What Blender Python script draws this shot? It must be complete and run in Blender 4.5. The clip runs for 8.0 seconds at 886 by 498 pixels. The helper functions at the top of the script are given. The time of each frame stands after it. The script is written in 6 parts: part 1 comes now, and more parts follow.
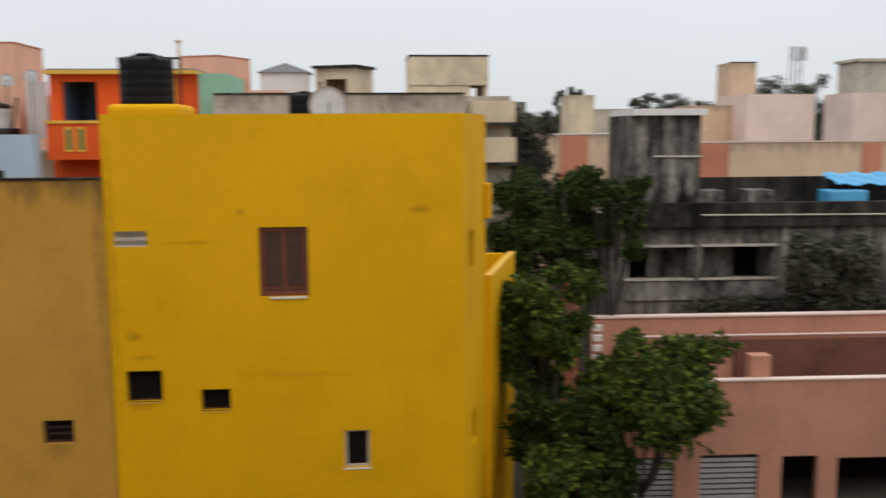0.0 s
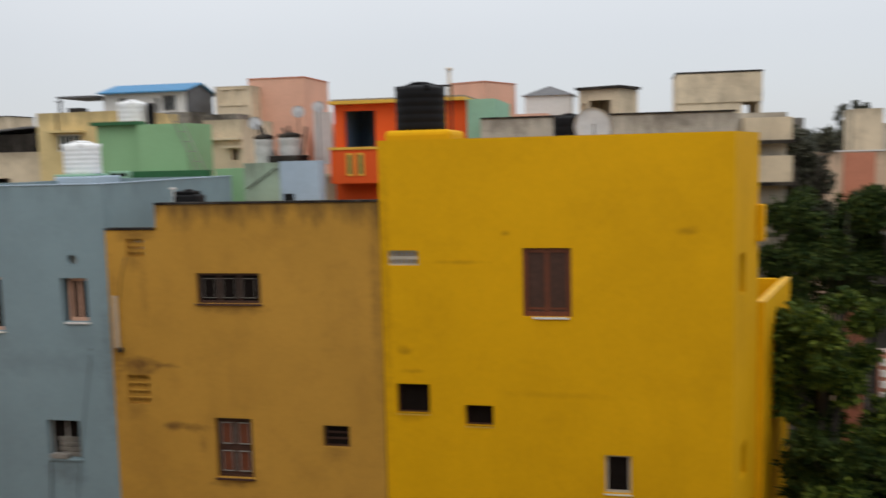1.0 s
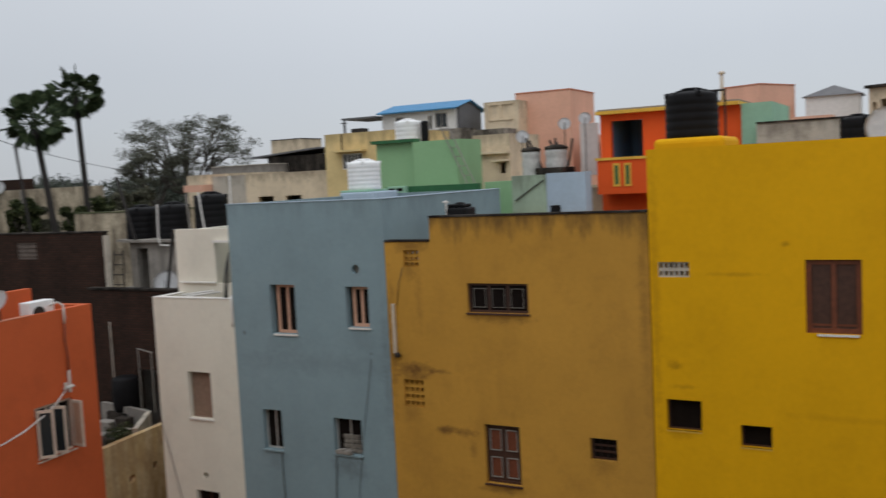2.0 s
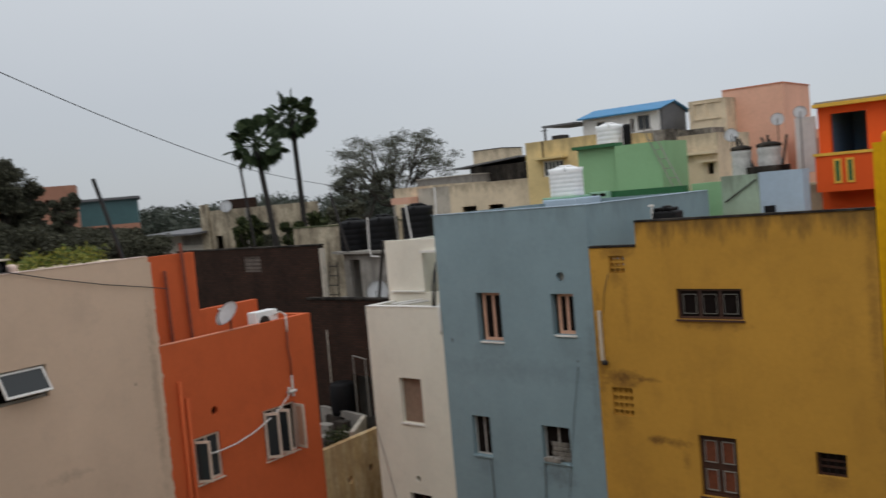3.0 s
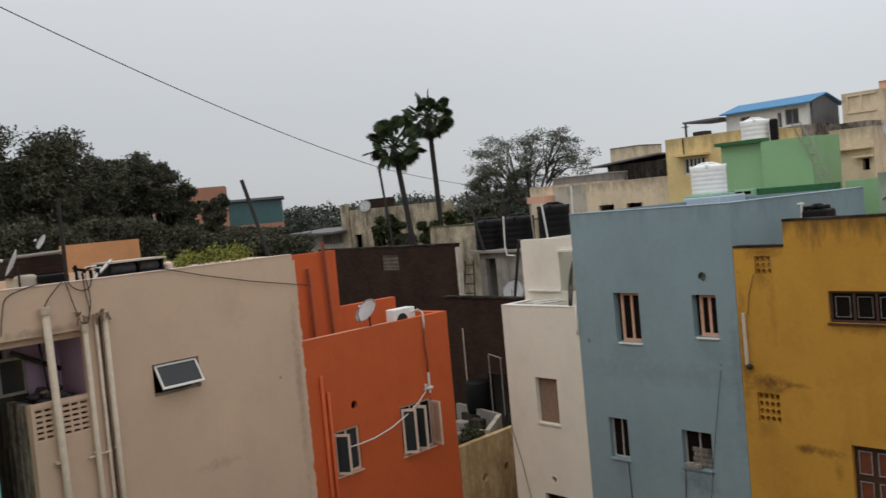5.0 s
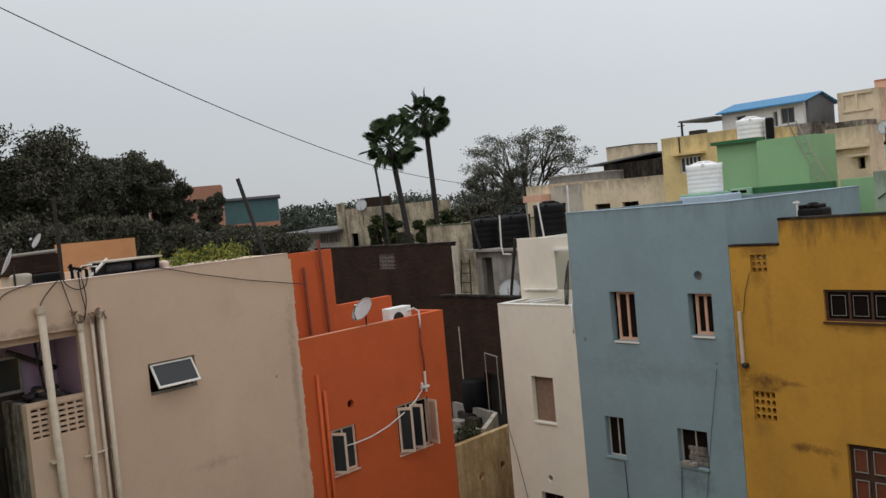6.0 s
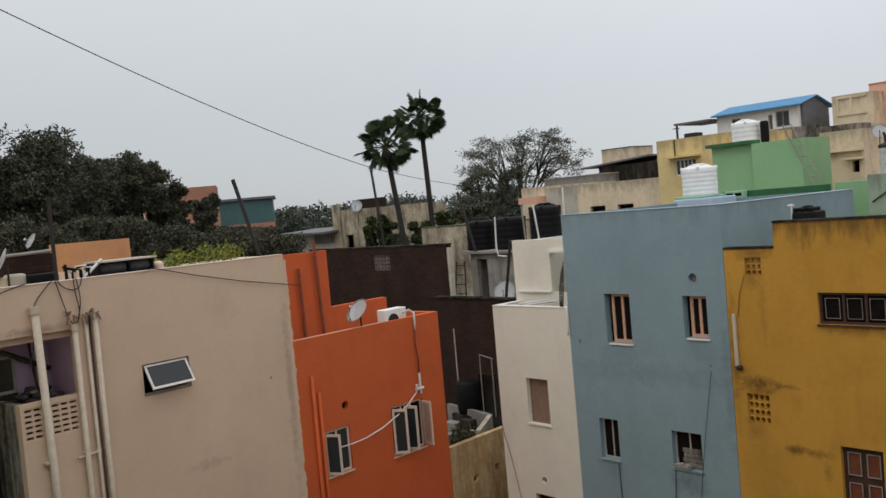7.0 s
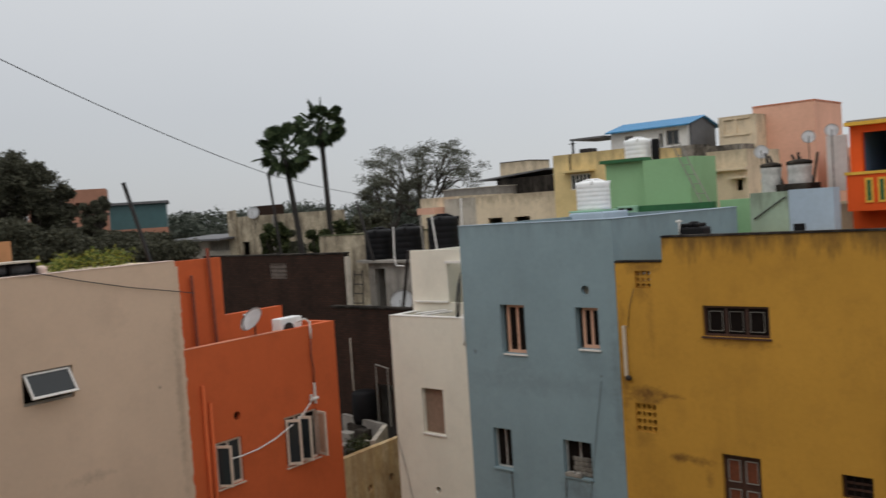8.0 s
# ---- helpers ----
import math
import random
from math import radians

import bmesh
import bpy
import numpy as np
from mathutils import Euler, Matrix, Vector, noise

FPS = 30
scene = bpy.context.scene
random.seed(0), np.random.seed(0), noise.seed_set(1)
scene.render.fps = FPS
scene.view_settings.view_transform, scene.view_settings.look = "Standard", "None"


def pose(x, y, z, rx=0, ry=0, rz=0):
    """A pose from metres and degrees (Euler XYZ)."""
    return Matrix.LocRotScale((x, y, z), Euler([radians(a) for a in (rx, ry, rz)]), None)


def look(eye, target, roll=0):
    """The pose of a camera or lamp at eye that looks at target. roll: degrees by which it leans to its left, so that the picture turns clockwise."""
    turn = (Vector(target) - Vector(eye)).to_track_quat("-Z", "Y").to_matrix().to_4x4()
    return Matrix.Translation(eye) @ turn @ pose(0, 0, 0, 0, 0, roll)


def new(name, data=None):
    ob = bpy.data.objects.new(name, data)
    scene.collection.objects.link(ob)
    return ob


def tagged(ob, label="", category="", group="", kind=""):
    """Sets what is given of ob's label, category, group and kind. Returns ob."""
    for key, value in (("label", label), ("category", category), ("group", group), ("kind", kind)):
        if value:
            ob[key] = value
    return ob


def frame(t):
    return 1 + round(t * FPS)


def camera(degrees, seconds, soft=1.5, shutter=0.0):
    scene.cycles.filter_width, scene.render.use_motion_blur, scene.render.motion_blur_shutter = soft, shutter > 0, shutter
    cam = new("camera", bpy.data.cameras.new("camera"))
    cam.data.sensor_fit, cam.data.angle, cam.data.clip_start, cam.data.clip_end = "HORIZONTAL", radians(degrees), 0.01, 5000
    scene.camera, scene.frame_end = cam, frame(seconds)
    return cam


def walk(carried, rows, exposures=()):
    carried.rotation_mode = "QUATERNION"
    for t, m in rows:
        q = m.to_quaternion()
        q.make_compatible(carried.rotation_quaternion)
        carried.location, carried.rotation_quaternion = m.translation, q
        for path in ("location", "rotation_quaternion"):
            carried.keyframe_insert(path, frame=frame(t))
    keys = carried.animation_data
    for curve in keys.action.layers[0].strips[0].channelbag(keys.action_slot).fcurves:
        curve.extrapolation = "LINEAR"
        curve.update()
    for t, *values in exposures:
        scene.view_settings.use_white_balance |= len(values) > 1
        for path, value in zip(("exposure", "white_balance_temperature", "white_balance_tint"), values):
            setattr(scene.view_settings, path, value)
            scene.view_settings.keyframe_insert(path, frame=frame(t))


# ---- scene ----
cam = camera(51.9, 8.0, soft=1.45, shutter=0.5)
PATH = [
    (0.0, 0.000, 0.000, 10.200, 82.51, 0.33, -4.94),
    (0.2, -0.009, 0.000, 10.200, 82.69, 0.57, -1.36),
    (0.4, -0.018, 0.001, 10.200, 82.87, 0.80, 0.25),
    (0.5, -0.022, 0.001, 10.200, 82.97, 0.92, 1.38),
    (1.0, -0.057, -0.003, 10.200, 84.10, 1.38, 11.31),
    (1.5, -0.091, -0.013, 10.200, 85.19, 2.39, 21.39),
    (2.0, -0.111, -0.023, 10.200, 85.42, 2.85, 27.78),
    (3.5, -0.159, -0.058, 10.200, 87.27, 5.55, 44.83),
    (4.0, -0.166, -0.066, 10.200, 87.24, 5.34, 47.85),
    (4.2, -0.174, -0.082, 10.200, 87.40, 5.31, 49.75),
    (4.5, -0.178, -0.092, 10.200, 87.56, 5.28, 50.57),
    (4.75, -0.177, -0.089, 10.200, 87.50, 5.25, 50.55),
    (5.0, -0.169, -0.068, 10.200, 87.45, 5.21, 48.87),
    (5.2, -0.169, -0.067, 10.200, 87.40, 5.20, 48.50),
    (6.3, -0.169, -0.068, 10.200, 87.28, 5.22, 48.85),
    (6.5, -0.169, -0.069, 10.200, 87.23, 5.23, 49.10),
    (7.0, -0.167, -0.067, 10.200, 87.43, 4.99, 48.34),
    (7.5, -0.163, -0.062, 10.200, 87.58, 4.48, 46.38),
    (8.0, -0.152, -0.051, 10.200, 87.55, 3.77, 42.00),
]
walk(cam, [(t, pose(x, y, z, rx, ry, rz)) for t, x, y, z, rx, ry, rz in PATH],
     exposures=[(0.0, 0.44, 6540, 11), (0.5, 0.42, 6540, 11), (1.0, 0.33, 6500, 11), (1.5, 0.20, 6420, 11), (2.0, 0.10, 6320, 11), (3.5, 0.06, 6340, 10), (4.5, 0.13, 6380, 11), (5.0, 0.18, 6540, 11), (6.5, 0.2, 6500, 10), (7.5, 0.24, 6500, 10), (8.0, 0.13, 6560, 11)])

# ---- world and light: a bright overcast sky ----
world = bpy.data.worlds.new("overcast")
scene.world = world
world.use_nodes = True
wn, wl = world.node_tree.nodes, world.node_tree.links
bg = wn["Background"]
sky = wn.new("ShaderNodeTexSky")
sky.sky_type, sky.sun_disc = "NISHITA", False
sky.sun_elevation, sky.sun_rotation = radians(55), radians(200)
skys = wn.new("ShaderNodeVectorMath")
skys.operation = "SCALE"
skys.inputs["Scale"].default_value = 0.10
wl.new(sky.outputs[0], skys.inputs[0])
wtc = wn.new("ShaderNodeTexCoord")
wsep = wn.new("ShaderNodeSeparateXYZ")
wl.new(wtc.outputs["Generated"], wsep.inputs[0])
wramp = wn.new("ShaderNodeValToRGB")
for pos, col in ((0.0, (0.515, 0.54, 0.565, 1)), (0.12, (0.58, 0.605, 0.632, 1)), (0.3, (0.755, 0.78, 0.795, 1))):
    el = wramp.color_ramp.elements[0] if pos == 0.0 else wramp.color_ramp.elements.new(pos)
    el.position, el.color = pos, col
wramp.color_ramp.elements[-1].color = (1.12, 1.12, 1.12, 1)
wl.new(wsep.outputs[2], wramp.inputs[0])
wcl = wn.new("ShaderNodeTexNoise")
wcl.inputs["Scale"].default_value, wcl.inputs["Detail"].default_value = 2.2, 4
wl.new(wtc.outputs["Generated"], wcl.inputs["Vector"])
wcr = wn.new("ShaderNodeMapRange")
wcr.inputs[3].default_value, wcr.inputs[4].default_value = 0.94, 1.06
wl.new(wcl.outputs[0], wcr.inputs[0])
waz = wn.new("ShaderNodeMapRange")
waz.interpolation_type = "SMOOTHSTEP"
for k, v in zip((1, 2, 3, 4), (-1.0, -0.45, 0.85, 1.0)):
    waz.inputs[k].default_value = v
wl.new(wsep.outputs[0], waz.inputs[0])
wcx = wn.new("ShaderNodeMath")
wcx.operation = "MULTIPLY"
wl.new(wcr.outputs[0], wcx.inputs[0])
wl.new(waz.outputs[0], wcx.inputs[1])
wcm = wn.new("ShaderNodeVectorMath")
wcm.operation = "SCALE"
wl.new(wramp.outputs[0], wcm.inputs[0])
wl.new(wcx.outputs[0], wcm.inputs["Scale"])
wmix = wn.new("ShaderNodeMix")
wmix.data_type = "RGBA"
wmix.inputs[0].default_value = 0.9
wl.new(skys.outputs[0], wmix.inputs[6])
wl.new(wcm.outputs[0], wmix.inputs[7])
wl.new(wmix.outputs[2], bg.inputs[0])
bg.inputs[1].default_value = 1.0

sun_data = bpy.data.lights.new("sun", "SUN")
sun_data.energy, sun_data.angle, sun_data.color = 0.3, radians(35), (1.0, 0.97, 0.92)
sun = new("sun", sun_data)
sun.matrix_world = look((6, -12, 40), (0, 14, 0))

# ---- materials ----
def base_mat(name, rough=0.8, metal=0.0):
    m = bpy.data.materials.new(name)
    m.use_nodes = True
    n, l = m.node_tree.nodes, m.node_tree.links
    b = n["Principled BSDF"]
    b.inputs["Roughness"].default_value, b.inputs["Metallic"].default_value = rough, metal
    return m, n, l, b


def noise_node(n, l, vec, scale, detail=5, rough=0.6):
    t = n.new("ShaderNodeTexNoise")
    t.inputs["Scale"].default_value, t.inputs["Detail"].default_value, t.inputs["Roughness"].default_value = scale, detail, rough
    l.new(vec, t.inputs["Vector"])
    return t.outputs[0]


def noise_col(n, l, vec, scale):
    t = n.new("ShaderNodeTexNoise")
    t.inputs["Scale"].default_value, t.inputs["Detail"].default_value = scale, 4
    l.new(vec, t.inputs["Vector"])
    return t.outputs[1]


def remap(n, l, val, a, b, c=0.0, d=1.0):
    r = n.new("ShaderNodeMapRange")
    for k, v in zip((1, 2, 3, 4), (a, b, c, d)):
        r.inputs[k].default_value = v
    l.new(val, r.inputs[0])
    return r.outputs[0]


def remap_open(n, l, val, centre, half):
    """(val - centre) / half"""
    m = n.new("ShaderNodeMath")
    m.operation = "MULTIPLY_ADD"
    m.inputs[1].default_value, m.inputs[2].default_value = 1 / half, -centre / half
    l.new(val, m.inputs[0])
    return m.outputs[0]


def mix_col(n, l, fac, a, b, mode="MIX"):
    x = n.new("ShaderNodeMix")
    x.data_type, x.blend_type = "RGBA", mode
    for k, v in ((0, fac), (6, a), (7, b)):
        if isinstance(v, (int, float)):
            x.inputs[k].default_value = v
        elif isinstance(v, tuple):
            x.inputs[k].default_value = (*v, 1)
        else:
            l.new(v, x.inputs[k])
    return x.outputs[2]


def times(n, l, a, b):
    x = n.new("ShaderNodeMath")
    x.operation = "MULTIPLY"
    for k, v in enumerate((a, b)):
        if isinstance(v, (int, float)):
            x.inputs[k].default_value = v
        else:
            l.new(v, x.inputs[k])
    return x.outputs[0]


SPEC = {}


def plaster(name, col, stain=0.25, streak=0.35, stain_col=(0.07, 0.055, 0.04), rough=0.9, bump=0.25, patch=0.12, drip=None, drip_amt=0.8, spots=()):
    """Painted or bare render: broad tone changes, fine grain, blotches and rain streaks of its own."""
    m, n, l, b = base_mat(name, rough)
    SPEC[m.name] = (col, stain, streak, stain_col, rough, bump, patch)
    b.inputs["Specular IOR Level"].default_value = 0.15
    tc = n.new("ShaderNodeTexCoord").outputs["Object"]
    inf = n.new("ShaderNodeObjectInfo")
    off = n.new("ShaderNodeVectorMath")
    off.operation = "ADD"
    l.new(tc, off.inputs[0])
    rnd = n.new("ShaderNodeVectorMath")
    rnd.operation = "SCALE"
    rnd.inputs[0].default_value = (17, 31, 11)
    l.new(inf.outputs["Random"], rnd.inputs["Scale"])
    l.new(rnd.outputs[0], off.inputs[1])
    v = off.outputs[0]
    big = remap(n, l, noise_node(n, l, v, 0.35, 6), 0.3, 0.7, 1 - patch, 1 + patch)
    fine = remap(n, l, noise_node(n, l, v, 9, 4), 0.3, 0.7, 1 - patch * 0.35, 1 + patch * 0.35)
    tone = times(n, l, big, fine)
    sc = n.new("ShaderNodeVectorMath")
    sc.operation = "SCALE"
    sc.inputs[0].default_value = col
    l.new(tone, sc.inputs["Scale"])
    mp = n.new("ShaderNodeMapping")
    mp.inputs["Scale"].default_value = (1.7, 1.7, 0.26)
    wob = mix_col(n, l, 0.12, v, noise_col(n, l, v, 1.6))
    l.new(wob, mp.inputs[0])
    runs = remap(n, l, noise_node(n, l, mp.outputs[0], 1.3, 7, 0.62), 0.47, 0.70)
    st = times(n, l, runs, remap(n, l, noise_node(n, l, v, 0.5, 3), 0.42, 0.62))
    bl = remap(n, l, noise_node(n, l, v, 0.9, 9, 0.75), 0.5, 0.68)
    c1 = mix_col(n, l, times(n, l, st, streak), sc.outputs[0], stain_col)
    c2 = mix_col(n, l, times(n, l, bl, stain), c1, stain_col)
    if spots:
        px = n.new("ShaderNodeSeparateXYZ")
        l.new(tc, px.inputs[0])
        rag = remap(n, l, noise_node(n, l, tc, 4.5, 9, 0.75), 0.34, 0.66, -0.6, 0.6)
        for sx, sz, rx, rz, amt in spots:
            d2 = n.new("ShaderNodeVectorMath")
            d2.operation = "LENGTH"
            cv = n.new("ShaderNodeCombineXYZ")
            l.new(remap_open(n, l, px.outputs[0], sx, rx), cv.inputs[0])
            l.new(remap_open(n, l, px.outputs[2], sz, rz), cv.inputs[2])
            l.new(cv.outputs[0], d2.inputs[0])
            ad = n.new("ShaderNodeMath")
            l.new(d2.outputs["Value"], ad.inputs[0])
            l.new(rag, ad.inputs[1])
            c2 = mix_col(n, l, times(n, l, remap(n, l, ad.outputs[0], 1.15, 0.1), amt), c2, stain_col)
    if drip:
        sep = n.new("ShaderNodeSeparateXYZ")
        l.new(tc, sep.inputs[0])
        ramp = remap(n, l, sep.outputs[2], drip[0], drip[1], -0.18, 0.22)
        add = n.new("ShaderNodeMath")
        l.new(ramp, add.inputs[0])
        mp2 = n.new("ShaderNodeMapping")
        mp2.inputs["Scale"].default_value = (2.6, 2.6, 0.55)
        l.new(v, mp2.inputs[0])
        l.new(noise_node(n, l, mp2.outputs[0], 1.2, 6, 0.7), add.inputs[1])
        c2 = mix_col(n, l, times(n, l, remap(n, l, add.outputs[0], 0.5, 0.72), drip_amt), c2, (0.05, 0.035, 0.025))
    l.new(c2, b.inputs["Base Color"])
    bp = n.new("ShaderNodeBump")
    bp.inputs["Strength"].default_value, bp.inputs["Distance"].default_value = bump, 0.02
    l.new(noise_node(n, l, v, 5, 9, 0.75), bp.inputs["Height"])
    l.new(bp.outputs[0], b.inputs["Normal"])
    return m


AGED = {}


def aged(mat, h):
    """The same paint with rain grime running down from a parapet top at height h."""
    if mat not in (M_CREAM, M_CREAMY, M_GREYW, M_CONC, M_PEACH, M_SAGE):
        return mat
    key = (mat.name, round(h, 1))
    if key not in AGED:
        AGED[key] = plaster(mat.name + "_grimy", *SPEC[mat.name], (h - 0.9, h), 0.38)
    return AGED[key]


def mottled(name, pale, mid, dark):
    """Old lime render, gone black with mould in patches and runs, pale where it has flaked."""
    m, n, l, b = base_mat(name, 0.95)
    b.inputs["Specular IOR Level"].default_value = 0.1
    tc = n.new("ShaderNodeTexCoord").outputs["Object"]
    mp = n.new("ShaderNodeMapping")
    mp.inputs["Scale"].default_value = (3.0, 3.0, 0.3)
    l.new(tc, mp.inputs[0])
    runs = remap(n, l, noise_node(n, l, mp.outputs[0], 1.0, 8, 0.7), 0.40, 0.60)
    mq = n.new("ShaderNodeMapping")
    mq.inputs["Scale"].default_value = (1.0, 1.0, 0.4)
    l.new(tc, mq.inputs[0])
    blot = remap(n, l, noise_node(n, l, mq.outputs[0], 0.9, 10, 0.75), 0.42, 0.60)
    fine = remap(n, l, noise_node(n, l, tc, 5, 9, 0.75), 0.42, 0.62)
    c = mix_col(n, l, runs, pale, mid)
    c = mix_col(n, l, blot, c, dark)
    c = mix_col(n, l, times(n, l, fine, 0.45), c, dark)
    l.new(c, b.inputs["Base Color"])
    bp = n.new("ShaderNodeBump")
    bp.inputs["Strength"].default_value, bp.inputs["Distance"].default_value = 0.4, 0.02
    l.new(noise_node(n, l, tc, 6, 9, 0.75), bp.inputs["Height"])
    l.new(bp.outputs[0], b.inputs["Normal"])
    return m


def simple(name, col, rough=0.6, metal=0.0, vary=0.15, scale=6, bump=0.0, spec=0.5):
    m, n, l, b = base_mat(name, rough, metal)
    b.inputs["Specular IOR Level"].default_value = spec
    tc = n.new("ShaderNodeTexCoord").outputs["Object"]
    f = times(n, l, remap(n, l, noise_node(n, l, tc, scale, 5), 0.3, 0.7, 1 - vary, 1 + vary), remap(n, l, noise_node(n, l, tc, scale * 9, 3), 0.3, 0.7, 1 - vary / 2, 1 + vary / 2))
    sc = n.new("ShaderNodeVectorMath")
    sc.operation = "SCALE"
    sc.inputs[0].default_value = col
    l.new(f, sc.inputs["Scale"])
    l.new(sc.outputs[0], b.inputs["Base Color"])
    if bump:
        bp = n.new("ShaderNodeBump")
        bp.inputs["Strength"].default_value, bp.inputs["Distance"].default_value = bump, 0.01
        l.new(noise_node(n, l, tc, scale * 5, 6), bp.inputs["Height"])
        l.new(bp.outputs[0], b.inputs["Normal"])
    return m


def leaf_mat(name, a, c, skew=1.0):
    m, n, l, b = base_mat(name, 0.55)
    pw = n.new("ShaderNodeMath")
    pw.operation = "POWER"
    pw.inputs[1].default_value = skew
    l.new(n.new("ShaderNodeNewGeometry").outputs["Random Per Island"], pw.inputs[0])
    g = pw.outputs[0]
    l.new(mix_col(n, l, g, a, c), b.inputs["Base Color"])
    b.inputs["Specular IOR Level"].default_value = 0.12
    return m


def brick_mat(name, a, c, mortar):
    m, n, l, b = base_mat(name, 0.95)
    b.inputs["Specular IOR Level"].default_value = 0.08
    tc = n.new("ShaderNodeTexCoord").outputs["Object"]
    mp = n.new("ShaderNodeMapping")
    mp.inputs["Rotation"].default_value = (radians(90), 0, 0)
    l.new(tc, mp.inputs[0])
    br = n.new("ShaderNodeTexBrick")
    br.inputs["Scale"].default_value = 1.0
    br.inputs["Brick Width"].default_value, br.inputs["Row Height"].default_value, br.inputs["Mortar Size"].default_value = 0.24, 0.085, 0.012
    for k, v in (("Color1", a), ("Color2", c), ("Mortar", mortar)):
        br.inputs[k].default_value = (*v, 1)
    l.new(mp.outputs[0], br.inputs["Vector"])
    d = remap(n, l, noise_node(n, l, tc, 0.8, 7, 0.7), 0.35, 0.7, 0.0, 0.75)
    l.new(mix_col(n, l, d, br.outputs[0], (0.018, 0.014, 0.012)), b.inputs["Base Color"])
    bp = n.new("ShaderNodeBump")
    bp.invert = True
    bp.inputs["Strength"].default_value, bp.inputs["Distance"].default_value = 0.6, 0.015
    l.new(br.outputs[1], bp.inputs["Height"])
    l.new(bp.outputs[0], b.inputs["Normal"])
    return m


def rust_mat(name):
    m, n, l, b = base_mat(name, 0.75)
    tc = n.new("ShaderNodeTexCoord").outputs["Object"]
    a = remap(n, l, noise_node(n, l, tc, 5, 8, 0.7), 0.42, 0.64)
    c = remap(n, l, noise_node(n, l, tc, 70, 5, 0.7), 0.62, 0.75)
    c1 = mix_col(n, l, a, (0.040, 0.016, 0.010), (0.27, 0.115, 0.048))
    l.new(mix_col(n, l, times(n, l, c, 0.5), c1, (0.30, 0.20, 0.13)), b.inputs["Base Color"])
    bp = n.new("ShaderNodeBump")
    bp.inputs["Strength"].default_value, bp.inputs["Distance"].default_value = 0.5, 0.002
    l.new(noise_node(n, l, tc, 60, 6), bp.inputs["Height"])
    l.new(bp.outputs[0], b.inputs["Normal"])
    return m


def glass_mat(name, col=(0.02, 0.025, 0.03)):
    m, n, l, b = base_mat(name, 0.08)
    b.inputs["Base Color"].default_value = (*col, 1)
    b.inputs["Specular IOR Level"].default_value = 0.35
    return m


M_YELLOW = plaster("yellow_paint", (0.76, 0.40, 0.003), 0.09, 0.06, (0.24, 0.11, 0.005), 0.75, 0.10, 0.08, None, 0.8, [(0.45, 6.4, 0.14, 0.1, 0.6), (0.6, 6.0, 0.25, 0.05, 0.35), (5.75, 8.72, 0.2, 0.08, 0.45), (2.45, 8.7, 0.1, 0.06, 0.5), (1.5, 8.15, 0.6, 0.05, 0.3), (3.5, 5.6, 1.2, 0.08, 0.15), (0.1, 7.5, 0.1, 3.0, 0.3), (0.5, 5.1, 0.35, 0.12, 0.3)])
M_OCHRE = plaster("ochre_paint", (0.525, 0.28, 0.048), 0.2, 0.2, (0.13, 0.062, 0.022), 0.85, 0.25, 0.10, (8.5, 9.38), 0.65, [(0.62, 8.72, 0.42, 0.16, 0.6), (0.6, 8.2, 0.16, 0.4, 0.35), (0.8, 7.6, 0.10, 0.7, 0.3), (0.62, 5.98, 0.45, 0.2, 0.85), (1.2, 6.0, 0.25, 0.06, 0.7), (0.5, 5.0, 0.3, 0.3, 0.3), (1.3, 4.72, 0.22, 0.13, 0.8), (1.75, 4.7, 0.3, 0.1, 0.6), (1.95, 4.35, 0.1, 0.3, 0.4), (2.7, 7.2, 0.75, 0.12, 0.5), (2.6, 3.55, 0.5, 0.12, 0.6), (0.1, 6.5, 0.12, 1.5, 0.5), (4.85, 4.3, 0.3, 0.25, 0.35), (5.75, 7.5, 0.12, 2.2, 0.4)])
M_BLUE = plaster("grey_blue_paint", (0.240, 0.328, 0.362), 0.14, 0.12, (0.12, 0.14, 0.15), 0.8, 0.15, 0.08, (9.0, 9.95), 0.16, [(2.2, 6.0, 2.8, 0.3, 0.22), (1.5, 6.4, 0.7, 0.3, 0.22), (3.6, 6.6, 0.5, 0.3, 0.15), (0.3, 6.65, 0.05, 0.06, 0.95), (3.9, 6.3, 0.04, 0.04, 0.9), (3.15, 3.62, 0.5, 0.3, 0.6), (1.0, 3.6, 0.4, 0.3, 0.3), (4.3, 6.0, 0.12, 1.6, 0.35)])
M_WHITE = plaster("off_white_paint", (0.775, 0.74, 0.635), 0.10, 0.07, (0.18, 0.16, 0.13), 0.85, 0.2, 0.05)
M_BEIGE = plaster("beige_paint", (0.66, 0.49, 0.365), 0.10, 0.06, (0.24, 0.18, 0.14), 0.85, 0.25, 0.06, None, 0.8, [(3.9, 5.05, 0.5, 0.12, 0.35), (0.5, 8.55, 1.2, 0.1, 0.6), (4.6, 8.4, 0.4, 0.5, 0.15), (6.35, 6.0, 0.12, 2.5, 0.4), (5.8, 6.6, 0.05, 0.05, 0.9)])
M_ORANGE = plaster("orange_paint", (0.60, 0.125, 0.042), 0.15, 0.1, (0.20, 0.05, 0.025), 0.8, 0.2, 0.07)
M_REDORANGE = plaster("bright_orange_paint", (0.76, 0.105, 0.02), 0.08, 0.1, (0.25, 0.05, 0.01), 0.7, 0.15, 0.05)
M_TRIMY = simple("yellow_trim_paint", (0.72, 0.42, 0.05), 0.7)
M_GREEN = plaster("light_green_paint", (0.27, 0.46, 0.25), 0.12, 0.12, (0.12, 0.2, 0.1), 0.8, 0.2, 0.06)
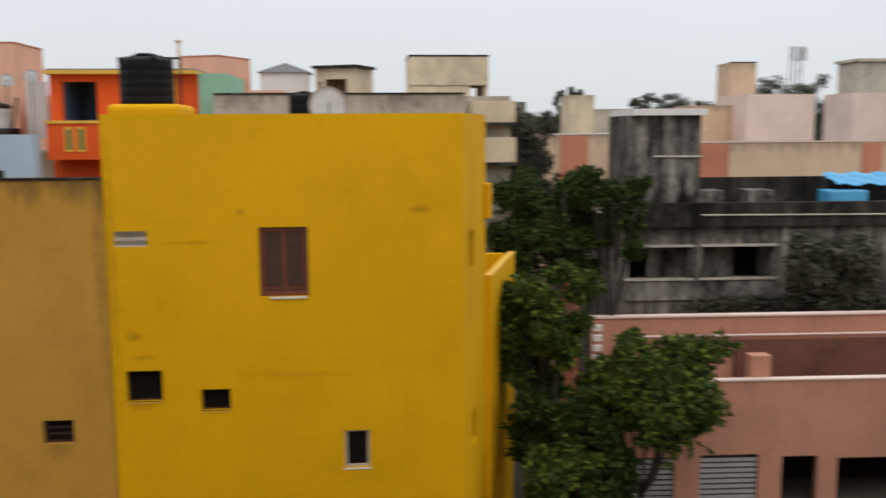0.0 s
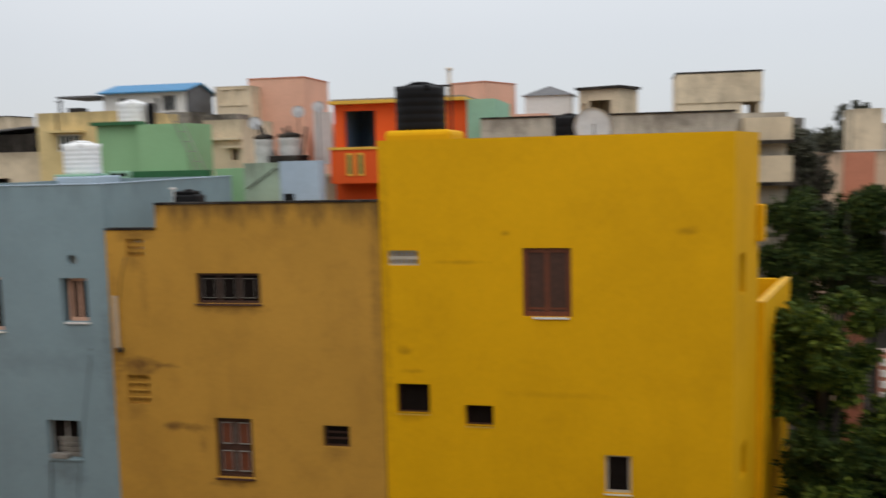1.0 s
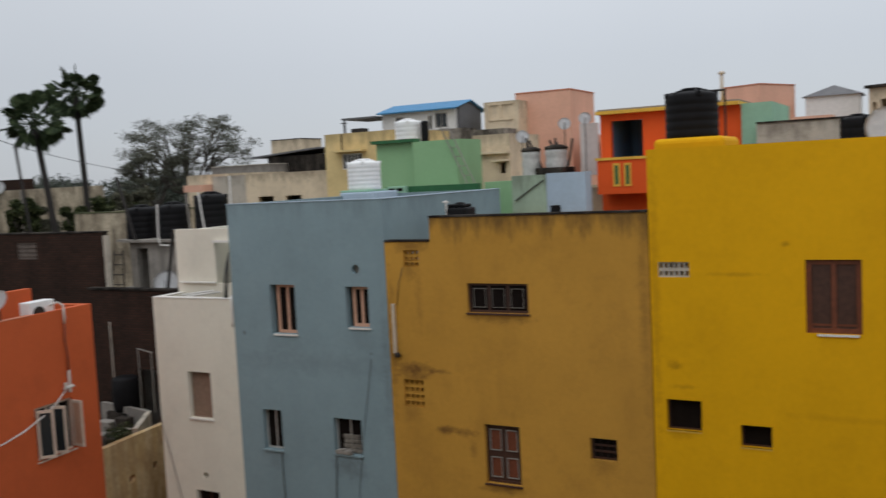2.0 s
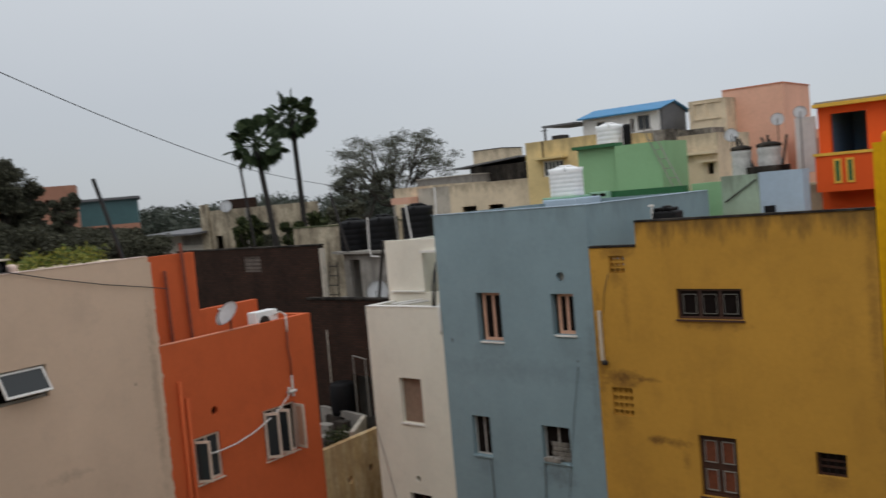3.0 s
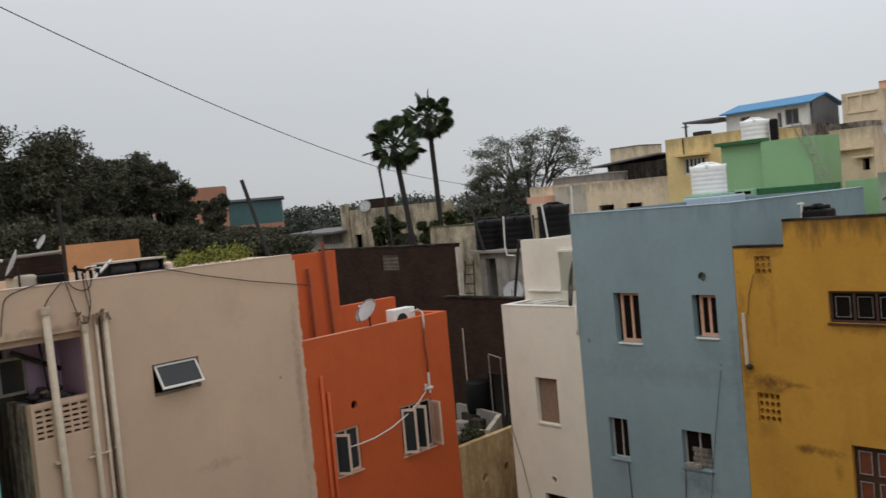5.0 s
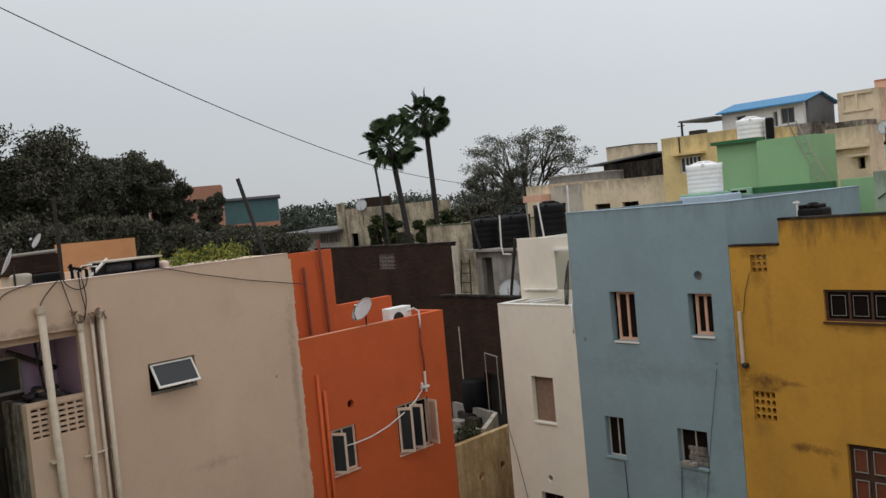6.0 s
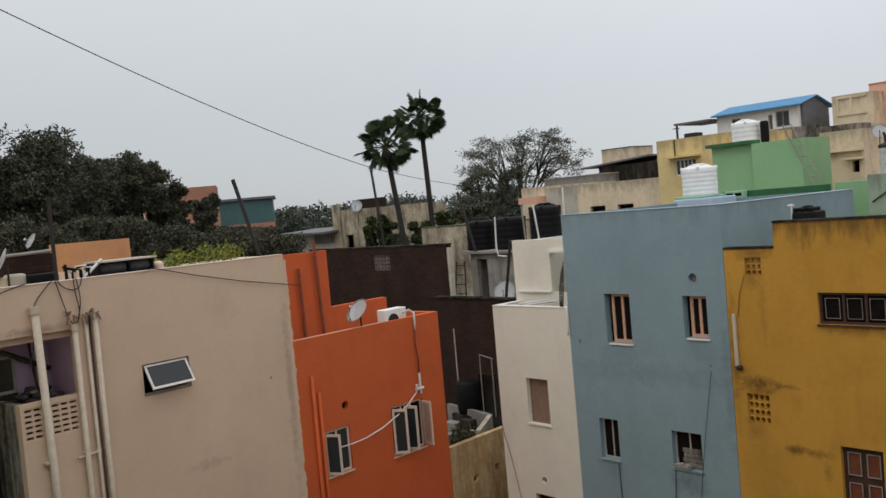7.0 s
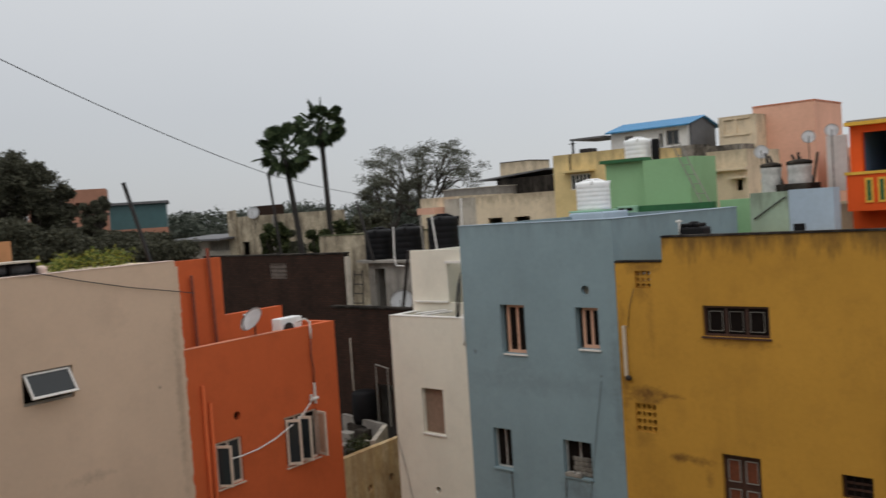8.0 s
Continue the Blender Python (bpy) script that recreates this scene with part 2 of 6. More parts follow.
M_DKGREEN = simple("dark_green_paint", (0.02, 0.12, 0.04), 0.6)
M_TEAL = plaster("pale_green_paint", (0.30, 0.50, 0.36), 0.1, 0.1, (0.14, 0.2, 0.14))
M_SAGE = plaster("faded_green_render", (0.33, 0.42, 0.32), 0.3, 0.35, (0.12, 0.13, 0.1))
M_LBLUE = plaster("pale_blue_paint", (0.42, 0.52, 0.62), 0.1, 0.12, (0.2, 0.22, 0.24))
M_CREAM = plaster("weathered_cream_paint", (0.71, 0.59, 0.42), 0.42, 0.4, (0.16, 0.12, 0.08))
M_CREAMY = plaster("cream_yellow_paint", (0.74, 0.57, 0.28), 0.15, 0.3, (0.2, 0.14, 0.07))
M_PEACH = plaster("peach_paint", (0.68, 0.49, 0.34), 0.15, 0.2, (0.22, 0.15, 0.1))
M_PALEPINK = plaster("pale_pink_paint", (0.76, 0.60, 0.53), 0.1, 0.15, (0.3, 0.22, 0.18))
M_PINK = plaster("salmon_paint", (0.74, 0.43, 0.31), 0.12, 0.22, (0.22, 0.11, 0.08))
M_PINKH = plaster("terracotta_pink_paint", (0.52, 0.25, 0.175), 0.2, 0.2, (0.16, 0.08, 0.06))
M_TERRA = plaster("terracotta_paint", (0.58, 0.23, 0.14), 0.15, 0.2, (0.2, 0.08, 0.05))
M_GREYW = plaster("weathered_white_render", (0.54, 0.49, 0.41), 0.55, 0.5, (0.10, 0.09, 0.075))
M_CONC = plaster("bare_concrete", (0.30, 0.28, 0.25), 0.45, 0.5, (0.06, 0.055, 0.05))
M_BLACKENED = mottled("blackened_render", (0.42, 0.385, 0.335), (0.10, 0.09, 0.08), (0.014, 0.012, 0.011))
# grimy copings, and near-black stand-in for shade in the beige recess and lean-to
M_SOOTSHADE = mottled("dark_weathered_and_shade", (0.10, 0.085, 0.07), (0.035, 0.03, 0.026), (0.012, 0.011, 0.010))
M_WHITETRIM = simple("white_trim", (0.74, 0.72, 0.68), 0.7, 0, 0.08)
M_STAINW = mottled("golden_stained_render", (0.70, 0.57, 0.37), (0.58, 0.40, 0.19), (0.34, 0.22, 0.11))
M_LILAC = plaster("lilac_paint", (0.40, 0.29, 0.41), 0.1, 0.1, (0.15, 0.1, 0.15))
M_TURQ = plaster("turquoise_paint", (0.20, 0.50, 0.50), 0.1, 0.1, (0.1, 0.2, 0.2))
M_BRICK = brick_mat("sooty_brick", (0.07, 0.035, 0.025), (0.045, 0.026, 0.019), (0.035, 0.027, 0.022))
M_BROWNWOOD = simple("dark_brown_wood", (0.062, 0.026, 0.017), 0.55, 0, 0.3, 10, 0.2)
M_REDWOOD = simple("reddish_brown_wood", (0.16, 0.045, 0.020), 0.5, 0, 0.25, 10, 0.2)
M_BOARD = simple("brown_board", (0.24, 0.16, 0.115), 0.7, 0, 0.15, 7, 0.1)
M_PEACHWOOD = simple("peach_painted_wood", (0.62, 0.36, 0.25), 0.6, 0, 0.1, 8)
M_CREAMWOOD = simple("cream_painted_wood", (0.68, 0.55, 0.45), 0.6, 0, 0.1, 8)
M_GLASS = glass_mat("dark_glass")
M_GREYGLASS = glass_mat("dusty_grey_glass", (0.032, 0.037, 0.04))
# near-black colour that paints in the darkness of unlit rooms and openings
M_UNLIT = simple("painted_unlit_interior", (0.012, 0.009, 0.008), 0.95, 0, 0.2, 6, 0, 0.05)
M_ALU = simple("aluminium_frame", (0.55, 0.53, 0.50), 0.45, 0.3, 0.1)
M_PVC = simple("cream_pvc_pipe", (0.55, 0.47, 0.37), 0.5, 0, 0.12)
M_WPVC = simple("white_pvc_pipe", (0.72, 0.70, 0.67), 0.45, 0, 0.08)
M_BLACKP = simple("black_polyethylene", (0.007, 0.007, 0.008), 0.6, 0, 0.2, 4, 0, 0.15)
M_WHITEP = simple("white_polyethylene", (0.82, 0.83, 0.83), 0.45, 0, 0.06, 4)
M_CABLE = simple("black_cable", (0.015, 0.015, 0.016), 0.6)
M_IRON = simple("dark_iron", (0.03, 0.026, 0.024), 0.6, 0.4, 0.3, 20, 0.2)
M_RUSTPIPE = simple("rusty_red_pipe", (0.22, 0.055, 0.03), 0.7, 0, 0.3, 14, 0.2)
M_RUST = rust_mat("rusty_brown_steel")
M_DISH = simple("light_grey_dish", (0.66, 0.67, 0.68), 0.5, 0, 0.1)
M_BLUEROOF = simple("blue_metal_sheet", (0.06, 0.25, 0.47), 0.45, 0.1, 0.12, 3)
M_GREYSHEET = simple("grey_sheet", (0.13, 0.13, 0.135), 0.7, 0, 0.2, 2, 0.1)
M_TEALSHEET = simple("teal_metal_sheet", (0.05, 0.115, 0.12), 0.5, 0, 0.15, 0.3)
M_TARP = simple("blue_tarpaulin", (0.08, 0.36, 0.62), 0.5, 0, 0.15, 3, 0.3)
M_SHUTTER = simple("grey_steel_shutter", (0.46, 0.46, 0.47), 0.5, 0.3, 0.12)
M_LEAF = leaf_mat("green_leaves", (0.032, 0.080, 0.012), (0.12, 0.19, 0.03))
# these two leaf colours are lifted towards grey to carry distance haze
M_LEAFD = leaf_mat("dark_leaves", (0.044, 0.047, 0.032), (0.125, 0.122, 0.082), 1.2)
M_LEAFG = leaf_mat("haze_greyed_leaves", (0.06, 0.067, 0.045), (0.145, 0.145, 0.108))
M_PALML = leaf_mat("palm_fronds", (0.020, 0.036, 0.017), (0.075, 0.10, 0.045), 1.4)
M_LEAFN = leaf_mat("dark_green_leaves_with_pale_tips", (0.020, 0.044, 0.009), (0.17, 0.22, 0.032), 2.4)
# darker leaf copy; on the low trees it paints in the canopy's shade
M_LEAFM = leaf_mat("deep_green_shade_leaves", (0.014, 0.032, 0.008), (0.085, 0.115, 0.025), 2.0)
M_LEAFO = leaf_mat("dull_olive_leaves", (0.022, 0.034, 0.013), (0.09, 0.10, 0.038), 1.8)
M_PALMBARK = simple("dark_palm_bark", (0.028, 0.024, 0.021), 0.9, 0, 0.3, 5, 0.5)
M_FLOWER = leaf_mat("yellow_green_plants", (0.06, 0.10, 0.025), (0.30, 0.29, 0.055), 1.3)
M_BARK = simple("grey_brown_bark", (0.055, 0.045, 0.036), 0.9, 0, 0.3, 5, 0.5)
M_EARTH = plaster("dusty_earth", (0.065, 0.053, 0.04), 0.4, 0.0, (0.06, 0.05, 0.035), 0.95, 0.5, 0.25)
M_ROOF = plaster("roof_screed", (0.28, 0.26, 0.23), 0.5, 0.0, (0.08, 0.07, 0.06))
M_CLOTH = simple("dark_red_cloth", (0.14, 0.03, 0.03), 0.9, 0, 0.4, 12, 0.3)
M_CLOTHD = simple("dark_cloth", (0.03, 0.025, 0.028), 0.9, 0, 0.4, 12, 0.3)
# maroon terrace floor colour, also used as painted shadow on the back wall
M_MAROONSHADE = plaster("maroon_floor_and_wall_shade", (0.17, 0.075, 0.055), 0.6, 0.3, (0.035, 0.022, 0.018))
M_PALEBLACK = mottled("pale_streaked_render", (0.46, 0.43, 0.38), (0.25, 0.23, 0.20), (0.04, 0.035, 0.03))
M_PALEORANGE = plaster("faded_orange_paint", (0.62, 0.31, 0.15), 0.15, 0.2, (0.2, 0.1, 0.05))
# brick red dulled in the colour itself to imitate distance haze
M_FARBRICK = plaster("hazed_brick_red_paint", (0.40, 0.20, 0.135), 0.15, 0.2, (0.15, 0.08, 0.05))
M_MOULD = mottled("mould_streaked_cream_render", (0.66, 0.57, 0.42), (0.50, 0.42, 0.30), (0.17, 0.14, 0.10))
M_MOSS = simple("mossy_wall_top", (0.09, 0.10, 0.045), 0.95, 0, 0.4, 3, 0.4)
M_LEAFF = leaf_mat("hazy_far_leaves", (0.035, 0.045, 0.034), (0.095, 0.105, 0.082))
M_RECESS = plaster("deep_blue_paint", (0.11, 0.21, 0.33), 0.1, 0.1, (0.05, 0.07, 0.1))
M_DRUM = simple("pale_weathered_drum", (0.48, 0.47, 0.45), 0.7, 0, 0.25, 5, 0.2)
M_DIM = simple("dim_brown_cement", (0.12, 0.095, 0.08), 0.95, 0, 0.3, 6, 0.3)
M_MAT = simple("grey_rolled_mat", (0.075, 0.075, 0.08), 0.9, 0, 0.3, 10, 0.3)
M_WEATHERED = mottled("weathered_grey_render", (0.44, 0.40, 0.34), (0.20, 0.18, 0.155), (0.028, 0.024, 0.02))

# ---- building blocks ----
def quad(bm, *pts):
    return bm.faces.new([bm.verts.new(p) for p in pts])


def box(bm, x0, y0, z0, x1, y1, z1, m=None):
    v = [Vector((x, y, z)) for z in (z0, z1) for x, y in ((x0, y0), (x1, y0), (x1, y1), (x0, y1))]
    v = [bm.verts.new(m @ p if m else p) for p in v]
    for f in ((3, 2, 1, 0), (4, 5, 6, 7), (0, 1, 5, 4), (1, 2, 6, 5), (2, 3, 7, 6), (3, 0, 4, 7)):
        bm.faces.new([v[i] for i in f])
    return bm


def boxes(*rows):
    bm = bmesh.new()
    for r in rows:
        box(bm, *r)
    return bm


def soft_box(x0, y0, z0, x1, y1, z1, r=0.01, seg=2):
    bm = boxes((x0, y0, z0, x1, y1, z1))
    bmesh.ops.bevel(bm, geom=bm.edges[:], offset=r, segments=seg, affect="EDGES", profile=0.5)
    return bm


def panel(x0, x1, z0, z1, y0, y1, holes=()):
    """A wall slab of thickness y0..y1 with rectangular openings and notches cut right through."""
    bm = bmesh.new()
    xs = sorted({x0, x1, *[min(max(h[k], x0), x1) for h in holes for k in (0, 2)]})
    zs = sorted({z0, z1, *[min(max(h[k], z0), z1) for h in holes for k in (1, 3)]})
    nx, nz = len(xs) - 1, len(zs) - 1

    def solid(i, j):
        if not (0 <= i < nx and 0 <= j < nz):
            return False
        cx, cz = (xs[i] + xs[i + 1]) / 2, (zs[j] + zs[j + 1]) / 2
        return not any(h[0] < cx < h[2] and h[1] < cz < h[3] for h in holes)

    for i in range(nx):
        for j in range(nz):
            if not solid(i, j):
                continue
            a, b, c, d = xs[i], xs[i + 1], zs[j], zs[j + 1]
            quad(bm, (a, y0, c), (b, y0, c), (b, y0, d), (a, y0, d))
            quad(bm, (b, y1, c), (a, y1, c), (a, y1, d), (b, y1, d))
            if not solid(i - 1, j):
                quad(bm, (a, y1, c), (a, y0, c), (a, y0, d), (a, y1, d))
            if not solid(i + 1, j):
                quad(bm, (b, y0, c), (b, y1, c), (b, y1, d), (b, y0, d))
            if not solid(i, j - 1):
                quad(bm, (a, y1, c), (b, y1, c), (b, y0, c), (a, y0, c))
            if not solid(i, j + 1):
                quad(bm, (a, y0, d), (b, y0, d), (b, y1, d), (a, y1, d))
    bmesh.ops.remove_doubles(bm, verts=bm.verts[:], dist=1e-5)
    return bm


def tube(bm, pts, r, seg=8, r2=None):
    """A round bar along a line of points, tapering from r to r2."""
    r2 = r if r2 is None else r2
    pts = [Vector(p) for p in pts]
    rings = []
    for i, p in enumerate(pts):
        d = (pts[min(i + 1, len(pts) - 1)] - pts[max(i - 1, 0)]).normalized()
        a = d.orthogonal().normalized()
        if abs(d.z) < 0.9:
            a = d.cross(Vector((0, 0, 1))).normalized()
        b = d.cross(a)
        rr = r + (r2 - r) * i / max(1, len(pts) - 1)
        rings.append([bm.verts.new(p + rr * (math.cos(k * 2 * math.pi / seg) * a + math.sin(k * 2 * math.pi / seg) * b)) for k in range(seg)])
    for u, w in zip(rings, rings[1:]):
        for k in range(seg):
            bm.faces.new((u[k], u[(k + 1) % seg], w[(k + 1) % seg], w[k]))
    bm.faces.new(rings[0][::-1])
    bm.faces.new(rings[-1])
    return bm


def lathe(bm, prof, seg=28, c=(0, 0, 0)):
    """A turned body from (radius, height) pairs."""
    rings = [[bm.verts.new((c[0] + r * math.cos(k * 2 * math.pi / seg), c[1] + r * math.sin(k * 2 * math.pi / seg), c[2] + z)) for k in range(seg)] for r, z in prof]
    for u, w in zip(rings, rings[1:]):
        for k in range(seg):
            bm.faces.new((u[k], u[(k + 1) % seg], w[(k + 1) % seg], w[k]))
    bm.faces.new(rings[0][::-1])
    bm.faces.new(rings[-1])
    return bm


def part(name, bm, material, parent, label="", smooth=False, m=None):
    if m:
        bm.transform(m)
    bmesh.ops.recalc_face_normals(bm, faces=bm.faces[:])
    me = bpy.data.meshes.new(name)
    bm.to_mesh(me)
    bm.free()
    me.materials.append(material)
    if smooth:
        me.polygons.foreach_set("use_smooth", [True] * len(me.polygons))
    ob = new(name, me)
    ob.parent = parent
    if label:
        ob["label"] = label
    return ob


def parts(name, material, parent, *rows):
    """One box-shaped part for each row."""
    for r in rows:
        part(name, boxes(r), material, parent)


def thing(name, label, category, at=(0, 0, 0), rz=0, group="", kind=""):
    ob = new(name)
    ob.empty_display_size = 0.2
    ob.matrix_basis = pose(*at, 0, 0, rz)
    return tagged(ob, label, category, group, kind)


def solid(name, bm, material, label, category="", group="", kind="", smooth=False):
    return tagged(part(name, bm, material, None, "", smooth), label, category, group, kind)


def plate_hole(parent, x, z, s, r, mat, y0=0.0, depth=0.12):
    """A flush square of wall with a round pipe hole through it; fills a square opening of side 2s."""
    bm = bmesh.new()
    n = 24
    out = []
    for k in range(n):
        a = k * 2 * math.pi / n + math.pi / 4
        c, q = math.cos(a), math.sin(a)
        w = s / max(abs(c), abs(q))
        out.append(((x + w * c, z + w * q), (x + r * c, z + r * q)))
    for k in range(n):
        (o1, i1), (o2, i2) = out[k], out[(k + 1) % n]
        quad(bm, (o1[0], y0, o1[1]), (o2[0], y0, o2[1]), (i2[0], y0, i2[1]), (i1[0], y0, i1[1]))
        quad(bm, (i1[0], y0, i1[1]), (i2[0], y0, i2[1]), (i2[0], y0 + depth, i2[1]), (i1[0], y0 + depth, i1[1]))
    return part("vent_hole", bm, mat, parent, "round vent hole in the wall")


def house(name, label, x, y, w, d, h, mat, ang=0, holes=(), parapet=0.9, t=0.2, coping=None, category="house", side_mat=None, z0=0.0, group="", x_lo=0.0):
    """A flat-roofed house: four walls with thickness, a roof slab below the parapet, a coping."""
    hs = thing(name, label, category, (x, y, 0), ang, group)
    mat = aged(mat, h)
    sm = side_mat or mat
    part("front_wall", panel(x_lo, w, z0, h, 0, t, holes), mat, hs)
    part("side_wall", boxes((x_lo if x_lo > 0 else 0, t, z0, (x_lo if x_lo > 0 else 0) + t, d - t, h)), sm, hs)
    part("side_wall", boxes((w - t, t, z0, w, d - t, h)), sm, hs)
    part("back_wall", boxes((0, d - t, z0, w, d, h)), sm, hs)
    part("roof", boxes((t, t, h - parapet - 0.15, w - t, d - t, h - parapet)), M_ROOF, hs)
    if coping:
        part("coping", boxes((0, -0.03, h, w + 0.03, t + 0.02, h + 0.05), (w - t - 0.02, t + 0.02, h, w + 0.03, d, h + 0.05)), coping, hs)
    return hs


def window(parent, x0, z0, x1, z1, frame_mat, leaves=2, deep=0.12, fw=0.05, pane=None, sill=None, bars=0, rails=0):
    """A framed window set back in its opening: frame, leaves or panes, sill, grille bars."""
    bm = bmesh.new()
    y0, y1 = deep, deep + 0.05
    box(bm, x0, y0, z0, x0 + fw, y1, z1)
    box(bm, x1 - fw, y0, z0, x1, y1, z1)
    box(bm, x0 + fw, y0, z0, x1 - fw, y1, z0 + fw)
    box(bm, x0 + fw, y0, z1 - fw, x1 - fw, y1, z1)
    ob = part("window", bm, frame_mat, parent)
    iw = (x1 - x0 - 2 * fw)
    for k in range(1, leaves):
        c = x0 + fw + iw * k / leaves
        part("mullion", boxes((c - fw * 0.45, y0, z0 + fw, c + fw * 0.45, y1, z1 - fw)), frame_mat, ob)
    for k in range(leaves):
        a, b = x0 + fw + iw * k / leaves, x0 + fw + iw * (k + 1) / leaves
        part("pane", boxes((a, y0 + 0.022, z0 + fw, b, y0 + 0.028, z1 - fw)), pane or M_GLASS, ob)
    for k in range(rails):
        c = z0 + fw + (z1 - z0 - 2 * fw) * (k + 1) / (rails + 1)
        part("rail", boxes((x0 + fw, y0 + 0.004, c - 0.02, x1 - fw, y1 - 0.004, c + 0.02)), frame_mat, ob)
    for k in range(bars):
        c = x0 + (x1 - x0) * (k + 0.5) / bars
        part("grille_bar", tube(bmesh.new(), [(c, deep - 0.03, z0), (c, deep - 0.03, z1)], 0.008, 6), M_IRON, ob)
    if sill:
        part("sill", boxes((x0 - 0.03, -0.035, z0 - 0.04, x1 + 0.03, deep, z0 - 0.002)), sill, ob)
    return ob


def jali(parent, x0, z0, x1, z1, nx, nz, mat, y0=0.02, fill=0.55, fill_z=0.0):
    """A pierced ventilator block."""
    hs, cw, ch = [], (x1 - x0) / nx, (z1 - z0) / nz
    for i in range(nx):
        for j in range(nz):
            cx, cz = x0 + cw * (i + 0.5), z0 + ch * (j + 0.5)
            hs.append((cx - cw * fill / 2, cz - ch * (fill_z or fill) / 2, cx + cw * fill / 2, cz + ch * (fill_z or fill) / 2))
    return part("ventilator", panel(x0, x1, z0, z1, y0, y0 + 0.08, hs), mat, parent, "pierced ventilator block in the wall")


def jali_round(parent, x0, z0, x1, z1, nx, nz, mat, y0=0.02, depth=0.09, fill=0.36):
    """A ventilator block pierced with round holes."""
    bm = bmesh.new()
    cw, ch, seg = (x1 - x0) / nx, (z1 - z0) / nz, 12
    for i in range(nx):
        for j in range(nz):
            cx, cz = x0 + cw * (i + 0.5), z0 + ch * (j + 0.5)
            ring = []
            for k in range(seg):
                a = (k + 0.5) * 2 * math.pi / seg
                c, q = math.cos(a), math.sin(a)
                w = 0.5 / max(abs(c), abs(q))
                ring.append(((cx + cw * w * c, cz + ch * w * q), (cx + cw * fill * c, cz + ch * fill * q)))
            for k in range(seg):
                (o1, i1), (o2, i2) = ring[k], ring[(k + 1) % seg]
                quad(bm, (o1[0], y0, o1[1]), (o2[0], y0, o2[1]), (i2[0], y0 - 0.012, i2[1]), (i1[0], y0 - 0.012, i1[1]))
                quad(bm, (i1[0], y0 - 0.012, i1[1]), (i2[0], y0 - 0.012, i2[1]), (i2[0], y0 + depth, i2[1]), (i1[0], y0 + depth, i1[1]))
    bmesh.ops.remove_doubles(bm, verts=bm.verts[:], dist=1e-5)
    return part("ventilator", bm, mat, parent, "pierced ventilator block in the wall")


def water_tank(name, label, x, y, z, r, h, mat, ribs=5, group=""):
    """A ribbed plastic roof tank with a domed top and a lid."""
    tk = thing(name, label, "water tank", (x, y, z), 0, group)
    prof = [(r * 0.97, 0)]
    hb = h * 0.82
    for k in range(ribs):
        a, b = hb * k / ribs, hb * (k + 1) / ribs
        prof += [(r * 0.985, a + 0.015), (r, a + 0.04), (r, b - 0.04), (r * 0.985, b - 0.015)]
    prof += [(r * 0.99, hb + 0.02), (r * 0.94, hb + h * 0.05), (r * 0.74, hb + h * 0.09), (r * 0.42, hb + h * 0.115), (r * 0.40, hb + h * 0.12)]
    part("body", lathe(bmesh.new(), prof), mat, tk, "", True)
    part("lid", lathe(bmesh.new(), [(r * 0.40, hb + h * 0.12), (r * 0.42, hb + h * 0.13), (r * 0.42, hb + h * 0.16), (r * 0.30, h)], 20), mat, tk, "", True)
    for k in range(4):
        a = k * math.pi / 2 + 0.5
        part("lug", soft_box(r * 0.84, -0.05, hb - 0.02, r * 1.03, 0.05, hb + h * 0.09, 0.02), mat, tk, "", False, pose(0, 0, 0, 0, 0, math.degrees(a)))
    for k in range(6):
        a = k * math.pi / 3
        part("top_rib", tube(bmesh.new(), [(r * 0.93 * math.cos(a), r * 0.93 * math.sin(a), hb + h * 0.04), (r * 0.45 * math.cos(a), r * 0.45 * math.sin(a), hb + h * 0.13)], 0.03, 6), mat, tk)
    return tk


def dish(x, y, z, r, az, tilt, label="light grey satellite dish on a short mast", stand=0.5, mast=0.022):
    """A satellite dish on a mast, with its arm and feed head."""
    d = thing("satellite_dish", label, "satellite dish", (x, y, z - stand), 0, "satellite dishes")
    part("mast", tube(bmesh.new(), [(0, 0, 0), (0, 0, stand)], mast, 8), M_IRON, d)
    m = pose(0, 0, stand, 0, 0, az) @ pose(0, -0.06, 0.05, 90 - tilt, 0, 0)
    bm = bmesh.new()
    rings, seg = 5, 28
    rows = []
    for i in range(rings + 1):
        q = r * (0.02 + 0.98 * i / rings)
        rows.append([bm.verts.new((q * math.cos(k * 2 * math.pi / seg), q * math.sin(k * 2 * math.pi / seg) * 1.08, 0.22 * q * q / r)) for k in range(seg)])
    for u, w in zip(rows, rows[1:]):
        for k in range(seg):
            bm.faces.new((u[k], u[(k + 1) % seg], w[(k + 1) % seg], w[k]))
    bm.faces.new(rows[0])
    bmesh.ops.solidify(bm, geom=bm.faces[:], thickness=0.008)
    part("reflector", bm, M_DISH, d, "", True, m)
    bm = tube(bmesh.new(), [(0, -r * 1.05, 0.2 * r), (0, -r * 0.75, r * 0.7), (0, -r * 0.1, r * 0.95)], 0.012, 6)
    part("arm", bm, M_IRON, d, "", False, m)
    bm = tube(bmesh.new(), [(0, -r * 0.1, r * 0.98), (0, -0.02, r * 0.80)], 0.03, 8)
    part("feed_head", bm, M_DISH, d, "", False, m)
    return d


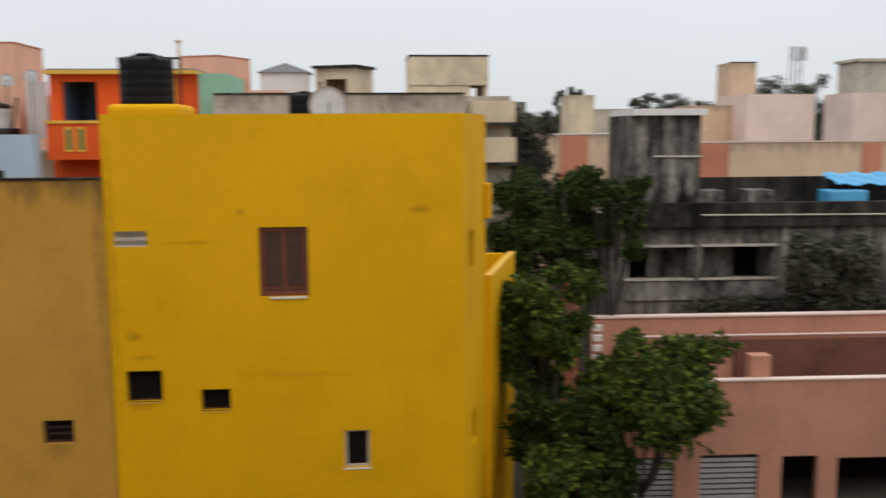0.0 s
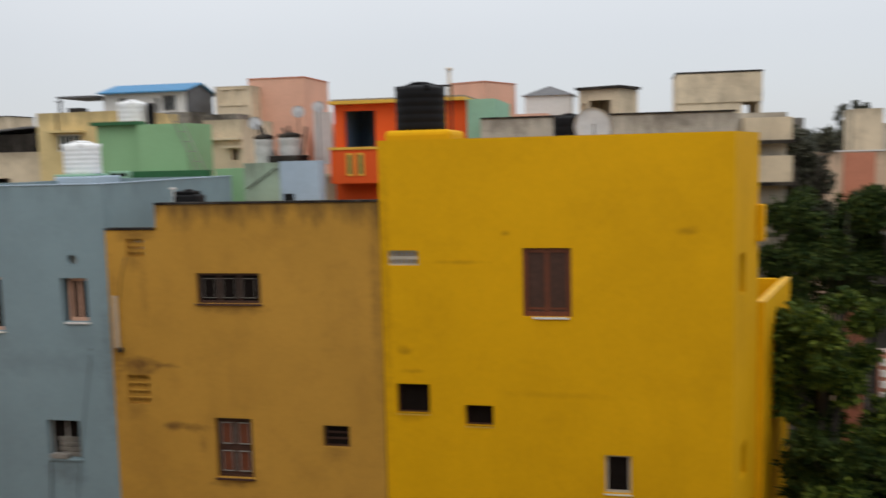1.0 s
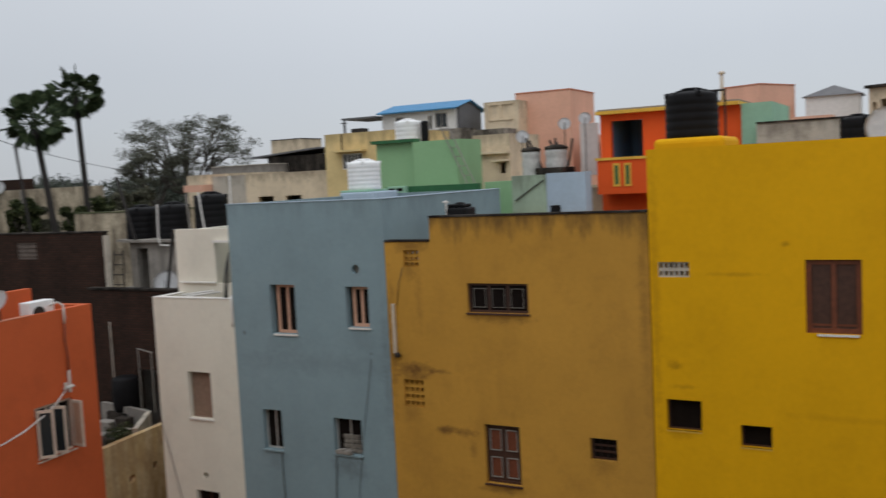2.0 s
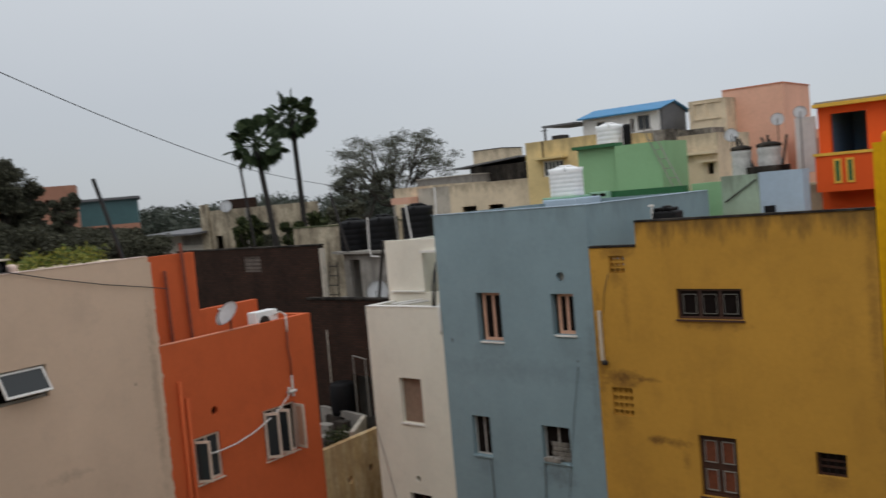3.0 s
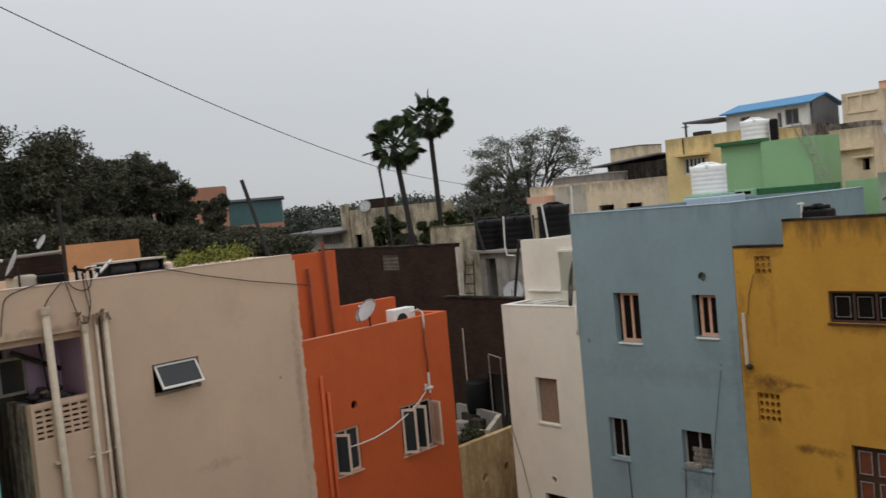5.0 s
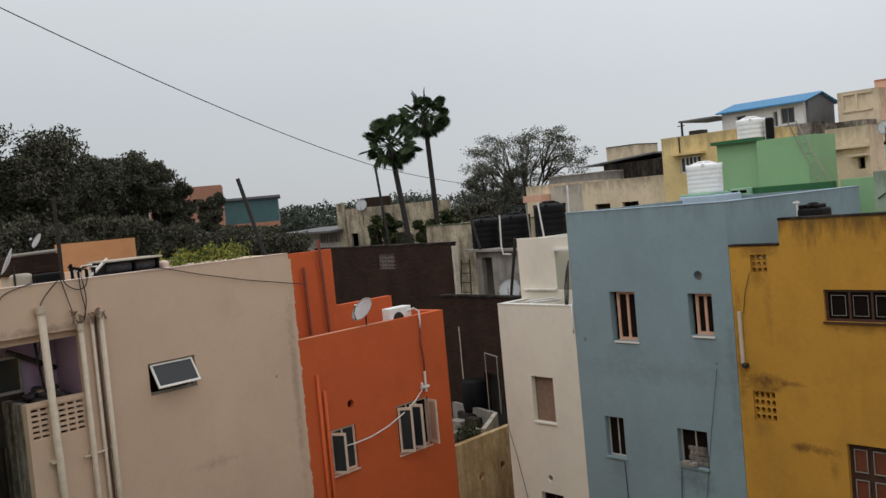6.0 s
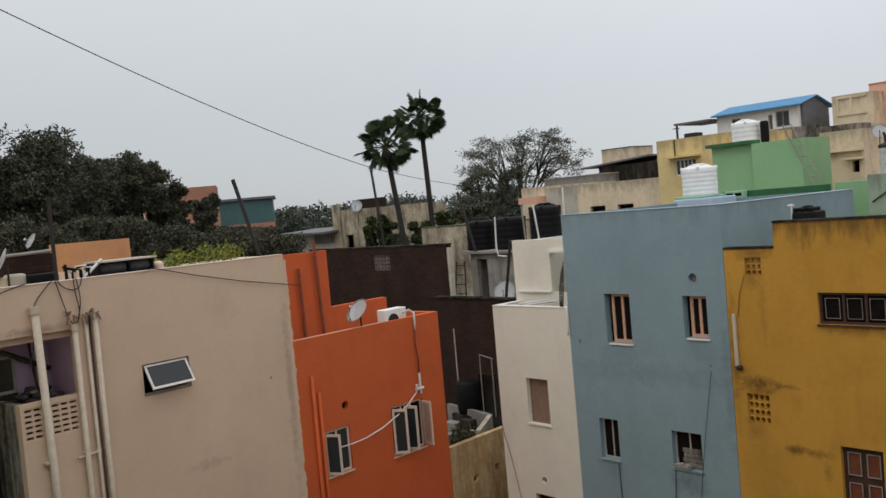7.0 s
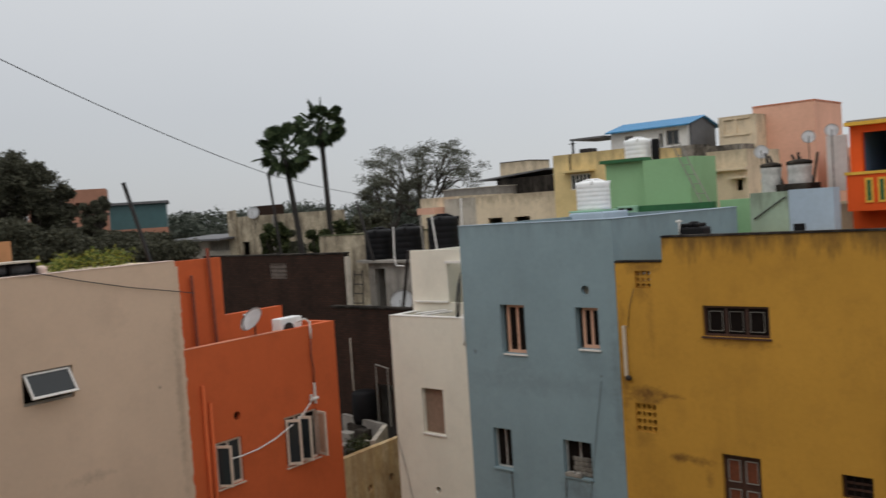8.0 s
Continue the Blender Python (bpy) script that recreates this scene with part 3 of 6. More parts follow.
def cable(name, pts, r, label, sag=0.0, mat=None, category="cable", n=20):
    a, b = Vector(pts[0]), Vector(pts[-1])
    if len(pts) == 2:
        pts = [a.lerp(b, k / n) - Vector((0, 0, sag * 4 * (k / n) * (1 - k / n))) for k in range(n + 1)]
    return solid(name, tube(bmesh.new(), pts, r, 6), mat or M_CABLE, label, category, "", "", True)


def leaf_mesh(name, mat, parent, blobs, size, seed, up=0.3, sprig=0):
    """Many small folded leaves spread through lumpy blobs (x, y, z, rx, ry, rz, count), denser to the outside."""
    g = np.random.default_rng(seed)
    V, Fc, base = [], [], 0
    for bx, by, bz, rx, ry, rz, cnt in blobs:
        d = g.normal(size=(cnt, 3))
        d /= np.linalg.norm(d, axis=1)[:, None]
        lump = 1 + 0.22 * np.sin(d[:, 0] * 5 + bx) * np.cos(d[:, 1] * 6 + by) + 0.15 * np.sin(d[:, 2] * 9 + bz)
        rad = (g.random(cnt) ** 0.45) * lump
        p = d * rad[:, None] * np.array([rx, ry, rz]) + np.array([bx, by, bz])
        a = g.normal(size=(cnt, 3))
        a[:, 2] -= up
        if sprig:
            own = g.integers(0, max(1, cnt // sprig), cnt)
            p = p[own] + g.normal(size=(cnt, 3)) * size * 0.35
            a = a * 0.75 + d[own] * 0.7
        a /= np.linalg.norm(a, axis=1)[:, None]
        b = np.cross(a, g.normal(size=(cnt, 3)))
        b /= np.linalg.norm(b, axis=1)[:, None] + 1e-9
        c = np.cross(a, b)
        s = size * (0.6 + 0.8 * g.random(cnt))[:, None]
        p = p + a * s * (0.9 if sprig else 0.0)
        q = np.stack([p - a * s, p + b * s * 0.42 + c * s * 0.12, p + a * s, p - b * s * 0.42 + c * s * 0.12], 1)
        V.append(q.reshape(-1, 3))
        Fc.append(np.arange(cnt * 4).reshape(-1, 4) + base)
        base += cnt * 4
    V, Fc = np.concatenate(V), np.concatenate(Fc)
    me = bpy.data.meshes.new(name)
    me.from_pydata(V.tolist(), [], [tuple(map(int, f)) for f in Fc])
    me.materials.append(mat)
    ob = new(name, me)
    ob.parent = parent
    return ob


def tree(label, x, y, z0, h, spread, seed, mat=None, clumps=22, leaves=900, size=0.13, trunk_r=0.22, crown_lo=0.4, squash=0.8, clump_r=0.24, limbs=7, twigs=4, sprig=0):
    """A tapered trunk with forking limbs; leaf clumps gather at the limb ends."""
    g = random.Random(seed)
    tr = thing("tree", label, "tree", (x, y, z0), 0, "trees")
    bm = bmesh.new()
    top = Vector((g.uniform(-0.1, 0.1) * spread, g.uniform(-0.1, 0.1) * spread, h * crown_lo))
    tube(bm, [(0, 0, -0.1), top * 0.5 + Vector((0.05 * spread * g.uniform(-1, 1), 0, 0)), top], trunk_r, 10, trunk_r * 0.65)
    ends = []
    for k in range(limbs):
        a = k * 2 * math.pi / limbs + g.uniform(-0.4, 0.4)
        q = g.uniform(0.35, 0.75)
        mid = top + Vector((math.cos(a) * spread * q * 0.5, math.sin(a) * spread * q * 0.5, (h - top.z) * g.uniform(0.25, 0.5)))
        tube(bm, [top, top.lerp(mid, 0.5) + Vector((0, 0, -0.04 * h)), mid], trunk_r * 0.5, 7, trunk_r * 0.28)
        for j in range(twigs):
            a2 = a + g.uniform(-0.9, 0.9)
            e = mid + Vector((math.cos(a2) * spread * g.uniform(0.1, 0.42), math.sin(a2) * spread * g.uniform(0.1, 0.42), (h - mid.z) * g.uniform(0.1, 0.85)))
            tube(bm, [mid, mid.lerp(e, 0.5) + Vector((0, 0, 0.03 * h)), e], trunk_r * 0.24, 6, trunk_r * 0.06)
            ends.append(e)
    part("trunk", bm, M_BARK, tr, "", True)
    blobs = []
    for k in range(clumps):
        e = ends[k % len(ends)] + Vector((g.gauss(0, 1), g.gauss(0, 1), g.gauss(0, 0.6))) * spread * (0.13 if sprig else 0.07)
        r = spread * clump_r * g.uniform(0.45 if sprig else 0.6, 1.25)
        blobs.append((e.x, e.y, min(e.z, h - r * squash * 0.6), r, r, r * squash, int(leaves * g.uniform(0.6, 1.3))))
    leaf_mesh("crown", mat or M_LEAF, tr, blobs, size, seed, 0.3, sprig)
    return tr


def fan_palm(label, x, y, z0, h, r, seed, lean=(0, 0)):
    """A palmyra palm: slim ringed trunk, a ball of stiff fan leaves with drooping old ones below."""
    g = random.Random(seed)
    p = thing("palm_tree", label, "palm tree", (x, y, z0), 0, "palm trees")
    bm = bmesh.new()
    pts = [(lean[0] * (k / 12) ** 1.3, lean[1] * (k / 12) ** 1.3, h * k / 12) for k in range(13)]
    tube(bm, pts, 0.23, 12, 0.17)
    part("trunk", bm, M_PALMBARK, p, "", True)
    c = Vector((lean[0], lean[1], h))
    stems, fans = bmesh.new(), bmesh.new()
    for k in range(38):
        a = k * 2.399963
        el = math.asin(0.97 - 1.88 * (k / 37)) + g.uniform(-0.15, 0.15)
        d = Vector((math.cos(a) * math.cos(el), math.sin(a) * math.cos(el), math.sin(el)))
        s = r * g.uniform(0.52, 0.74) * (1.0 if el > -0.3 else 0.85)
        hub = c + d * s
        tube(stems, [c, c + d * s * 0.5 + Vector((0, 0, 0.05 * r)), hub], 0.04, 5, 0.025)
        side = d.cross(Vector((0, 0, 1)))
        side = side.normalized() if side.length > 0.1 else Vector((1, 0, 0))
        up = side.cross(d)
        tilt = g.uniform(-1.1, 1.1)
        side = (side * math.cos(tilt) + up * math.sin(tilt)).normalized()
        nrm = d.cross(side)
        fr, n = r * g.uniform(0.27, 0.36), 25
        for j in range(n):
            b = radians(-140 + 280 * j / (n - 1))
            t_ = d * math.cos(b) + side * math.sin(b)
            tip = hub + t_ * fr * (0.85 + 0.15 * math.cos(b)) - Vector((0, 0, 0.12 * fr)) + nrm * 0.1 * fr * g.uniform(-1, 1)
            w = t_.cross(nrm) * fr * 0.115
            m = hub + t_ * fr * 0.55
            quad(fans, hub, m + w + nrm * 0.02, tip, m - w - nrm * 0.02)
    part("stalk", stems, M_PALML, p)
    part("crown", fans, M_PALML, p, "stiff dark green fan leaves")
    return p

# ---- ground and the camera's own building ----
gm = bmesh.new()
quad(gm, (-2500, -2500, 0), (2500, -2500, 0), (2500, 2500, 0), (-2500, 2500, 0))
solid("ground", gm, M_EARTH, "dusty bare earth ground between the houses", "ground", "", "structure")
solid("balcony_floor", boxes((-1.2, -1.2, 8.45, 1.6, 0.75, 8.6)), M_CONC, "plain concrete balcony floor", "floor", "", "structure")
# unseen mass, its width and height assumed, added to darken the lower facades
solid("wall_behind", boxes((-26, -9.0, 0, 28, -1.2, 14.5), (-1.2, -1.2, 0, 1.6, 0.6, 8.45)), M_CREAM, "unseen plain cream mass behind the balcony, sized to block skylight", "wall", "", "structure")
post = thing("steel_post", "rusty brown painted steel post on the balcony edge", "post", (-0.5285, -0.019, 0), 73)
part("web", boxes((-0.035, -0.03, 8.6, 0.035, -0.022, 11.6)), M_RUST, post)
part("flange", boxes((-0.035, -0.022, 8.6, -0.027, 0.04, 11.6)), M_RUST, post)
part("lip", boxes((0.012, -0.040, 8.6, 0.035, -0.03, 11.6)), M_RUST, post)

# ---- front row along the lane ----
Y0 = 17.0
yel = thing("yellow_house", "tall yellow painted house with few small windows", "house", (-4.74, Y0, 0))
YW = 6.59
yh = [(0.16, 8.09, 0.74, 8.38), (2.76, 7.11, 3.67, 8.42), (0.24, 5.15, 0.90, 5.75), (1.60, 4.94, 2.15, 5.36), (4.28, 3.72, 4.76, 4.47)]
part("front_wall", panel(0, YW, 0, 10.5, 0, 0.2, yh), M_YELLOW, yel)
sm = pose(YW, 0, 0, 0, 0, 73.5)
part("side_wall", panel(0, 2.65, 0, 10.5, 0, 0.2, [(0.55, 7.45, 1.15, 8.22), (0.9, 3.75, 1.5, 4.45)]), M_YELLOW, yel, "", False, sm)
part("side_wall", panel(0, 4.0, 0, 7.0, -0.14, 0.06, [(1.6, 4.6, 2.3, 5.5)]), M_YELLOW, yel, "lower terrace wall", False, sm @ pose(2.65, 0, 0))
part("coping", boxes((0.0, -0.15, 7.0, 4.0, 0.0, 7.03)), M_TRIMY, yel, "worn pale yellow coping", False, sm @ pose(2.65, 0, 0))
part("hood", soft_box(2.35, -0.14, 8.3, 2.68, 0.0, 9.05, 0.02), M_YELLOW, yel, "", False, sm)
part("back_wall", boxes((0, 2.34, 0, 7.16, 2.52, 10.5)), M_YELLOW, yel)
part("back_wall", boxes((0, 6.15, 0, 8.3, 6.33, 7.0)), M_YELLOW, yel)
part("side_wall", boxes((0, 0.2, 0, 0.2, 6.05, 9.0)), M_YELLOW, yel)
part("roof", boxes((0.2, 0.2, 9.35, 6.4, 2.3, 9.5)), M_ROOF, yel)
part("roof", boxes((0.2, 2.52, 5.9, 7.0, 6.1, 6.05)), M_ROOF, yel)
jali(yel, 0.16, 8.09, 0.74, 8.38, 6, 2, M_GREYW, 0.03, 0.6)
w = window(yel, 2.76, 7.11, 3.67, 8.42, M_REDWOOD, 2, 0.07, 0.09, M_BROWNWOOD, None)
part("sill", boxes((2.95, -0.03, 7.07, 3.62, 0.06, 7.108)), M_WHITETRIM, w, "chipped white sill")
for x0, x1 in ((2.88, 3.15), (3.30, 3.55)):
    part("panel", boxes((x0, 0.080, 7.28, x1, 0.090, 8.28)), M_BROWNWOOD, w, "dark brown shutter panel")
    part("bead", boxes((x0 - 0.02, 0.084, 7.24, x1 + 0.02, 0.091, 7.28)), M_REDWOOD, w)
for a in yh[2:4]:
    window(yel, *a, M_BROWNWOOD, 1, 0.14, 0.03, M_UNLIT)
    part("sill", boxes((a[0], -0.012, a[1] - 0.025, a[2], 0.05, a[1])), M_TRIMY, yel)
window(yel, *yh[4], M_ALU, 1, 0.08, 0.05, M_UNLIT)
part("sill", boxes((4.26, -0.015, 3.69, 4.78, 0.06, 3.718)), M_WHITETRIM, yel)
plat = solid("tank_platform", soft_box(-4.74, 17.5, 9.5, -3.40, 19.1, 10.70, 0.10, 3), M_YELLOW, "yellow painted platform under the black tank", "platform")
water_tank("water_tank", "black ribbed plastic water tank on the yellow roof", -4.16, 18.3, 10.70, 0.51, 0.98, M_BLACKP, 5, "black water tanks")
fp = thing("filler_pipe", "dark thin pipe running over the black tank", "pipe", (-4.16, 18.3, 9.5))
part("riser", tube(bmesh.new(), [(0.62, 0.1, 0.0), (0.62, 0.1, 2.10)], 0.022, 8), M_IRON, fp)
part("arm", tube(bmesh.new(), [(0.64, 0.1, 2.10), (-0.42, 0.0, 2.10)], 0.022, 8), M_IRON, fp)
dish(-0.70, 18.35, 10.60, 0.38, 5, 22, stand=1.1)

och = thing("ochre_house", "stained ochre house with brown wooden windows", "house", (-10.62, Y0, 0))
oh = [(0, 8.82, 1.14, 9.4), (1.98, 7.31, 3.36, 7.93), (2.23, 3.66, 3.04, 4.93), (4.56, 4.40, 5.12, 4.85), (0.47, 8.27, 0.84, 8.64), (0.31, 5.17, 0.81, 5.79)]
part("front_wall", panel(0, 5.86, 0, 9.33, 0, 0.2, oh), M_OCHRE, och)
part("coping", boxes((1.14, -0.02, 9.33, 5.86, 0.22, 9.37), (0.0, -0.02, 8.82, 1.14, 0.22, 8.86)), M_SOOTSHADE, och, "blackened parapet top")
part("side_wall", boxes((5.66, 0.2, 0, 5.86, 7, 9.33)), M_OCHRE, och)
part("side_wall", boxes((0, 0.2, 0, 0.2, 7, 8.4)), M_OCHRE, och)
part("back_wall", boxes((0.2, 6.8, 0, 5.66, 7, 8.9)), M_OCHRE, och)
part("roof", boxes((0.2, 0.2, 8.2, 5.66, 6.8, 8.36)), M_ROOF, och)
w = window(och, *oh[1], M_BROWNWOOD, 3, 0.06, 0.05, M_UNLIT, M_BROWNWOOD)
w2 = window(och, *oh[2], M_BROWNWOOD, 1, 0.10, 0.05, M_BROWNWOOD, M_BROWNWOOD)


def bead(par, x0, z0, x1, z1, y, r=0.012):
    part("bead", boxes((x0, y - r, z0, x0 + r, y, z1), (x1 - r, y - r, z0, x1, y, z1), (x0 + r, y - r, z0, x1 - r, y, z0 + r), (x0 + r, y - r, z1 - r, x1 - r, y, z1)), M_CONC, par, "thin worn glazing bead")


for k in range(3):
    a = 2.03 + 0.427 * k
    bead(w, a + 0.07, 7.42, a + 0.355, 7.82, 0.055, 0.008)
for i in range(2):
    for j in range(2):
        bead(w2, 2.32 + 0.37 * i, 3.78 + 0.58 * j, 2.58 + 0.37 * i, 4.22 + 0.60 * j, 0.095, 0.018)
        part("pane", boxes((2.34 + 0.37 * i, 0.105, 3.80 + 0.58 * j, 2.56 + 0.37 * i, 0.115, 4.20 + 0.60 * j)), M_REDWOOD, w2)
window(och, *oh[3], M_BROWNWOOD, 1, 0.10, 0.04, M_UNLIT, None, 4, 2)
jali_round(och, *oh[4], 3, 3, M_OCHRE, 0.05)
jali_round(och, *oh[5], 4, 4, M_OCHRE, 0.05)
lt = thing("tube_light", "white fluorescent tube light fixed on the ochre wall", "lamp", (-10.50, Y0, 6.28))
part("casing", soft_box(0.0, -0.07, 0.08, 0.08, -0.01, 1.18, 0.012), M_PVC, lt)
part("junction", lathe(bmesh.new(), [(0.05, 0), (0.07, 0.02), (0.07, 0.07), (0.04, 0.1)], 14, (0.1, -0.06, 0.0)), M_IRON, lt)
lf = thing("loft_tank", "low black moulded plastic tank on the ochre roof", "water tank", (-9.93, 18.6, 8.36), 0, "black water tanks")
part("body", soft_box(0, 0, 0, 0.58, 0.5, 1.10, 0.06, 3), M_BLACKP, lf, "", True)
for k in range(3):
    part("top_rib", soft_box(0.05 + 0.17 * k, 0.03, 1.09, 0.14 + 0.17 * k, 0.47, 1.18, 0.03, 2), M_BLACKP, lf)
part("lid", lathe(bmesh.new(), [(0.12, 1.1), (0.13, 1.14), (0.12, 1.2), (0.06, 1.22)], 18, (0.29, 0.25, 0)), M_BLACKP, lf, "", True)
part("tap", tube(bmesh.new(), [(0.04, 0.02, 0.9), (0.04, 0.02, 1.28)], 0.02, 8), M_WPVC, lf, "white pipe stub")
part("tap", tube(bmesh.new(), [(-0.04, 0.02, 1.24), (0.1, 0.02, 1.24)], 0.022, 8), M_WPVC, lf, "white tap handle")

blu = thing("blue_house", "grey-blue painted house with small peach windows", "house", (-15.03, Y0, 0))
bh = [(1.15, 6.67, 1.88, 7.84), (3.31, 6.89, 3.91, 7.82), (0.70, 3.82, 1.26, 4.80), (2.76, 3.91, 3.53, 4.75), (3.47, 8.07, 3.75, 8.35)]
part("front_wall", panel(0, 4.4, 0, 9.77, 0, 0.2, bh), M_BLUE, blu)
part("side_wall", boxes((4.2, 0.2, 0, 4.4, 6.3, 9.77)), M_BLUE, blu)
part("side_wall", boxes((0, 0.2, 0, 0.2, 6.3, 9.77)), M_BLUE, blu)
part("back_wall", boxes((0.2, 6.1, 0, 4.2, 6.3, 9.77)), M_BLUE, blu)
part("roof", boxes((0.2, 0.2, 8.7, 4.2, 6.1, 8.85)), M_ROOF, blu)
part("coping", boxes((-0.01, -0.015, 9.77, 4.415, 0.22, 9.785), (4.185, 0.22, 9.77, 4.415, 6.3, 9.785)), M_LBLUE, blu, "pale coping strip")
for a, lv in ((bh[0], 2), (bh[1], 2)):
    window(blu, a[0] + 0.10, a[1], a[2], a[3], M_PEACHWOOD, lv, 0.14, 0.075, M_UNLIT, M_WHITETRIM)
window(blu, *bh[2], M_ALU, 2, 0.14, 0.035, M_UNLIT, M_BLUE)
w = window(blu, *bh[3], M_ALU, 2, 0.14, 0.035, M_UNLIT, M_BLUE)
for k in range(4):
    part("stacked_block", soft_box(2.98 - 0.03 * (k % 2), 0.10, 3.93 + 0.11 * k, 3.48 + 0.02 * (k % 2), 0.138, 4.03 + 0.11 * k, 0.012), M_BLACKENED, w, "grey block stacked behind the bars")
g_ = random.Random(17)
for k in range(6):
    part("rubble", soft_box(2.80 + 0.07 * k, -0.05, 3.91, 2.90 + 0.07 * k, 0.05, 3.95 + g_.uniform(0.02, 0.09), 0.015), M_CONC, w, "pale rubble on the sill")
plate_hole(blu, 3.61, 8.21, 0.14, 0.105, M_BLUE)
part("hole_back", boxes((3.47, 0.13, 8.07, 3.75, 0.15, 8.35)), M_CONC, blu)
cable("drain_cable", [(-11.1, 16.96, 6.2), (-11.35, 16.95, 4.8), (-11.6, 16.95, 3.2), (-11.7, 16.96, 1.2)], 0.006, "thin black cable hanging down the blue wall")
cable("drain_cable", [(-13.8, 16.96, 3.75), (-13.76, 16.95, 2.4), (-13.74, 16.96, 1.0)], 0.012, "thin black cable hanging down the blue wall")
cable("drain_cable", [(-12.2, 16.96, 3.85), (-12.3, 16.95, 2.4), (-12.32, 16.96, 1.0)], 0.012, "thin black cable hanging down the blue wall")
part("plinth", soft_box(0.10, 4.7, 8.85, 1.25, 6.05, 9.86, 0.04), M_LBLUE, blu, "pale blue plinth")
part("plinth", soft_box(-0.02, 4.9, 9.86, 0.92, 6.0, 9.92, 0.02), M_TEAL, blu, "pale turquoise slab")
water_tank("water_tank", "white ribbed plastic water tank on the blue roof", -14.57, 22.5, 9.92, 0.49, 0.90, M_WHITEP, 6, "white water tanks")

whi = thing("white_house", "narrow off-white house with a boarded window", "house", (-17.7, Y0, 0))
wh = [(1.02, 4.40, 1.77, 5.59), (1.04, 1.3, 1.8, 2.52), (1.27, 2.80, 1.51, 3.04)]
part("front_wall", panel(0, 2.66, 0, 7.46, 0, 0.2, wh), M_WHITE, whi)
part("side_wall", boxes((0, 0.2, 0, 0.2, 1.0, 7.46), (0, 3.8, 0, 0.2, 5, 7.46), (0.0, 1.15, 0, 0.2, 3.8, 7.0)), M_WHITE, whi)
part("side_wall", boxes((2.46, 0.2, 0, 2.66, 5, 7.46)), M_WHITE, whi)
part("back_wall", boxes((0.2, 4.8, 0, 2.46, 5, 7.46)), M_WHITE, whi)
part("roof", boxes((0.2, 0.2, 6.7, 2.46, 4.8, 6.85)), M_ROOF, whi)
part("coping", boxes((0, -0.012, 7.46, 2.66, 0.21, 7.48), (0, 0.21, 7.46, 0.21, 0.98, 7.48)), M_WHITETRIM, whi)
part("upper_wall", panel(-0.05, 2.66, 7.0, 9.14, 1.0, 1.15, [(1.30, 7.72, 2.66, 8.78)]), M_WHITE, whi)
part("upper_recess", panel(1.2, 2.66, 7.5, 9.0, 1.75, 1.85), M_WHITE, whi, "recessed back wall")
part("upper_side", boxes((1.15, 1.15, 7.0, 1.30, 1.85, 9.1), (-0.05, 1.15, 7.0, 0.1, 3.8, 9.1)), M_WHITE, whi)
parts("ledge", M_WHITETRIM, whi, (0.1, 0.93, 7.72, 1.30, 1.0, 7.76), (1.30, 0.90, 8.78, 2.66, 1.0, 8.84))
for x_, z_ in ((0.75, 7.50), (0.95, 7.47)):
    part("pipe", tube(bmesh.new(), [(x_, 0.25, z_), (x_ + 0.5, 0.93, z_ + 0.03)], 0.03, 8), M_WPVC, whi)
part("pipe", tube(bmesh.new(), [(1.72, 1.5, 7.5), (1.72, 1.5, 8.7)], 0.022, 8), M_WPVC, whi)
part("pipe", tube(bmesh.new(), [(1.72, 1.5, 8.35), (2.3, 1.5, 8.35)], 0.022, 8), M_WPVC, whi)
w = window(whi, wh[0][0], wh[0][1], wh[0][2], wh[0][3], M_BOARD, 1, 0.13, 0.03, M_BOARD, M_WHITETRIM)
window(whi, *wh[1], M_BROWNWOOD, 2, 0.12, 0.05, M_UNLIT, M_WHITETRIM)
plate_hole(whi, 1.39, 2.92, 0.12, 0.085, M_WHITE)
cable("roof_cable", [(-15.25, 17.25, 7.5), (-15.12, 17.05, 7.55), (-15.03, 16.93, 7.35), (-15.02, 16.93, 6.95), (-15.06, 16.95, 6.8)], 0.02, "white looped pipe at the roof corner", 0, M_WPVC)
for k in range(4):
    cable("roof_cable", [(-15.38 + 0.03 * k, 17.1, 7.45), (-15.44 + 0.045 * k, 17.2, 7.9), (-15.42 + 0.03 * k, 17.3, 8.35 + 0.08 * k)], 0.012, "dark cable rising past the white roof corner")

cable("wall_cable", [(-17.72, 16.96, 4.52), (-17.62, 16.96, 3.99), (-17.43, 16.96, 3.40), (-17.14, 16.96, 2.21), (-17.05, 16.96, 1.0)], 0.007, "thin black cable hanging down the white wall")
cable("wall_cable", [(-10.16, 16.96, 8.27), (-10.3, 16.96, 7.85), (-10.36, 16.96, 7.42)], 0.008, "thin black wire from the ventilator to the lamp")

# ---- left row, facing the lane ----
E0, RA = Vector((-18.19, 5.0)), 97.0
RU = Vector((math.cos(radians(RA)), math.sin(radians(RA))))
RN = Vector((RU.y, -RU.x))


def row(u, dep=0.0):
    p = E0 + RU * u - RN * dep
    return p.x, p.y


bei = thing("beige_house", "plain beige house with drain pipes and a small open window", "house", (*row(0), 0), RA)
part("front_wall", panel(-1.6, 6.48, 0, 9.43, 0, 0.2, [(-1.6, 0, 0.0, 8.48), (0.0, 7.2, 1.2, 8.48), (0.06, 6.5, 1.12, 7.12), (2.56, 6.83, 3.68, 7.5)]), M_BEIGE, bei)
part("coping", boxes((-1.6, -0.012, 9.43, 6.48, 0.21, 9.445)), M_PALEPINK, bei, "pale coping strip")
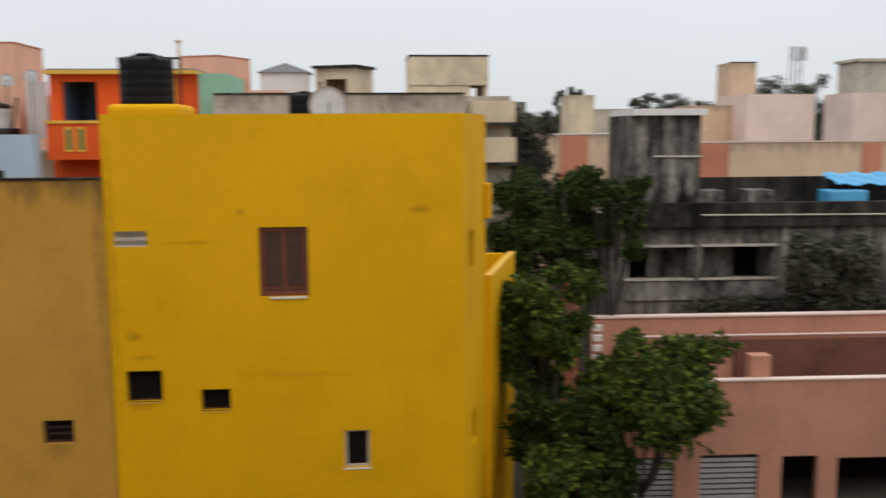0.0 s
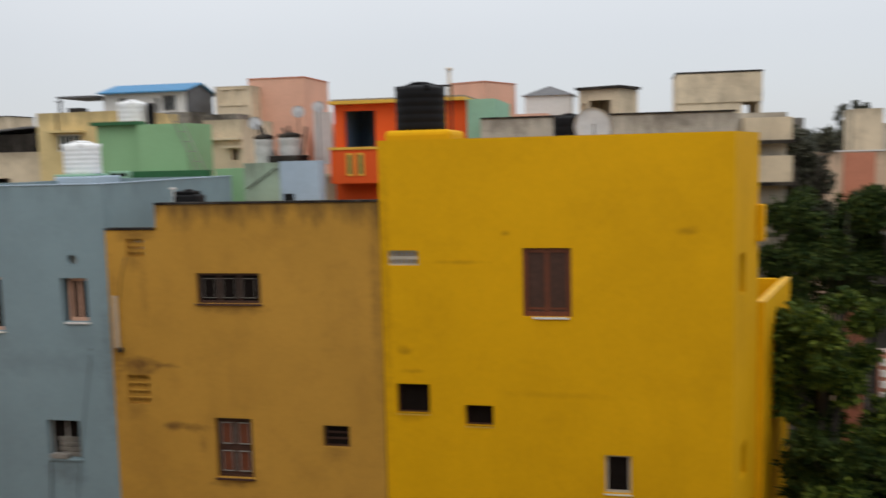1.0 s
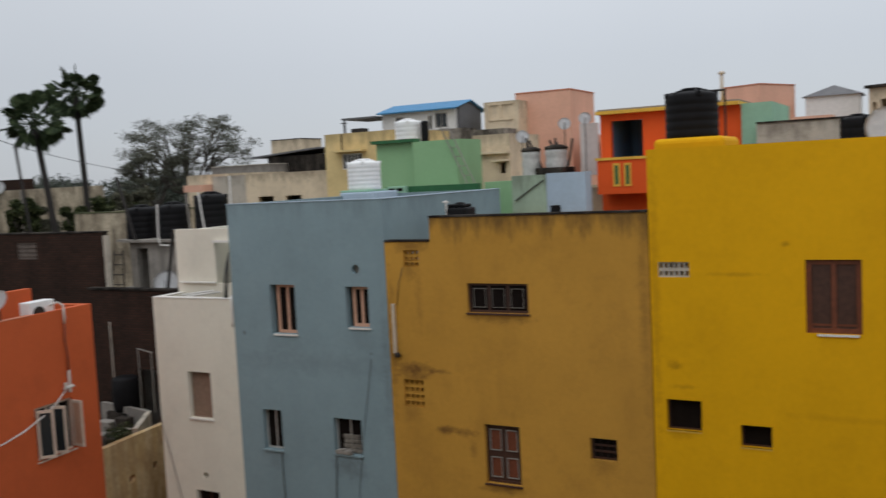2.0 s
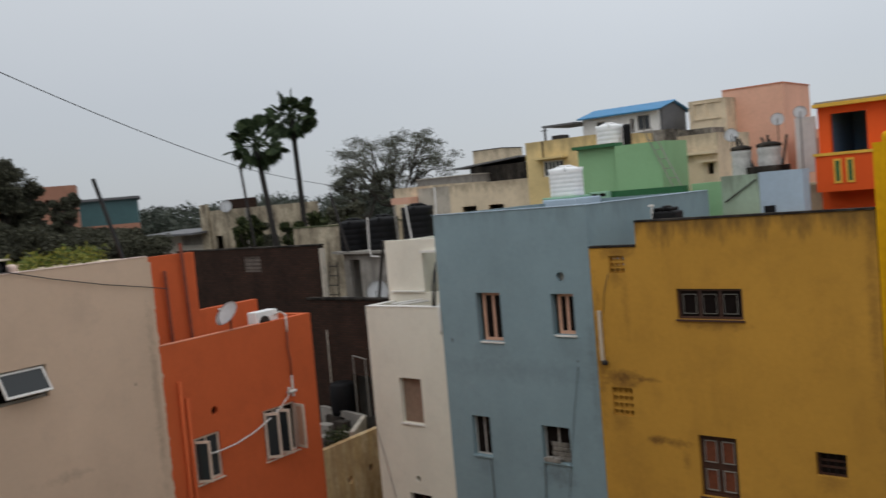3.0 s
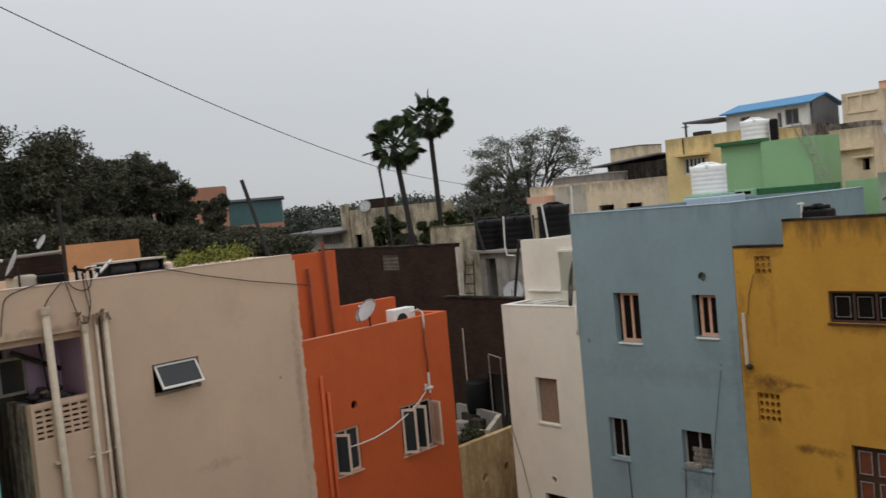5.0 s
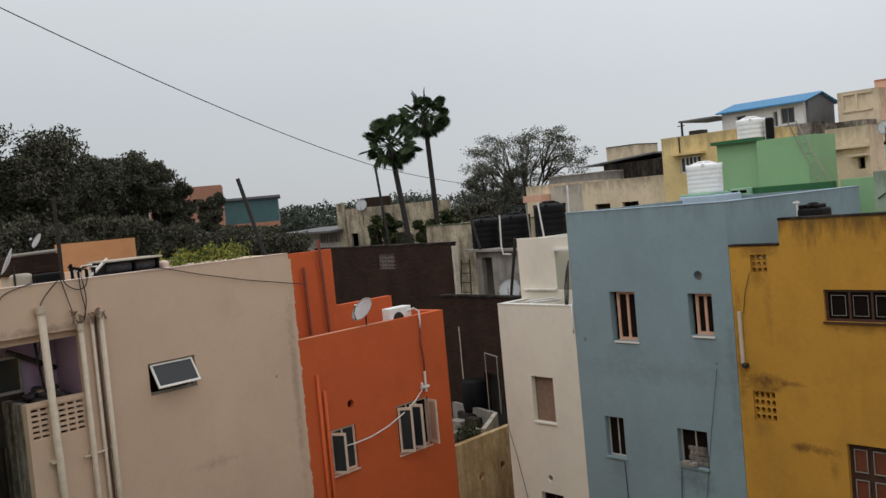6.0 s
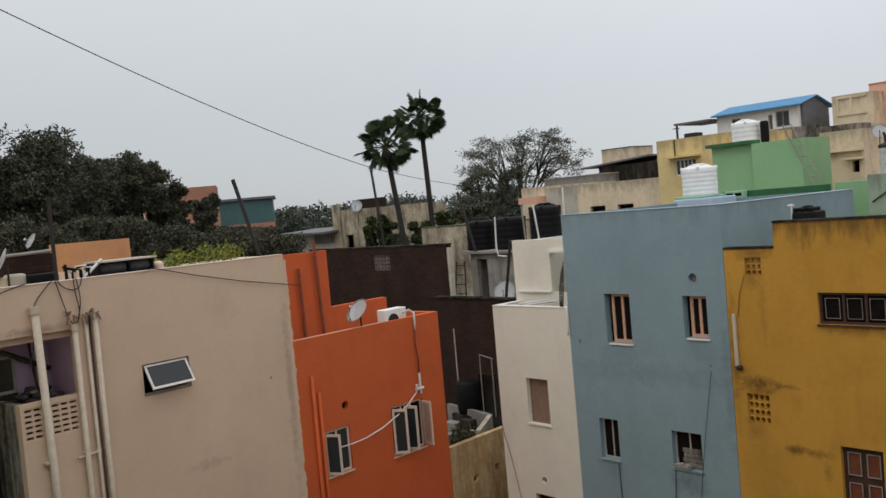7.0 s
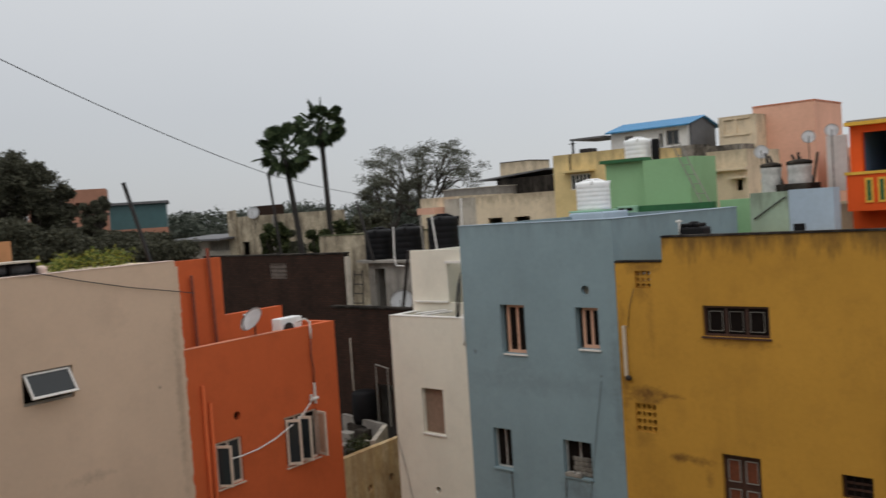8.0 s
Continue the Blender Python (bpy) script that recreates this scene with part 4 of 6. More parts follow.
part("side_wall", boxes((6.28, 0.2, 0, 6.48, 5, 8.9)), M_ORANGE, bei)
part("side_wall", boxes((0, 0.2, 0, 0.15, 1.2, 7.2)), M_BLACKENED, bei)
part("side_wall", boxes((1.2, 0.2, 6.2, 1.4, 1.2, 8.48)), M_LILAC, bei)
part("inner_wall", boxes((0.15, 1.2, 0, 1.4, 1.4, 8.33)), M_LILAC, bei, "lilac painted balcony wall")
# the unlit gap beside the balcony: its shade is put into the wall colour
part("recess_wall", boxes((-1.6, 2.4, 0, 0.15, 2.6, 8.33)), M_SOOTSHADE, bei, "recess wall painted near black for the shade of the gap")
part("recess_side", boxes((0.0, 1.4, 0, 0.15, 2.4, 8.33)), M_SOOTSHADE, bei)
part("balcony_floor", boxes((0.15, 0.2, 6.1, 1.2, 1.2, 6.25)), M_CONC, bei)
part("ceiling", boxes((-1.6, 0.2, 8.33, 6.28, 5, 8.48)), M_BEIGE, bei)
part("back_wall", boxes((-1.6, 5, 0, 6.48, 5.2, 9.43)), M_BEIGE, bei)
jali(bei, 0.06, 6.5, 1.12, 7.12, 6, 6, M_BEIGE, 0.02, 0.74, 0.46)
part("brace", tube(bmesh.new(), [(0.2, 1.1, 8.15), (1.15, 1.1, 7.65)], 0.05, 4), M_SOOTSHADE, bei, "dark slanting plank")
part("brace", tube(bmesh.new(), [(0.72, 1.0, 8.3), (0.82, 1.0, 7.2)], 0.025, 6), M_SOOTSHADE, bei)
w = part("window", boxes((2.56, 0.08, 6.83, 2.61, 0.14, 7.5), (3.63, 0.08, 6.83, 3.68, 0.14, 7.5), (2.61, 0.08, 6.83, 3.63, 0.14, 6.88), (2.61, 0.08, 7.45, 3.63, 0.14, 7.5)), M_CONC, bei)
# black sheet painted as the unlit room behind the sash
part("opening_back", boxes((2.61, 0.3, 6.83, 3.63, 0.32, 7.5)), M_UNLIT, w)
tilt = pose(0, 0.05, 7.46, -32, 0, 0)
part("sash", boxes((2.62, -0.02, -0.56, 2.66, 0.02, 0), (3.58, -0.02, -0.56, 3.62, 0.02, 0), (2.66, -0.02, -0.56, 3.58, 0.02, -0.51), (2.66, -0.02, -0.04, 3.58, 0.02, 0)), M_WPVC, w, "white tilted top-hung sash", False, tilt)
part("pane", boxes((2.66, -0.004, -0.51, 3.58, 0.004, -0.04)), M_GREYGLASS, w, "dusty grey glass", False, tilt)
pipes = [(0.42, 9.0, 0.075, -0.11), (1.17, 8.56, 0.055, -0.09), (1.42, 8.7, 0.035, -0.06), (1.60, 8.75, 0.055, -0.09)]
for u, top, r, yy in pipes:
    p = thing("drain_pipe", "cream plastic drain pipe down the beige wall", "pipe", (*row(u), 0), RA, "drain pipes")
    part("pipe", tube(bmesh.new(), [(0.16 if u < 1 else 0, yy, 0.0), (0, yy, top)], r, 12), M_PVC, p, "", True)
    part("socket", tube(bmesh.new(), [(0, yy, top - 0.12), (0, yy, top + 0.02)], r * 1.25, 12), M_PVC, p)
    part("bracket", boxes((-r * 1.3, yy - r * 0.3, 6.02, r * 1.3, 0.0, 6.06)), M_PVC, p)

p = thing("cable_pipe", "thin dark cable pipe between the drain pipes", "pipe", (*row(1.51), 0), RA)
part("pipe", tube(bmesh.new(), [(0, -0.04, 0.0), (0, -0.04, 8.72)], 0.02, 8), M_BROWNWOOD, p, "", True)

ora = thing("orange_house", "orange painted house with open cream windows and a terrace", "house", (*row(6.48), 0), RA)
rh = [(0.77, 3.80, 1.62, 4.93), (3.12, 3.70, 4.36, 5.03), (1.42, 5.34, 1.64, 5.56)]
part("front_wall", panel(0.0, 5.3, 0, 7.31, 0, 0.2, rh), M_ORANGE, ora)
part("coping", boxes((0, -0.006, 7.31, 3.3, 0.21, 7.32)), M_TERRA, ora, "worn pale coping")
part("side_wall", boxes((5.1, 0.2, 0, 5.3, 2.0, 7.31)), M_ORANGE, ora)
part("side_wall", boxes((0, 0.2, 0, 0.2, 2.0, 6.4)), M_ORANGE, ora)
part("terrace_floor", boxes((0.2, 0.2, 6.3, 5.1, 2.0, 6.45)), M_ROOF, ora)
part("back_wall", panel(0.0, 5.3, 0, 9.32, 2.0, 2.2, [(3.12, 7.72, 5.3, 9.4)]), M_ORANGE, ora)
plate_hole(ora, 1.53, 5.45, 0.11, 0.108, M_ORANGE)
# black plate gives the vent hole its darkness by colour
part("hole_back", boxes((1.42, 0.125, 5.34, 1.64, 0.14, 5.56)), M_UNLIT, ora)
for u, top in ((0.5, 6.4), (0.68, 5.95)):
    part("pipe", tube(bmesh.new(), [(u, -0.05, 0), (u, -0.05, top)], 0.045, 10), M_ORANGE, ora, "orange painted pipe", True)
w = window(ora, *rh[0], M_CREAMWOOD, 2, 0.05, 0.06, M_GLASS, M_CREAMWOOD)
lm = pose(0.80, 0.03, 0, 0, 0, -65)
part("open_leaf", boxes((0, -0.02, 3.86, 0.05, 0.02, 4.87), (0.36, -0.02, 3.86, 0.41, 0.02, 4.87), (0.05, -0.02, 3.86, 0.36, 0.02, 3.92), (0.05, -0.02, 4.81, 0.36, 0.02, 4.87)), M_CREAMWOOD, w, "open cream casement leaf", False, lm)
part("pane", boxes((0.05, -0.004, 3.92, 0.36, 0.004, 4.81)), M_GREYGLASS, w, "", False, lm)
w = window(ora, *rh[1], M_CREAMWOOD, 3, 0.06, 0.06, M_UNLIT, M_CREAMWOOD)
for xx, an, ww in ((3.16, -55, 0.40), (3.62, -70, 0.38), (4.33, -100, 0.40)):
    lm = pose(xx, 0.0, 0, 0, 0, an)
    part("open_leaf", boxes((0, -0.02, 3.77, 0.06, 0.02, 4.97), (ww - 0.06, -0.02, 3.77, ww, 0.02, 4.97), (0.06, -0.02, 3.77, ww - 0.06, 0.02, 3.84), (0.06, -0.02, 4.90, ww - 0.06, 0.02, 4.97)), M_CREAMWOOD, w, "open cream casement leaf", False, lm)
    part("pane", boxes((0.06, -0.004, 3.84, ww - 0.06, 0.004, 4.90)), M_PEACHWOOD if an < -90 else M_GREYGLASS, w, "", False, lm)
for u, z0, z1, dx in ((2.05, 6.45, 8.92, -0.05), (2.72, 6.45, 9.6, -0.12)):
    a, b = row(6.48 + u, 1.9), row(6.48 + u + dx, 1.9)
    solid("rusty_pipe", tube(bmesh.new(), [(*a, z0), (*b, z1)], 0.045, 8), M_RUSTPIPE, "rusty red pipe standing on the orange terrace", "pipe", "rusty pipes")
dx_, dy_ = row(6.48 + 2.45, 0.12)
dish(dx_, dy_, 7.66, 0.33, 5, 40, "grey satellite dish on the orange parapet", 0.47)
ac = thing("ac_unit", "white air conditioner outdoor unit on the orange parapet", "air conditioner", (*row(6.48 + 3.38, 0.42), 7.02), RA)
part("case", soft_box(0, -0.28, 0.0, 0.80, 0.05, 0.58, 0.02), M_WHITEP, ac)
part("fan_grille", tube(bmesh.new(), [(0.28, -0.285, 0.26), (0.28, -0.30, 0.26)], 0.2, 24), M_IRON, ac)
part("base", boxes((0.05, -0.2, -0.57, 0.12, 0.0, 0.0), (0.66, -0.2, -0.57, 0.73, 0.0, 0.0)), M_IRON, ac)


def rowp(u, dep, z):
    return (*row(u, dep), z)


cable("ac_pipe", [rowp(10.45, 0.1, 7.45), rowp(10.6, -0.02, 7.52), rowp(10.74, -0.06, 7.42), rowp(10.76, -0.05, 7.15), rowp(10.76, -0.04, 6.95)], 0.028, "white lagged air conditioner pipe over the parapet", 0, M_WPVC, "pipe")
cable("ac_pipe", [rowp(10.76, -0.04, 6.95), rowp(10.72, -0.05, 6.5), rowp(10.78, -0.05, 6.1), rowp(10.76, -0.05, 5.75)], 0.024, "dark lagged pipe down the orange wall", 0, M_RUSTPIPE, "pipe")
jb = thing("pipe_joint", "white plastic pipe joint on the orange wall", "pipe", (*row(10.66), 5.2), RA)
part("body", tube(bmesh.new(), [(0.1, -0.05, -0.02), (0.1, -0.05, 0.55)], 0.035, 8), M_WPVC, jb)
part("arm", tube(bmesh.new(), [(-0.1, -0.06, 0.12), (0.2, -0.06, 0.12)], 0.045, 8), M_WPVC, jb)
part("cap", tube(bmesh.new(), [(-0.08, -0.09, 0.12), (-0.08, -0.09, 0.26)], 0.04, 8), M_WPVC, jb)
cable("white_cable", [rowp(10.62, -0.06, 5.28), rowp(10.2, -0.12, 5.03), rowp(9.7, -0.15, 4.82), rowp(9.1, -0.15, 4.62), rowp(8.5, -0.14, 4.50), rowp(8.0, -0.1, 4.46), rowp(7.5, -0.1, 4.48)], 0.018, "white sagging pipe across the orange wall", 0, M_WPVC, "pipe")

g_ = random.Random(31)
bm = bmesh.new()
edge = [(-0.03 - g_.random() * 0.03, 0.055 + 0.035 * noise.noise((0.0, 0.0, 0.21 * k)) + g_.random() ** 4 * 0.04) for k in range(151)]
for k in range(150):
    za, zb = 0.062 * k, 0.062 * (k + 1)
    (a0, b0), (a1, b1) = edge[k], edge[k + 1]
    quad(bm, (6.48 + a0, -0.004, za), (6.48 + b0, -0.012, za), (6.48 + b1, -0.012, zb), (6.48 + a1, -0.004, zb))
    quad(bm, (6.48 + b0, -0.012, za), (6.48 + b0, 0.0, za), (6.48 + b1, 0.0, zb), (6.48 + b1, -0.012, zb))
part("plaster_edge", bm, M_BEIGE, bei, "ragged plaster edge against the orange wall")
part("pipe_stub", tube(bmesh.new(), [(0.98, -0.07, 5.97), (1.46, -0.07, 6.0)], 0.025, 8), M_PVC, bei)

cw = thing("compound_wall", "rain-streaked cream compound wall with pipe holes", "wall", (*row(11.8), 0), RA, "", "structure")
part("wall", panel(0, 4.2, 0, 3.36, 0, 0.2, [(0.9, 2.05, 1.2, 2.35), (1.9, 2.12, 2.2, 2.42)]), M_STAINW, cw)
plate_hole(cw, 1.05, 2.2, 0.15, 0.12, M_STAINW)
plate_hole(cw, 2.05, 2.27, 0.15, 0.12, M_STAINW)

# ---- yard and roofs behind the left row ----
bw = thing("brick_wall", "tall sooty bare brick house wall", "wall", (-34.0, 22.0, 0))
part("wall", panel(0, 9.0, 0, 8.85, 0, 0.25, [(4.58, 7.94, 5.62, 8.55)]), M_BRICK, bw)
jali(bw, 4.58, 7.94, 5.62, 8.55, 5, 4, M_DIM, 0.03, 0.45)
part("edge_post", boxes((9.0, 0.02, 6.65, 9.12, 0.2, 8.75)), M_GREYW, bw, "pale worn edge post")
part("coping", boxes((0, -0.03, 8.85, 9.03, 0.28, 8.9)), M_SOOTSHADE, bw)
bw2 = thing("brick_house", "low sooty brick house with a dark yard wall", "house", (-25.0, 21.2, 0))
part("front_wall", panel(0, 5.0, 0, 7.0, 0, 0.25, [(2.0, 2.2, 2.9, 4.4)]), M_BRICK, bw2)
part("coping", boxes((0, -0.04, 7.0, 5.0, 0.3, 7.06)), M_SOOTSHADE, bw2)
part("roof", boxes((0, 0.25, 6.5, 5.0, 3.5, 6.65), (-1.6, 1.1, 6.5, 0.0, 3.5, 6.65)), M_ROOF, bw2)
yb = thing("wash_basin", "pale concrete wash basin in the yard", "basin", (-21.6, 18.6, 0))
part("basin", boxes((-2.4, 0, 0, 0.15, 0.15, 3.4)), M_CONC, yb, "", False, pose(0, 1.47, 0, 0, 0, -10))
part("basin", boxes((0, 0, 0, 2.0, 0.15, 3.4)), M_GREYW, yb, "", False, pose(0.12, 1.45, 0, 0, 0, -55))
part("floor", boxes((-2.6, -1.2, 0, 0.1, 1.3, 2.5)), M_SOOTSHADE, yb, "dark yard floor")
for k, (bx, by, bz, bw_, bh_) in enumerate(((-0.75, 0.95, 2.5, 0.5, 0.75), (-1.5, 0.9, 2.5, 0.6, 0.6), (-0.3, 0.6, 2.5, 0.35, 0.5), (-1.1, 0.4, 2.5, 0.4, 0.35), (-0.2, 0.05, 2.5, 0.4, 0.4))):
    part("block", soft_box(bx, by, bz, bx + bw_, by + 0.35, bz + bh_, 0.03), M_GREYW if k == 2 else M_CONC if k % 2 else M_SOOTSHADE, yb, "", False, pose(0, 0, 0, 0, 0, 0))
solid("barrel", lathe(bmesh.new(), [(0.40, 0), (0.43, 0.15), (0.44, 0.5), (0.42, 1.0), (0.36, 1.08)], 24, (-22.9, 20.62, 3.2)), M_BLACKP, "black plastic barrel in the yard", "barrel", "", "", True)
solid("barrel_stand", soft_box(-23.45, 20.22, 0, -22.4, 20.95, 3.2, 0.03), M_SOOTSHADE, "rough concrete stand under the barrel", "platform")
for x, z in ((-21.75, 4.6), (-23.95, 5.95)):
    solid("pipe", tube(bmesh.new(), [(x, 21.1, 0.0), (x, 21.1, z)], 0.022, 8), M_GREYW, "pale pipe along the brick wall", "pipe")
for x0, x1, z0, z1 in ((-21.9, -21.9, 3.3, 5.3), (-21.35, -21.35, 3.3, 5.2), (-21.9, -21.3, 5.3, 5.2)):
    solid("frame_pipe", tube(bmesh.new(), [(x0, 20.3, z0), (x1, 20.3, z1)], 0.018, 6), M_CONC, "thin grey pipe of a yard frame", "pipe", "yard frame pipes")
leaf = thing("yard_shrub", "small green shrub in the yard", "shrub", (-21.2, 18.9, 0))
part("trunk", tube(bmesh.new(), [(0, 0, 0), (0.05, 0, 1.2), (0, 0.1, 2.2)], 0.05, 6), M_BARK, leaf)
leaf_mesh("crown", M_LEAFO, leaf, [(0, 0, 2.8, 0.7, 0.5, 0.6, 700), (-0.5, 0.2, 2.7, 0.5, 0.4, 0.5, 450)], 0.06, 5)

hut = house("concrete_hut", "bare grey concrete stair hut under the black tanks", -25.0, 23.2, 4.4, 2.4, 8.42, M_CONC, holes=[(0.3, 6.65, 0.85, 8.2)], parapet=0.02)
part("slab", boxes((-0.85, 0.2, 8.42, 0, 2.4, 8.5), (-0.15, -0.2, 8.42, 4.5, 0.2, 8.5), (0, 0.2, 8.42, 4.5, 2.4, 8.5)), M_CONC, hut)
solid("tank_stand", boxes((-22.65, 23.2, 8.5, -21.05, 24.8, 8.78)), M_WHITE, "off-white slab under a black tank", "platform")
for k, (x, z, h) in enumerate(((-25.14, 8.5, 1.22), (-23.58, 8.5, 1.28), (-21.84, 8.78, 1.30))):
    water_tank("water_tank", "black ribbed plastic water tank on a concrete hut", x, 24.0, z, 0.57, h, M_BLACKP, 5, "black water tanks")
for pts in ([(-23.36, 23.0, 9.72), (-23.40, 23.0, 8.62), (-23.33, 23.0, 8.32), (-22.94, 23.0, 8.30)], [(-21.42, 22.95, 10.06), (-21.25, 22.95, 8.82)], [(-20.08, 23.0, 10.55), (-20.12, 23.0, 8.40)]):
    solid("white_pipe", tube(bmesh.new(), pts, 0.030, 8), M_WPVC, "white plastic water pipe beside the tanks", "pipe", "white pipes")
solid("grey_pipe", tube(bmesh.new(), [(-22.06, 23.05, 10.05), (-21.97, 23.05, 8.78)], 0.030, 8), M_CONC, "grey water pipe leaning before the tanks", "pipe")
solid("iron_pole", tube(bmesh.new(), [(-24.60, 23.1, 8.5), (-25.21, 23.0, 10.74)], 0.05, 8), M_IRON, "leaning black pole behind the tanks", "pole", "roof poles")
solid("iron_pole", tube(bmesh.new(), [(-21.86, 21.65, 6.66), (-21.31, 21.6, 8.94)], 0.05, 8), M_IRON, "leaning black pole before the white dish", "pole", "roof poles")
ld = thing("roof_ladder", "small dark iron ladder on the roof", "ladder", (-25.6, 22.8, 6.65))
part("rail", tube(bmesh.new(), [(0, 0, 0), (0, 0.2, 1.5)], 0.025, 6), M_IRON, ld)
part("rail", tube(bmesh.new(), [(0.6, 0, 0), (0.45, 0.2, 1.5)], 0.025, 6), M_IRON, ld)
for k in range(4):
    part("rung", tube(bmesh.new(), [(0, 0.05 * k, 0.3 + 0.35 * k), (0.56 - 0.04 * k, 0.05 * k, 0.3 + 0.35 * k)], 0.02, 6), M_IRON, ld)
dish(-22.15, 22.0, 7.1, 0.40, 35, 30, "white satellite dish behind the brick wall", 0.55)
house("cream_wall_house", "weathered cream house with a stained roof parapet", -33.4, 28, 5.2, 3, 9.34, M_MOULD, parapet=0.6, coping=M_MOSS)

# roof of the beige house: dishes, sheets, wires, plants
tr = thing("roof_trough", "black open trough with two grey rolled mats on the beige roof", "trough", (*row(2.22, 0.7), 8.48), RA)
parts("side", M_BLACKP, tr, (0, 0, 0, 1.30, 0.05, 0.97), (0, 0.55, 0, 1.30, 0.60, 1.20), (0, 0.05, 0, 0.05, 0.55, 1.18), (1.25, 0.05, 0, 1.30, 0.55, 1.18), (0.70, 0.05, 0, 0.74, 0.55, 1.14))
part("lid", boxes((-0.03, -0.05, 1.20, 1.33, 0.64, 1.235)), M_GREYW, tr, "thin pale slab lid")
for k in range(2):
    part("rolled_mat", tube(bmesh.new(), [(0.08 + 0.64 * k, 0.2, 1.06), (0.66 + 0.56 * k, 0.2, 1.07)], 0.115, 16), M_MAT, tr, "grey rolled mat", True)
solid("plank", tube(bmesh.new(), [rowp(1.90, 0.75, 9.42), rowp(2.30, 0.72, 9.76)], 0.035, 4), M_WPVC, "white painted plank leaning on the black trough", "plank")
solid("junk_box", soft_box(0, 0, 0, 0.58, 0.4, 1.12, 0.04), M_BLACKP, "black plastic crate on the beige roof", "crate").matrix_basis = pose(*row(0.78, 0.7), 8.48, 0, 0, RA)
solid("cement_sack", soft_box(0, 0, 0, 0.40, 0.3, 1.16, 0.08, 3), M_GREYW, "pale weathered block on the beige roof", "block").matrix_basis = pose(*row(0.42, 0.9), 8.48, 0, 0, RA)
solid("pale_sack", soft_box(0, 0, 0, 0.22, 0.2, 1.10, 0.08, 3), M_PALEPINK, "pale lilac sack beside the black trough", "sack").matrix_basis = pose(*row(3.66, 0.9), 8.48, 0, 0, RA)
g_ = random.Random(14)
for k in range(11):
    u0 = 1.40 + 0.055 * k
    p0, p1 = Vector(rowp(u0, 0.55 + g_.uniform(0, 0.3), 8.48)), Vector(rowp(u0 + g_.uniform(-0.12, 0.12), 0.6, 9.55 + g_.uniform(0.0, 0.2)))
    side = Vector(rowp(u0 + g_.uniform(-0.35, 0.3), 0.6, p1.z + g_.uniform(-0.12, 0.06)))
    solid("junk_pipe", tube(bmesh.new(), [p0, p1, side], g_.uniform(0.018, 0.034), 7), M_WPVC if k % 4 == 1 else M_BLACKP, "bent plastic pipe end in the heap on the roof", "pipe", "junk pipes")
tr2 = thing("roof_tank", "brown rectangular box tank on the roof", "tank", (*row(0.62, 1.5), 8.48), RA)
part("body", soft_box(0, 0, 1.10, 1.05, 0.8, 1.50, 0.04), M_BRICK, tr2)
parts("stand", M_GREYW, tr2, (0.08, 0.1, 0, 0.35, 0.7, 1.10), (0.70, 0.1, 0, 0.97, 0.7, 1.10))
part("pipe", tube(bmesh.new(), [(0.0, 0.0, 1.52), (1.0, 0.0, 1.55)], 0.035, 8), M_CONC, tr2)
a = (-18.95, 5.27)
dish(a[0], a[1], 9.84, 0.26, -22, 25, "white satellite dish on the beige roof", 1.3)
dish(-20.2, 6.22, 10.2, 0.17, 5, 30, "small white satellite dish on a thin roof mast", 1.7, 0.015)
a = (-18.75, 6.1)
solid("antenna_pole", tube(bmesh.new(), [(*a, 8.48), (a[0], a[1], 11.1)], 0.04, 8), M_IRON, "thin dark iron antenna pole on the beige roof", "pole")
a, b = (-20.84, 12.15), (-21.18, 11.52)
solid("iron_pole", tube(bmesh.new(), [(*a, 8.48), (*b, 11.4)], 0.052, 10), M_CABLE, "leaning black iron pole on the beige roof", "pole")
def drape(*uz):
    """A smooth wire over the beige wall through places (along the wall, height)."""
    pts = [Vector(rowp(a, -0.06, b)) for a, b in uz]
    out = []
    for k in range(len(pts) - 1):
        a, b, c, d = pts[max(k - 1, 0)], pts[k], pts[k + 1], pts[min(k + 2, len(pts) - 1)]
        for q in (0.0, 0.25, 0.5, 0.75):
            out.append(0.5 * (2 * b + (c - a) * q + (2 * a - 5 * b + 4 * c - d) * q * q + (3 * b - a - 3 * c + d) * q ** 3))
    return out + [pts[-1]]


for wire in (((0.42, 9.47), (0.2, 9.44), (-0.23, 9.30), (-0.34, 9.02), (-0.41, 8.60)),
             ((0.86, 9.47), (0.78, 9.42), (0.47, 9.08), (0.40, 8.75), (0.36, 8.30), (0.24, 7.9)),
             ((0.89, 9.47), (0.92, 9.36), (1.02, 8.96), (1.12, 8.64), (1.22, 8.60), (1.32, 8.80), (1.36, 9.10), (1.31, 9.47)),
             ((1.26, 9.47), (1.27, 9.2), (1.32, 8.85), (1.28, 8.62)),
             ((0.93, 9.47), (1.03, 9.33), (1.22, 9.24), (1.38, 9.30), (1.43, 9.47))):
    cable("hanging_wire", drape(*wire), 0.011, "loose black wire hanging down the beige wall")
g_ = random.Random(4)
for u in (1.1, 1.42, 1.6):
    bm = bmesh.new()
    for k in range(6):
        p0 = Vector(rowp(u + g_.uniform(-0.1, 0.1), -0.1, 8.75))
        p1 = p0 + Vector((g_.uniform(0, 0.08), g_.uniform(-0.1, 0.1), g_.uniform(-0.22, 0.12)))
        tube(bm, [p0, p0.lerp(p1, 0.5) + Vector((0.03, 0, 0.05)), p1], 0.022, 5)
    solid("wire_tangle", bm, M_BOARD, "tangle of wires tied at the pipe tops", "cable", "wire tangles")
bt = thing("balcony_clutter", "heap of dark clothes and baskets on the balcony", "clutter", (*row(0.1, 0.3), 6.25), RA)
